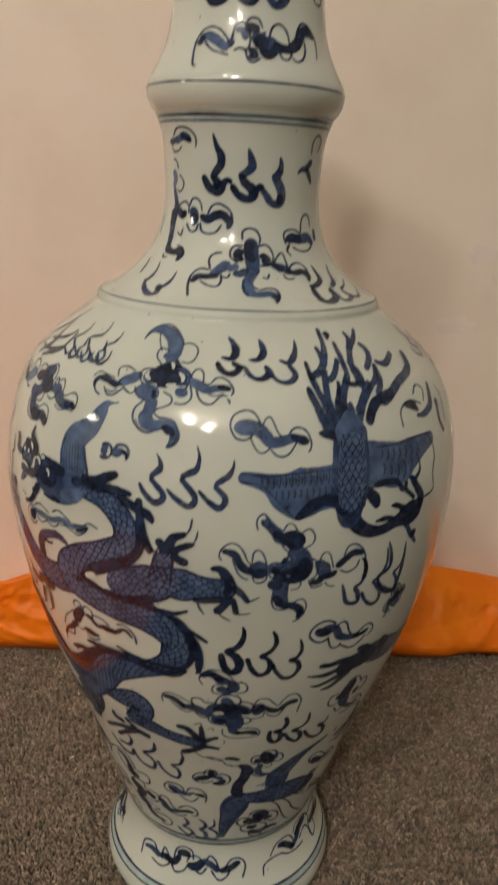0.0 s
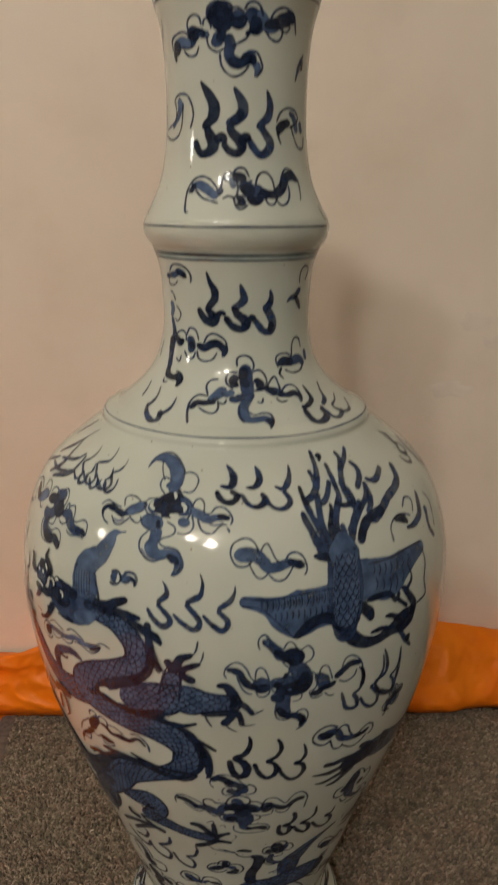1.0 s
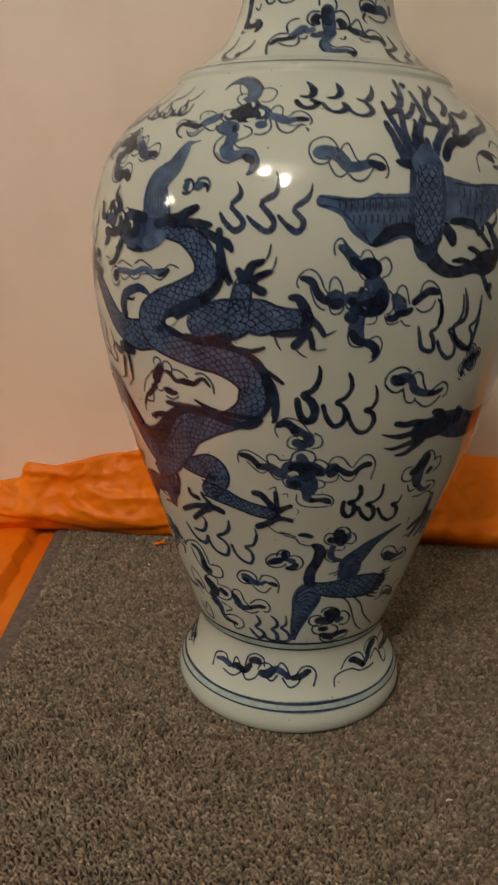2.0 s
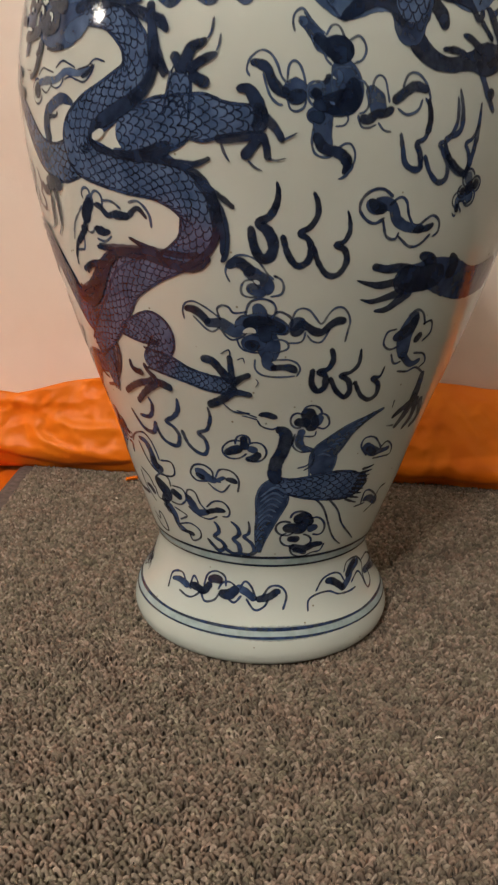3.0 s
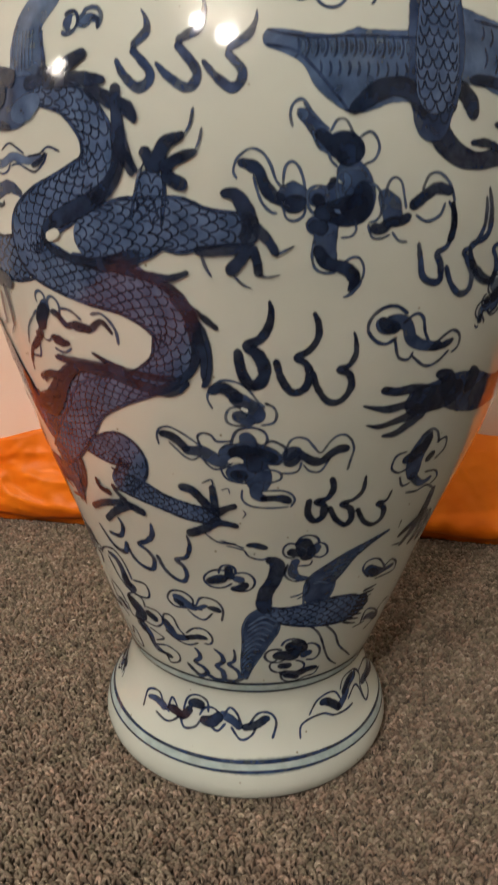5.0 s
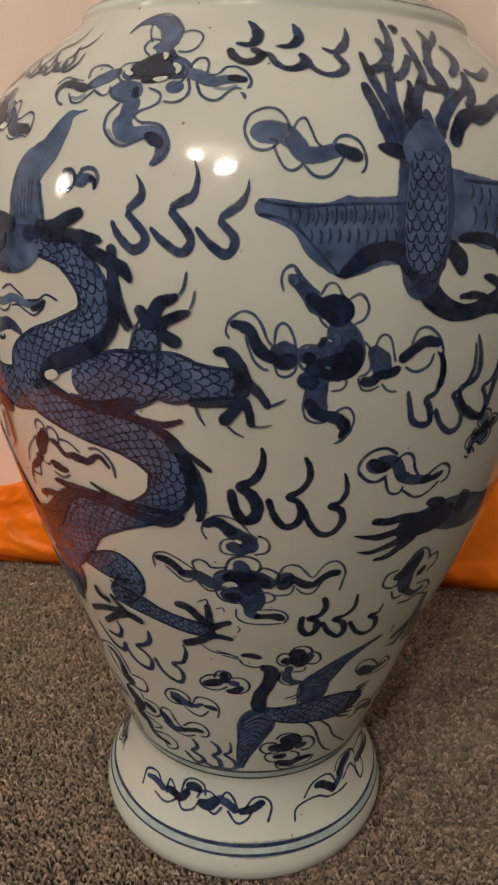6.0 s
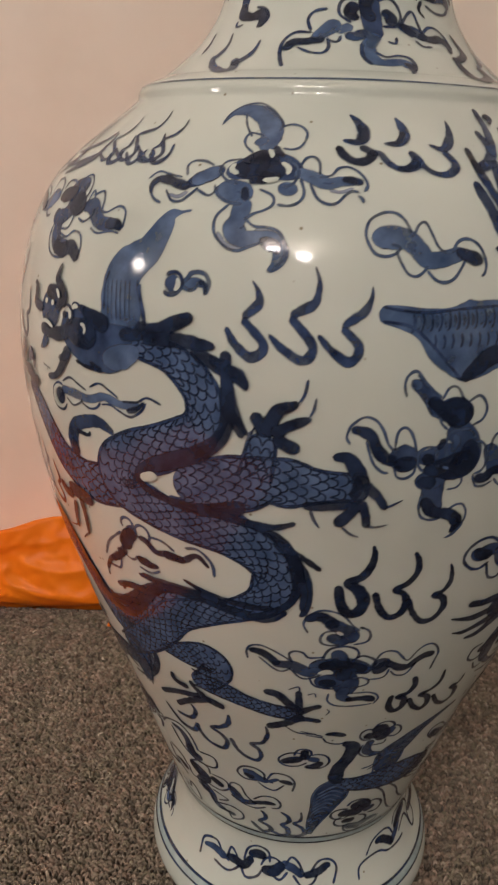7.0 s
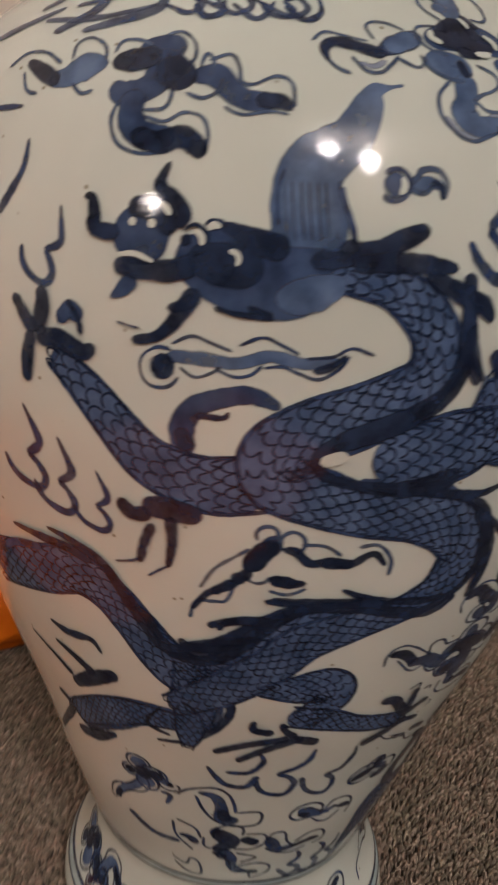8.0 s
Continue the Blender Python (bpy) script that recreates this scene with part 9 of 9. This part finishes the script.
m.brush('D', [(4.6, 44.9, 3.5), (10.4, 46.4, 4.4), (14.7, 49.1, 4.1), (16.7, 48.4, 1.8)])
m.brush('L', [(-42.8, 38.8, 1.2), (-42.9, 47.5, 1.2), (-36.0, 50.6, 1.1), (-31.7, 46.0, 1.1), (-27.7, 43.6, 1.1)])
m.brush('L', [(-29.5, 43.9, 1.1), (-28.0, 51.3, 1.1), (-24.3, 47.9, 1.1)])
m.brush('L', [(-35.5, 41.1, 1.2), (-27.8, 39.7, 1.1), (-22.5, 44.1, 1.1)])
m.brush('L', [(-21.5, 47.3, 1.1), (-20.1, 54.5, 1.1), (-15.6, 57.6, 1.1), (-10.9, 55.6, 1.1), (-9.8, 49.7, 1.1)])
m.brush('L', [(-22.5, 44.3, 1.1), (-19.5, 40.2, 1.1), (-14.9, 42.0, 1.1), (-12.8, 46.0, 1.1)])
m.brush('L', [(-13.9, 47.2, 1.1), (-11.7, 51.9, 1.1), (-7.5, 52.7, 1.1), (-3.0, 48.8, 1.1)])
m.brush('L', [(-8.4, 43.9, 1.1), (-5.0, 42.5, 1.1), (-1.8, 46.8, 1.1)])
m.brush('L', [(-3.5, 49.2, 1.1), (-0.7, 54.3, 1.1), (2.5, 51.7, 1.1), (4.5, 46.5, 1.1)])
m.brush('L', [(0.1, 45.4, 1.1), (4.5, 39.8, 1.1), (8.8, 41.6, 1.1), (10.8, 45.4, 1.1)])
m.brush('L', [(7.5, 46.2, 1.1), (11.6, 52.1, 1.1), (16.7, 51.9, 1.1), (19.3, 47.1, 1.1), (17.3, 39.5, 1.1)])
m.finish('cloud_motif', CLOUD)
m = Motif(51.4, 49.6)
m.brush('D', [(39.7, 51.3, 2.4), (43.8, 50.8, 4.2), (47.7, 47.9, 4.2), (51.9, 43.6, 4.3)])
m.brush('B', [(49.9, 44.1, 3.7), (55.8, 47.9, 4.3), (59.8, 52.5, 4.9), (67.4, 54.9, 3.8)])
m.brush('D', [(53.9, 49.3, 3.1), (59.1, 54.4, 4.3), (64.5, 56.6, 2.5)])
m.brush('B', [(70.5, 46.3, 4.4), (85.1, 44.6, 4.6), (92.2, 45.6, 2.7)])
m.brush('D', [(77.3, 44.9, 2.6), (97.4, 38.9, 3.4)])
m.brush('L', [(29.0, 37.5, 1.0), (30.1, 43.3, 1.0), (35.0, 45.6, 1.0), (41.8, 45.5, 1.0), (47.3, 42.5, 1.0), (54.7, 41.5, 1.0), (60.6, 41.8, 1.0)])
m.brush('L', [(34.1, 46.8, 1.0), (38.7, 52.9, 1.0), (44.9, 54.7, 1.0), (50.0, 52.9, 1.0), (52.9, 47.4, 1.0)])
m.brush('L', [(52.8, 52.2, 1.0), (56.3, 58.1, 1.0), (65.0, 57.6, 1.0), (70.9, 51.5, 1.1), (69.7, 45.6, 1.1), (69.9, 37.4, 1.1)])
m.brush('L', [(57.2, 45.0, 1.0), (64.4, 48.8, 1.1), (68.0, 45.1, 1.1), (70.4, 37.1, 1.1), (76.7, 39.3, 1.1), (76.7, 46.1, 1.1)])
m.brush('L', [(70.3, 53.3, 1.1), (80.8, 53.2, 1.1), (94.8, 44.5, 1.1)])
m.finish('cloud_motif', CLOUD)
m = Motif(-77.3, 45.2)
m.brush('D', [(-77.3, 45.2, 1.3), (-73.0, 42.3, 3.0), (-70.6, 38.4, 1.3)])
m.finish('stroke_motif', 'thin painted cobalt brush stroke')
m = Motif(-88.9, 38.5)
m.cloud((-88.9, 38.5), 6.0, 3, 0.2, (-69.5, 41.0, 1.00, 2.1, 1))
m.finish('cloud_motif', CLOUD)
m = Motif(-102.3, 43.8)
m.cloud((-102.3, 43.8), 9.0, 4, 0.6, (-73.2, 45.9, 1.20, 4.2, 1))
m.finish('cloud_motif', CLOUD)



# ---- carpet ----
lint = material("lint", rough=0.9)
link(lint, noise_mix(lint, 900.0, (0.55, 0.47, 0.36), (0.78, 0.70, 0.58)), bsdf(lint).inputs["Base Color"])
CARPET_X, CARPET_Y = (-0.238, 0.40), (-0.55, 0.236)


def carpet():
    top = tagged(new("carpet_tile"), "grey-brown loop-pile carpet piece with a flat bound edge", "carpet", kind="structure")
    top.location, top.rotation_euler = (0, 0, 0.0095), (0, 0, TURN)
    x0, x1, y0, y1 = *CARPET_X, *CARPET_Y
    skew = 0.07
    xn = x0 + skew * (y1 - y0)
    v = [(x, y, z) for z in (-0.011, -0.0045) for y in (y0, y1) for x in (xn if y == y0 else x0, x1)]
    f = [(0, 2, 3, 1), (4, 5, 7, 6), (0, 1, 5, 4), (2, 6, 7, 3), (0, 4, 6, 2), (1, 3, 7, 5)]
    mesh_object("backing", v, f, backing, top, smooth=False)
    # bound strip along the left side
    v = [(a + (skew * (y1 - b)), b, c) for a, b, c in [(x0 - 0.002, y0, -0.009), (x0 - 0.002, y1, -0.009), (x0 - 0.001, y0, -0.004), (x0 - 0.001, y1, -0.004), (x0 + 0.005, y0, -0.0012), (x0 + 0.005, y1, -0.0012), (x0 + 0.015, y0, -0.002), (x0 + 0.015, y1, -0.002)]]
    mesh_object("edge_strip", v, [(0, 2, 3, 1), (2, 4, 5, 3), (4, 6, 7, 5)], binding, top)
    # yarn loops in rows, each an arched thread
    rng = np.random.default_rng(4)
    pitch = 0.0025
    gx, gy = np.arange(x0 + 0.0145, 0.34, pitch), np.arange(-0.34, y1, pitch * 0.88)
    cx, cy = np.meshgrid(gx, gy)
    cx = cx + (np.arange(len(gy)) % 2)[:, None] * pitch * 0.5
    cx, cy = cx.ravel(), cy.ravel()
    inside = cx > x0 + 0.0145 + skew * (y1 - cy)
    cx, cy = cx[inside], cy[inside]
    n = len(cx)
    row = np.repeat(np.arange(len(gy)), len(gx))[inside]
    streak = np.array([noise.noise(Vector((x * 38, r * 0.83, 0.4))) for x, r in zip(cx, row)])
    cx, cy = cx + rng.normal(0, 0.0006, n), cy + rng.normal(0, 0.0005, n) + 0.0008 * streak
    turn = rng.normal(0.0, 0.45, n)
    span, high = 0.00135 * rng.uniform(0.8, 1.2, n), 0.0042 * rng.uniform(0.78, 1.15, n) * (1 + 0.35 * streak)
    thick = 0.00088 * rng.uniform(0.8, 1.2, n)
    lean = rng.normal(0, 0.0007, n)
    s = np.linspace(-1.0, 1.0, 5)
    ring = np.array([(0.87, -0.5), (0, 1), (-0.87, -0.5)], float)
    along = span[:, None] * np.sin(s * 1.45)
    up = -0.0045 + high[:, None] * np.cos(s * 1.45)
    ta, tu = np.cos(s * 1.45), -np.sin(s * 1.45) * 1.6
    tl = np.hypot(ta, tu)
    nu, na = ta / tl, -tu / tl
    pts = np.empty((n, 5, 3, 3))
    for k, (side, out) in enumerate(ring):
        a = along + out * thick[:, None] * na
        h = up + out * thick[:, None] * nu
        b = side * thick[:, None] * 1.25 + lean[:, None] * (1 - s * s)
        pts[:, :, k, 0] = cx[:, None] + a * np.cos(turn)[:, None] - b * np.sin(turn)[:, None]
        pts[:, :, k, 1] = cy[:, None] + a * np.sin(turn)[:, None] + b * np.cos(turn)[:, None]
        pts[:, :, k, 2] = h
    quad = [(i * 3 + k, i * 3 + (k + 1) % 3, (i + 1) * 3 + (k + 1) % 3, (i + 1) * 3 + k) for i in range(4) for k in range(3)]
    faces = (np.array(quad)[None] + (np.arange(n) * 15)[:, None, None]).reshape(-1, 4)
    me = bpy.data.meshes.new("loop_pile")
    me.vertices.add(n * 15)
    me.vertices.foreach_set("co", pts.ravel())
    me.loops.add(faces.size)
    me.loops.foreach_set("vertex_index", faces.ravel().astype(np.int32))
    me.polygons.add(len(faces))
    me.polygons.foreach_set("loop_start", np.arange(0, faces.size, 4, dtype=np.int32))
    me.polygons.foreach_set("use_smooth", np.ones(len(faces), bool))
    me.update(calc_edges=True)
    me.materials.append(yarn)
    pile = new("loop_pile", me)
    pile.parent = top
    # pale lint caught on the pile
    for x, y, turn_by in [(0.103, -0.121, 0.4), (-0.205, 0.179, 1.3), (-0.142, 0.148, 2.2), (-0.126, 0.065, 0.9)]:
        v, f = [], []
        for i in range(6):
            s = i / 5
            wide = 0.0009 * math.sin(math.pi * (0.12 + 0.76 * s))
            px, py = (s - 0.5) * 0.0042, 0.0007 * math.sin(s * 4)
            for k in range(4):
                a = math.pi / 2 * k
                v.append((px, py + wide * math.cos(a), 0.0008 + wide * 0.6 * math.sin(a)))
        f = [(i * 4 + k, i * 4 + (k + 1) % 4, i * 4 + 4 + (k + 1) % 4, i * 4 + 4 + k) for i in range(5) for k in range(4)] + [(3, 2, 1, 0), (20, 21, 22, 23)]
        speck_ob = tagged(mesh_object("lint_speck", v, f, lint), "pale lint speck caught on the carpet's loops", "lint", "lint on the carpet")
        speck_ob.location, speck_ob.rotation_euler = (x, y, 0.0095), (0, 0, turn_by + TURN)
    tagged(pile, "dense looped yarn pile in mixed greys and browns", kind="stuff")


carpet()


# ---- the orange plastic ----
def crumple(x, y, s):
    return noise.noise(Vector((x, y, s)))


def ridge(x, y, s):
    """Sharp creases of thin film."""
    return 1 - abs(noise.noise(Vector((x, y, s)))) * 2


FOLDS = [(-0.235, 0.060, -0.175, 0.064, 0.0030, 0.004), (-0.262, 0.074, -0.252, 0.030, 0.0050, 0.005), (-0.30, 0.030, -0.225, 0.018, 0.0040, 0.005), (-0.19, 0.045, -0.165, 0.018, 0.0030, 0.006),
         (-0.165, 0.058, -0.15, 0.02, 0.0022, 0.005), (-0.215, 0.044, -0.185, 0.036, 0.0026, 0.006), (-0.225, 0.030, -0.20, 0.014, 0.0030, 0.006), (-0.14, 0.062, -0.135, 0.02, 0.0024, 0.006),
         (0.10, 0.020, 0.26, 0.040, -0.0030, 0.004), (0.15, 0.060, 0.26, 0.070, 0.0020, 0.007), (0.17, 0.040, 0.21, 0.052, 0.0016, 0.006), (0.22, 0.075, 0.33, 0.030, 0.0030, 0.006)]
CREST_LINE = [(-0.62, 0.050), (-0.34, 0.046), (-0.2935, 0.0535), (-0.272, 0.058), (-0.2665, 0.0735), (-0.2616, 0.0755), (-0.235, 0.0725), (-0.191, 0.0845), (-0.1486, 0.092), (0.0, 0.094), (0.17, 0.087), (0.22, 0.084), (0.27, 0.075), (0.31, 0.066), (0.4, 0.06), (0.75, 0.06)]


def fold(x, z):
    """How far the film's creases push it out at a place on its face."""
    out = 0.0
    for x0, z0, x1, z1, depth, wide in FOLDS:
        dx, dz = x1 - x0, z1 - z0
        t = max(0.0, min(1.0, ((x - x0) * dx + (z - z0) * dz) / (dx * dx + dz * dz)))
        d = ((x - x0 - t * dx) * dz - (z - z0 - t * dz) * dx) / math.hypot(dx, dz)
        far = math.hypot(x - x0 - t * dx, z - z0 - t * dz)
        side = 1.0 if d > 0 else 0.45
        out += depth * math.exp(-(far / (wide * (2.2 if side < 1 else 0.8))) ** 1.3) * (1 - 0.5 * abs(2 * t - 1))
    return out


def plastic_roll():
    """Film bunched against the foot of the wall, resting on the carpet's edge."""
    top = tagged(new("orange_plastic_bag"), "crumpled shiny orange plastic bag bunched along the wall", "plastic bag")
    top.location, top.rotation_euler = (0, 0, 0.0095), (0, 0, TURN)
    nx, ny = 560, 96
    lx, lz = zip(*CREST_LINE)
    v = []
    for i in range(nx + 1):
        x = -0.62 + 1.35 * i / nx
        tall = float(np.interp(x, lx, lz)) - 0.004 + 0.0018 * crumple(x * 23, 0, 3)
        blend = max(0.0, min(1.0, (x + 0.10) / 0.24))
        back = 0.236 + 0.044 * blend * blend * (3 - 2 * blend) + 0.004 * crumple(x * 15, 2, 6)
        front = 0.2255 + 0.005 * crumple(x * 16, 0, 11) - 0.004 * math.sin(x * 37 + 0.6)
        lift = 0.004 + 0.005 * (0.5 + crumple(x * 21, 4, 8))
        rows = [(front + 0.02, -0.0065), (front + 0.008, lift * 0.4 - 0.004), (front, lift), (front - 0.005, 0.2 * tall + lift * 0.5), (front - 0.003 + 0.25 * (back - front), 0.5 * tall),
                (front + 0.62 * (back - front), 0.83 * tall), (back - 0.001, 0.985 * tall), (back + 0.003, tall), (back + 0.008, 0.93 * tall), (back + 0.018, 0.70 * tall), (0.3085, 0.40 * tall)]
        c = smooth_curve(rows, 1.0)
        run = np.concatenate([[0], np.cumsum(np.hypot(*np.diff(c, axis=0).T))])
        s = np.linspace(0, run[-1], ny + 1)
        ys, zs = np.interp(s, run, c[:, 0]), np.interp(s, run, c[:, 1])
        for j in range(ny + 1):
            q = j / ny
            fade = math.sin(min(1, q * 1.05) * math.pi) ** 0.6
            z0 = float(zs[j])
            under = float(np.interp(x, (-0.30, -0.25, -0.19, -0.12, 0.10, 0.30), (0.022, 0.017, 0.006, 0.016, 0.010, 0.006))) + 0.003 * crumple(x * 30, 1, 12)
            tuck = max(0.0, min(1.0, (under - z0) / 0.0025)) * 0.007
            push = -tuck + crumple(x * 12, z0 * 26, 1) * 0.0042 + max(0.0, ridge(x * 17 + z0 * 20, z0 * 24 - x * 6, 5) - 0.45) * 0.006 + ridge(x * 46, z0 * 52, 9) * 0.0019 + ridge(x * 85 - z0 * 40, z0 * 95, 14) * 0.0009 + fold(x, z0)
            v.append((x, min(float(ys[j]) - push * fade, 0.3085), max(z0 + 0.2 * push * fade * (q < 0.7), -0.0125)))
    f = [(i * (ny + 1) + j, (i + 1) * (ny + 1) + j, (i + 1) * (ny + 1) + j + 1, i * (ny + 1) + j + 1) for i in range(nx) for j in range(ny)]
    mesh_object("film", v, f, orange, top)
    # sheet lying on the floor beside and under the carpet
    nx, ny = 120, 160
    v = []
    for i in range(nx + 1):
        for j in range(ny + 1):
            x, y = -0.62 + 0.44 * i / nx, -0.55 + 0.83 * j / ny
            z = -0.010 + 0.012 * (0.5 + 0.5 * crumple(x * 7, y * 5, 4)) + 0.005 * ridge(x * 9, y * 6, 2)
            z = min(z, -0.0115) if x > -0.262 + 0.07 * (0.236 - y) else z
            v.append((x, y, z))
    f = [(i * (ny + 1) + j, (i + 1) * (ny + 1) + j, (i + 1) * (ny + 1) + j + 1, i * (ny + 1) + j + 1) for i in range(nx) for j in range(ny)]
    mesh_object("floor_film", v, f, orange, top)




def plastic_scrap(x, y, turn_by):
    """A torn, curled shred of the film lying on the carpet."""
    v, f, nx, ny = [], [], 8, 4
    for side in (0, 1):
        for i in range(nx + 1):
            for j in range(ny + 1):
                a, b = i / nx - 0.5, j / ny - 0.5
                torn = 1 + 0.35 * crumple(a * 9, b * 3, 2)
                z = 0.0014 + 0.0022 * (2 * b) ** 2 + 0.0012 * crumple(a * 6, b * 5, 7) + 0.0012 * a + 0.0003 * side
                v.append((0.0095 * a * torn, 0.0042 * b * torn * (1 - 0.6 * abs(a)), z))
    m = ny + 1
    half = (nx + 1) * m
    for i in range(nx):
        for j in range(ny):
            q = (i * m + j, (i + 1) * m + j, (i + 1) * m + j + 1, i * m + j + 1)
            f += [q[::-1], tuple(k + half for k in q)]
    edge = [i * m for i in range(nx + 1)] + [nx * m + j for j in range(1, m)] + [i * m + ny for i in range(nx - 1, -1, -1)] + [j for j in range(ny - 1, 0, -1)]
    f += [(a, b, b + half, a + half) for a, b in zip(edge, edge[1:] + edge[:1])]
    ob = tagged(mesh_object("plastic_scrap", v, f, orange), "small torn shred of orange plastic on the carpet", "plastic scrap")
    ob.location, ob.rotation_euler = (x, y, 0.0095), (0, 0, turn_by)


plastic_roll()
plastic_scrap(-0.142, 0.192, 0.25)
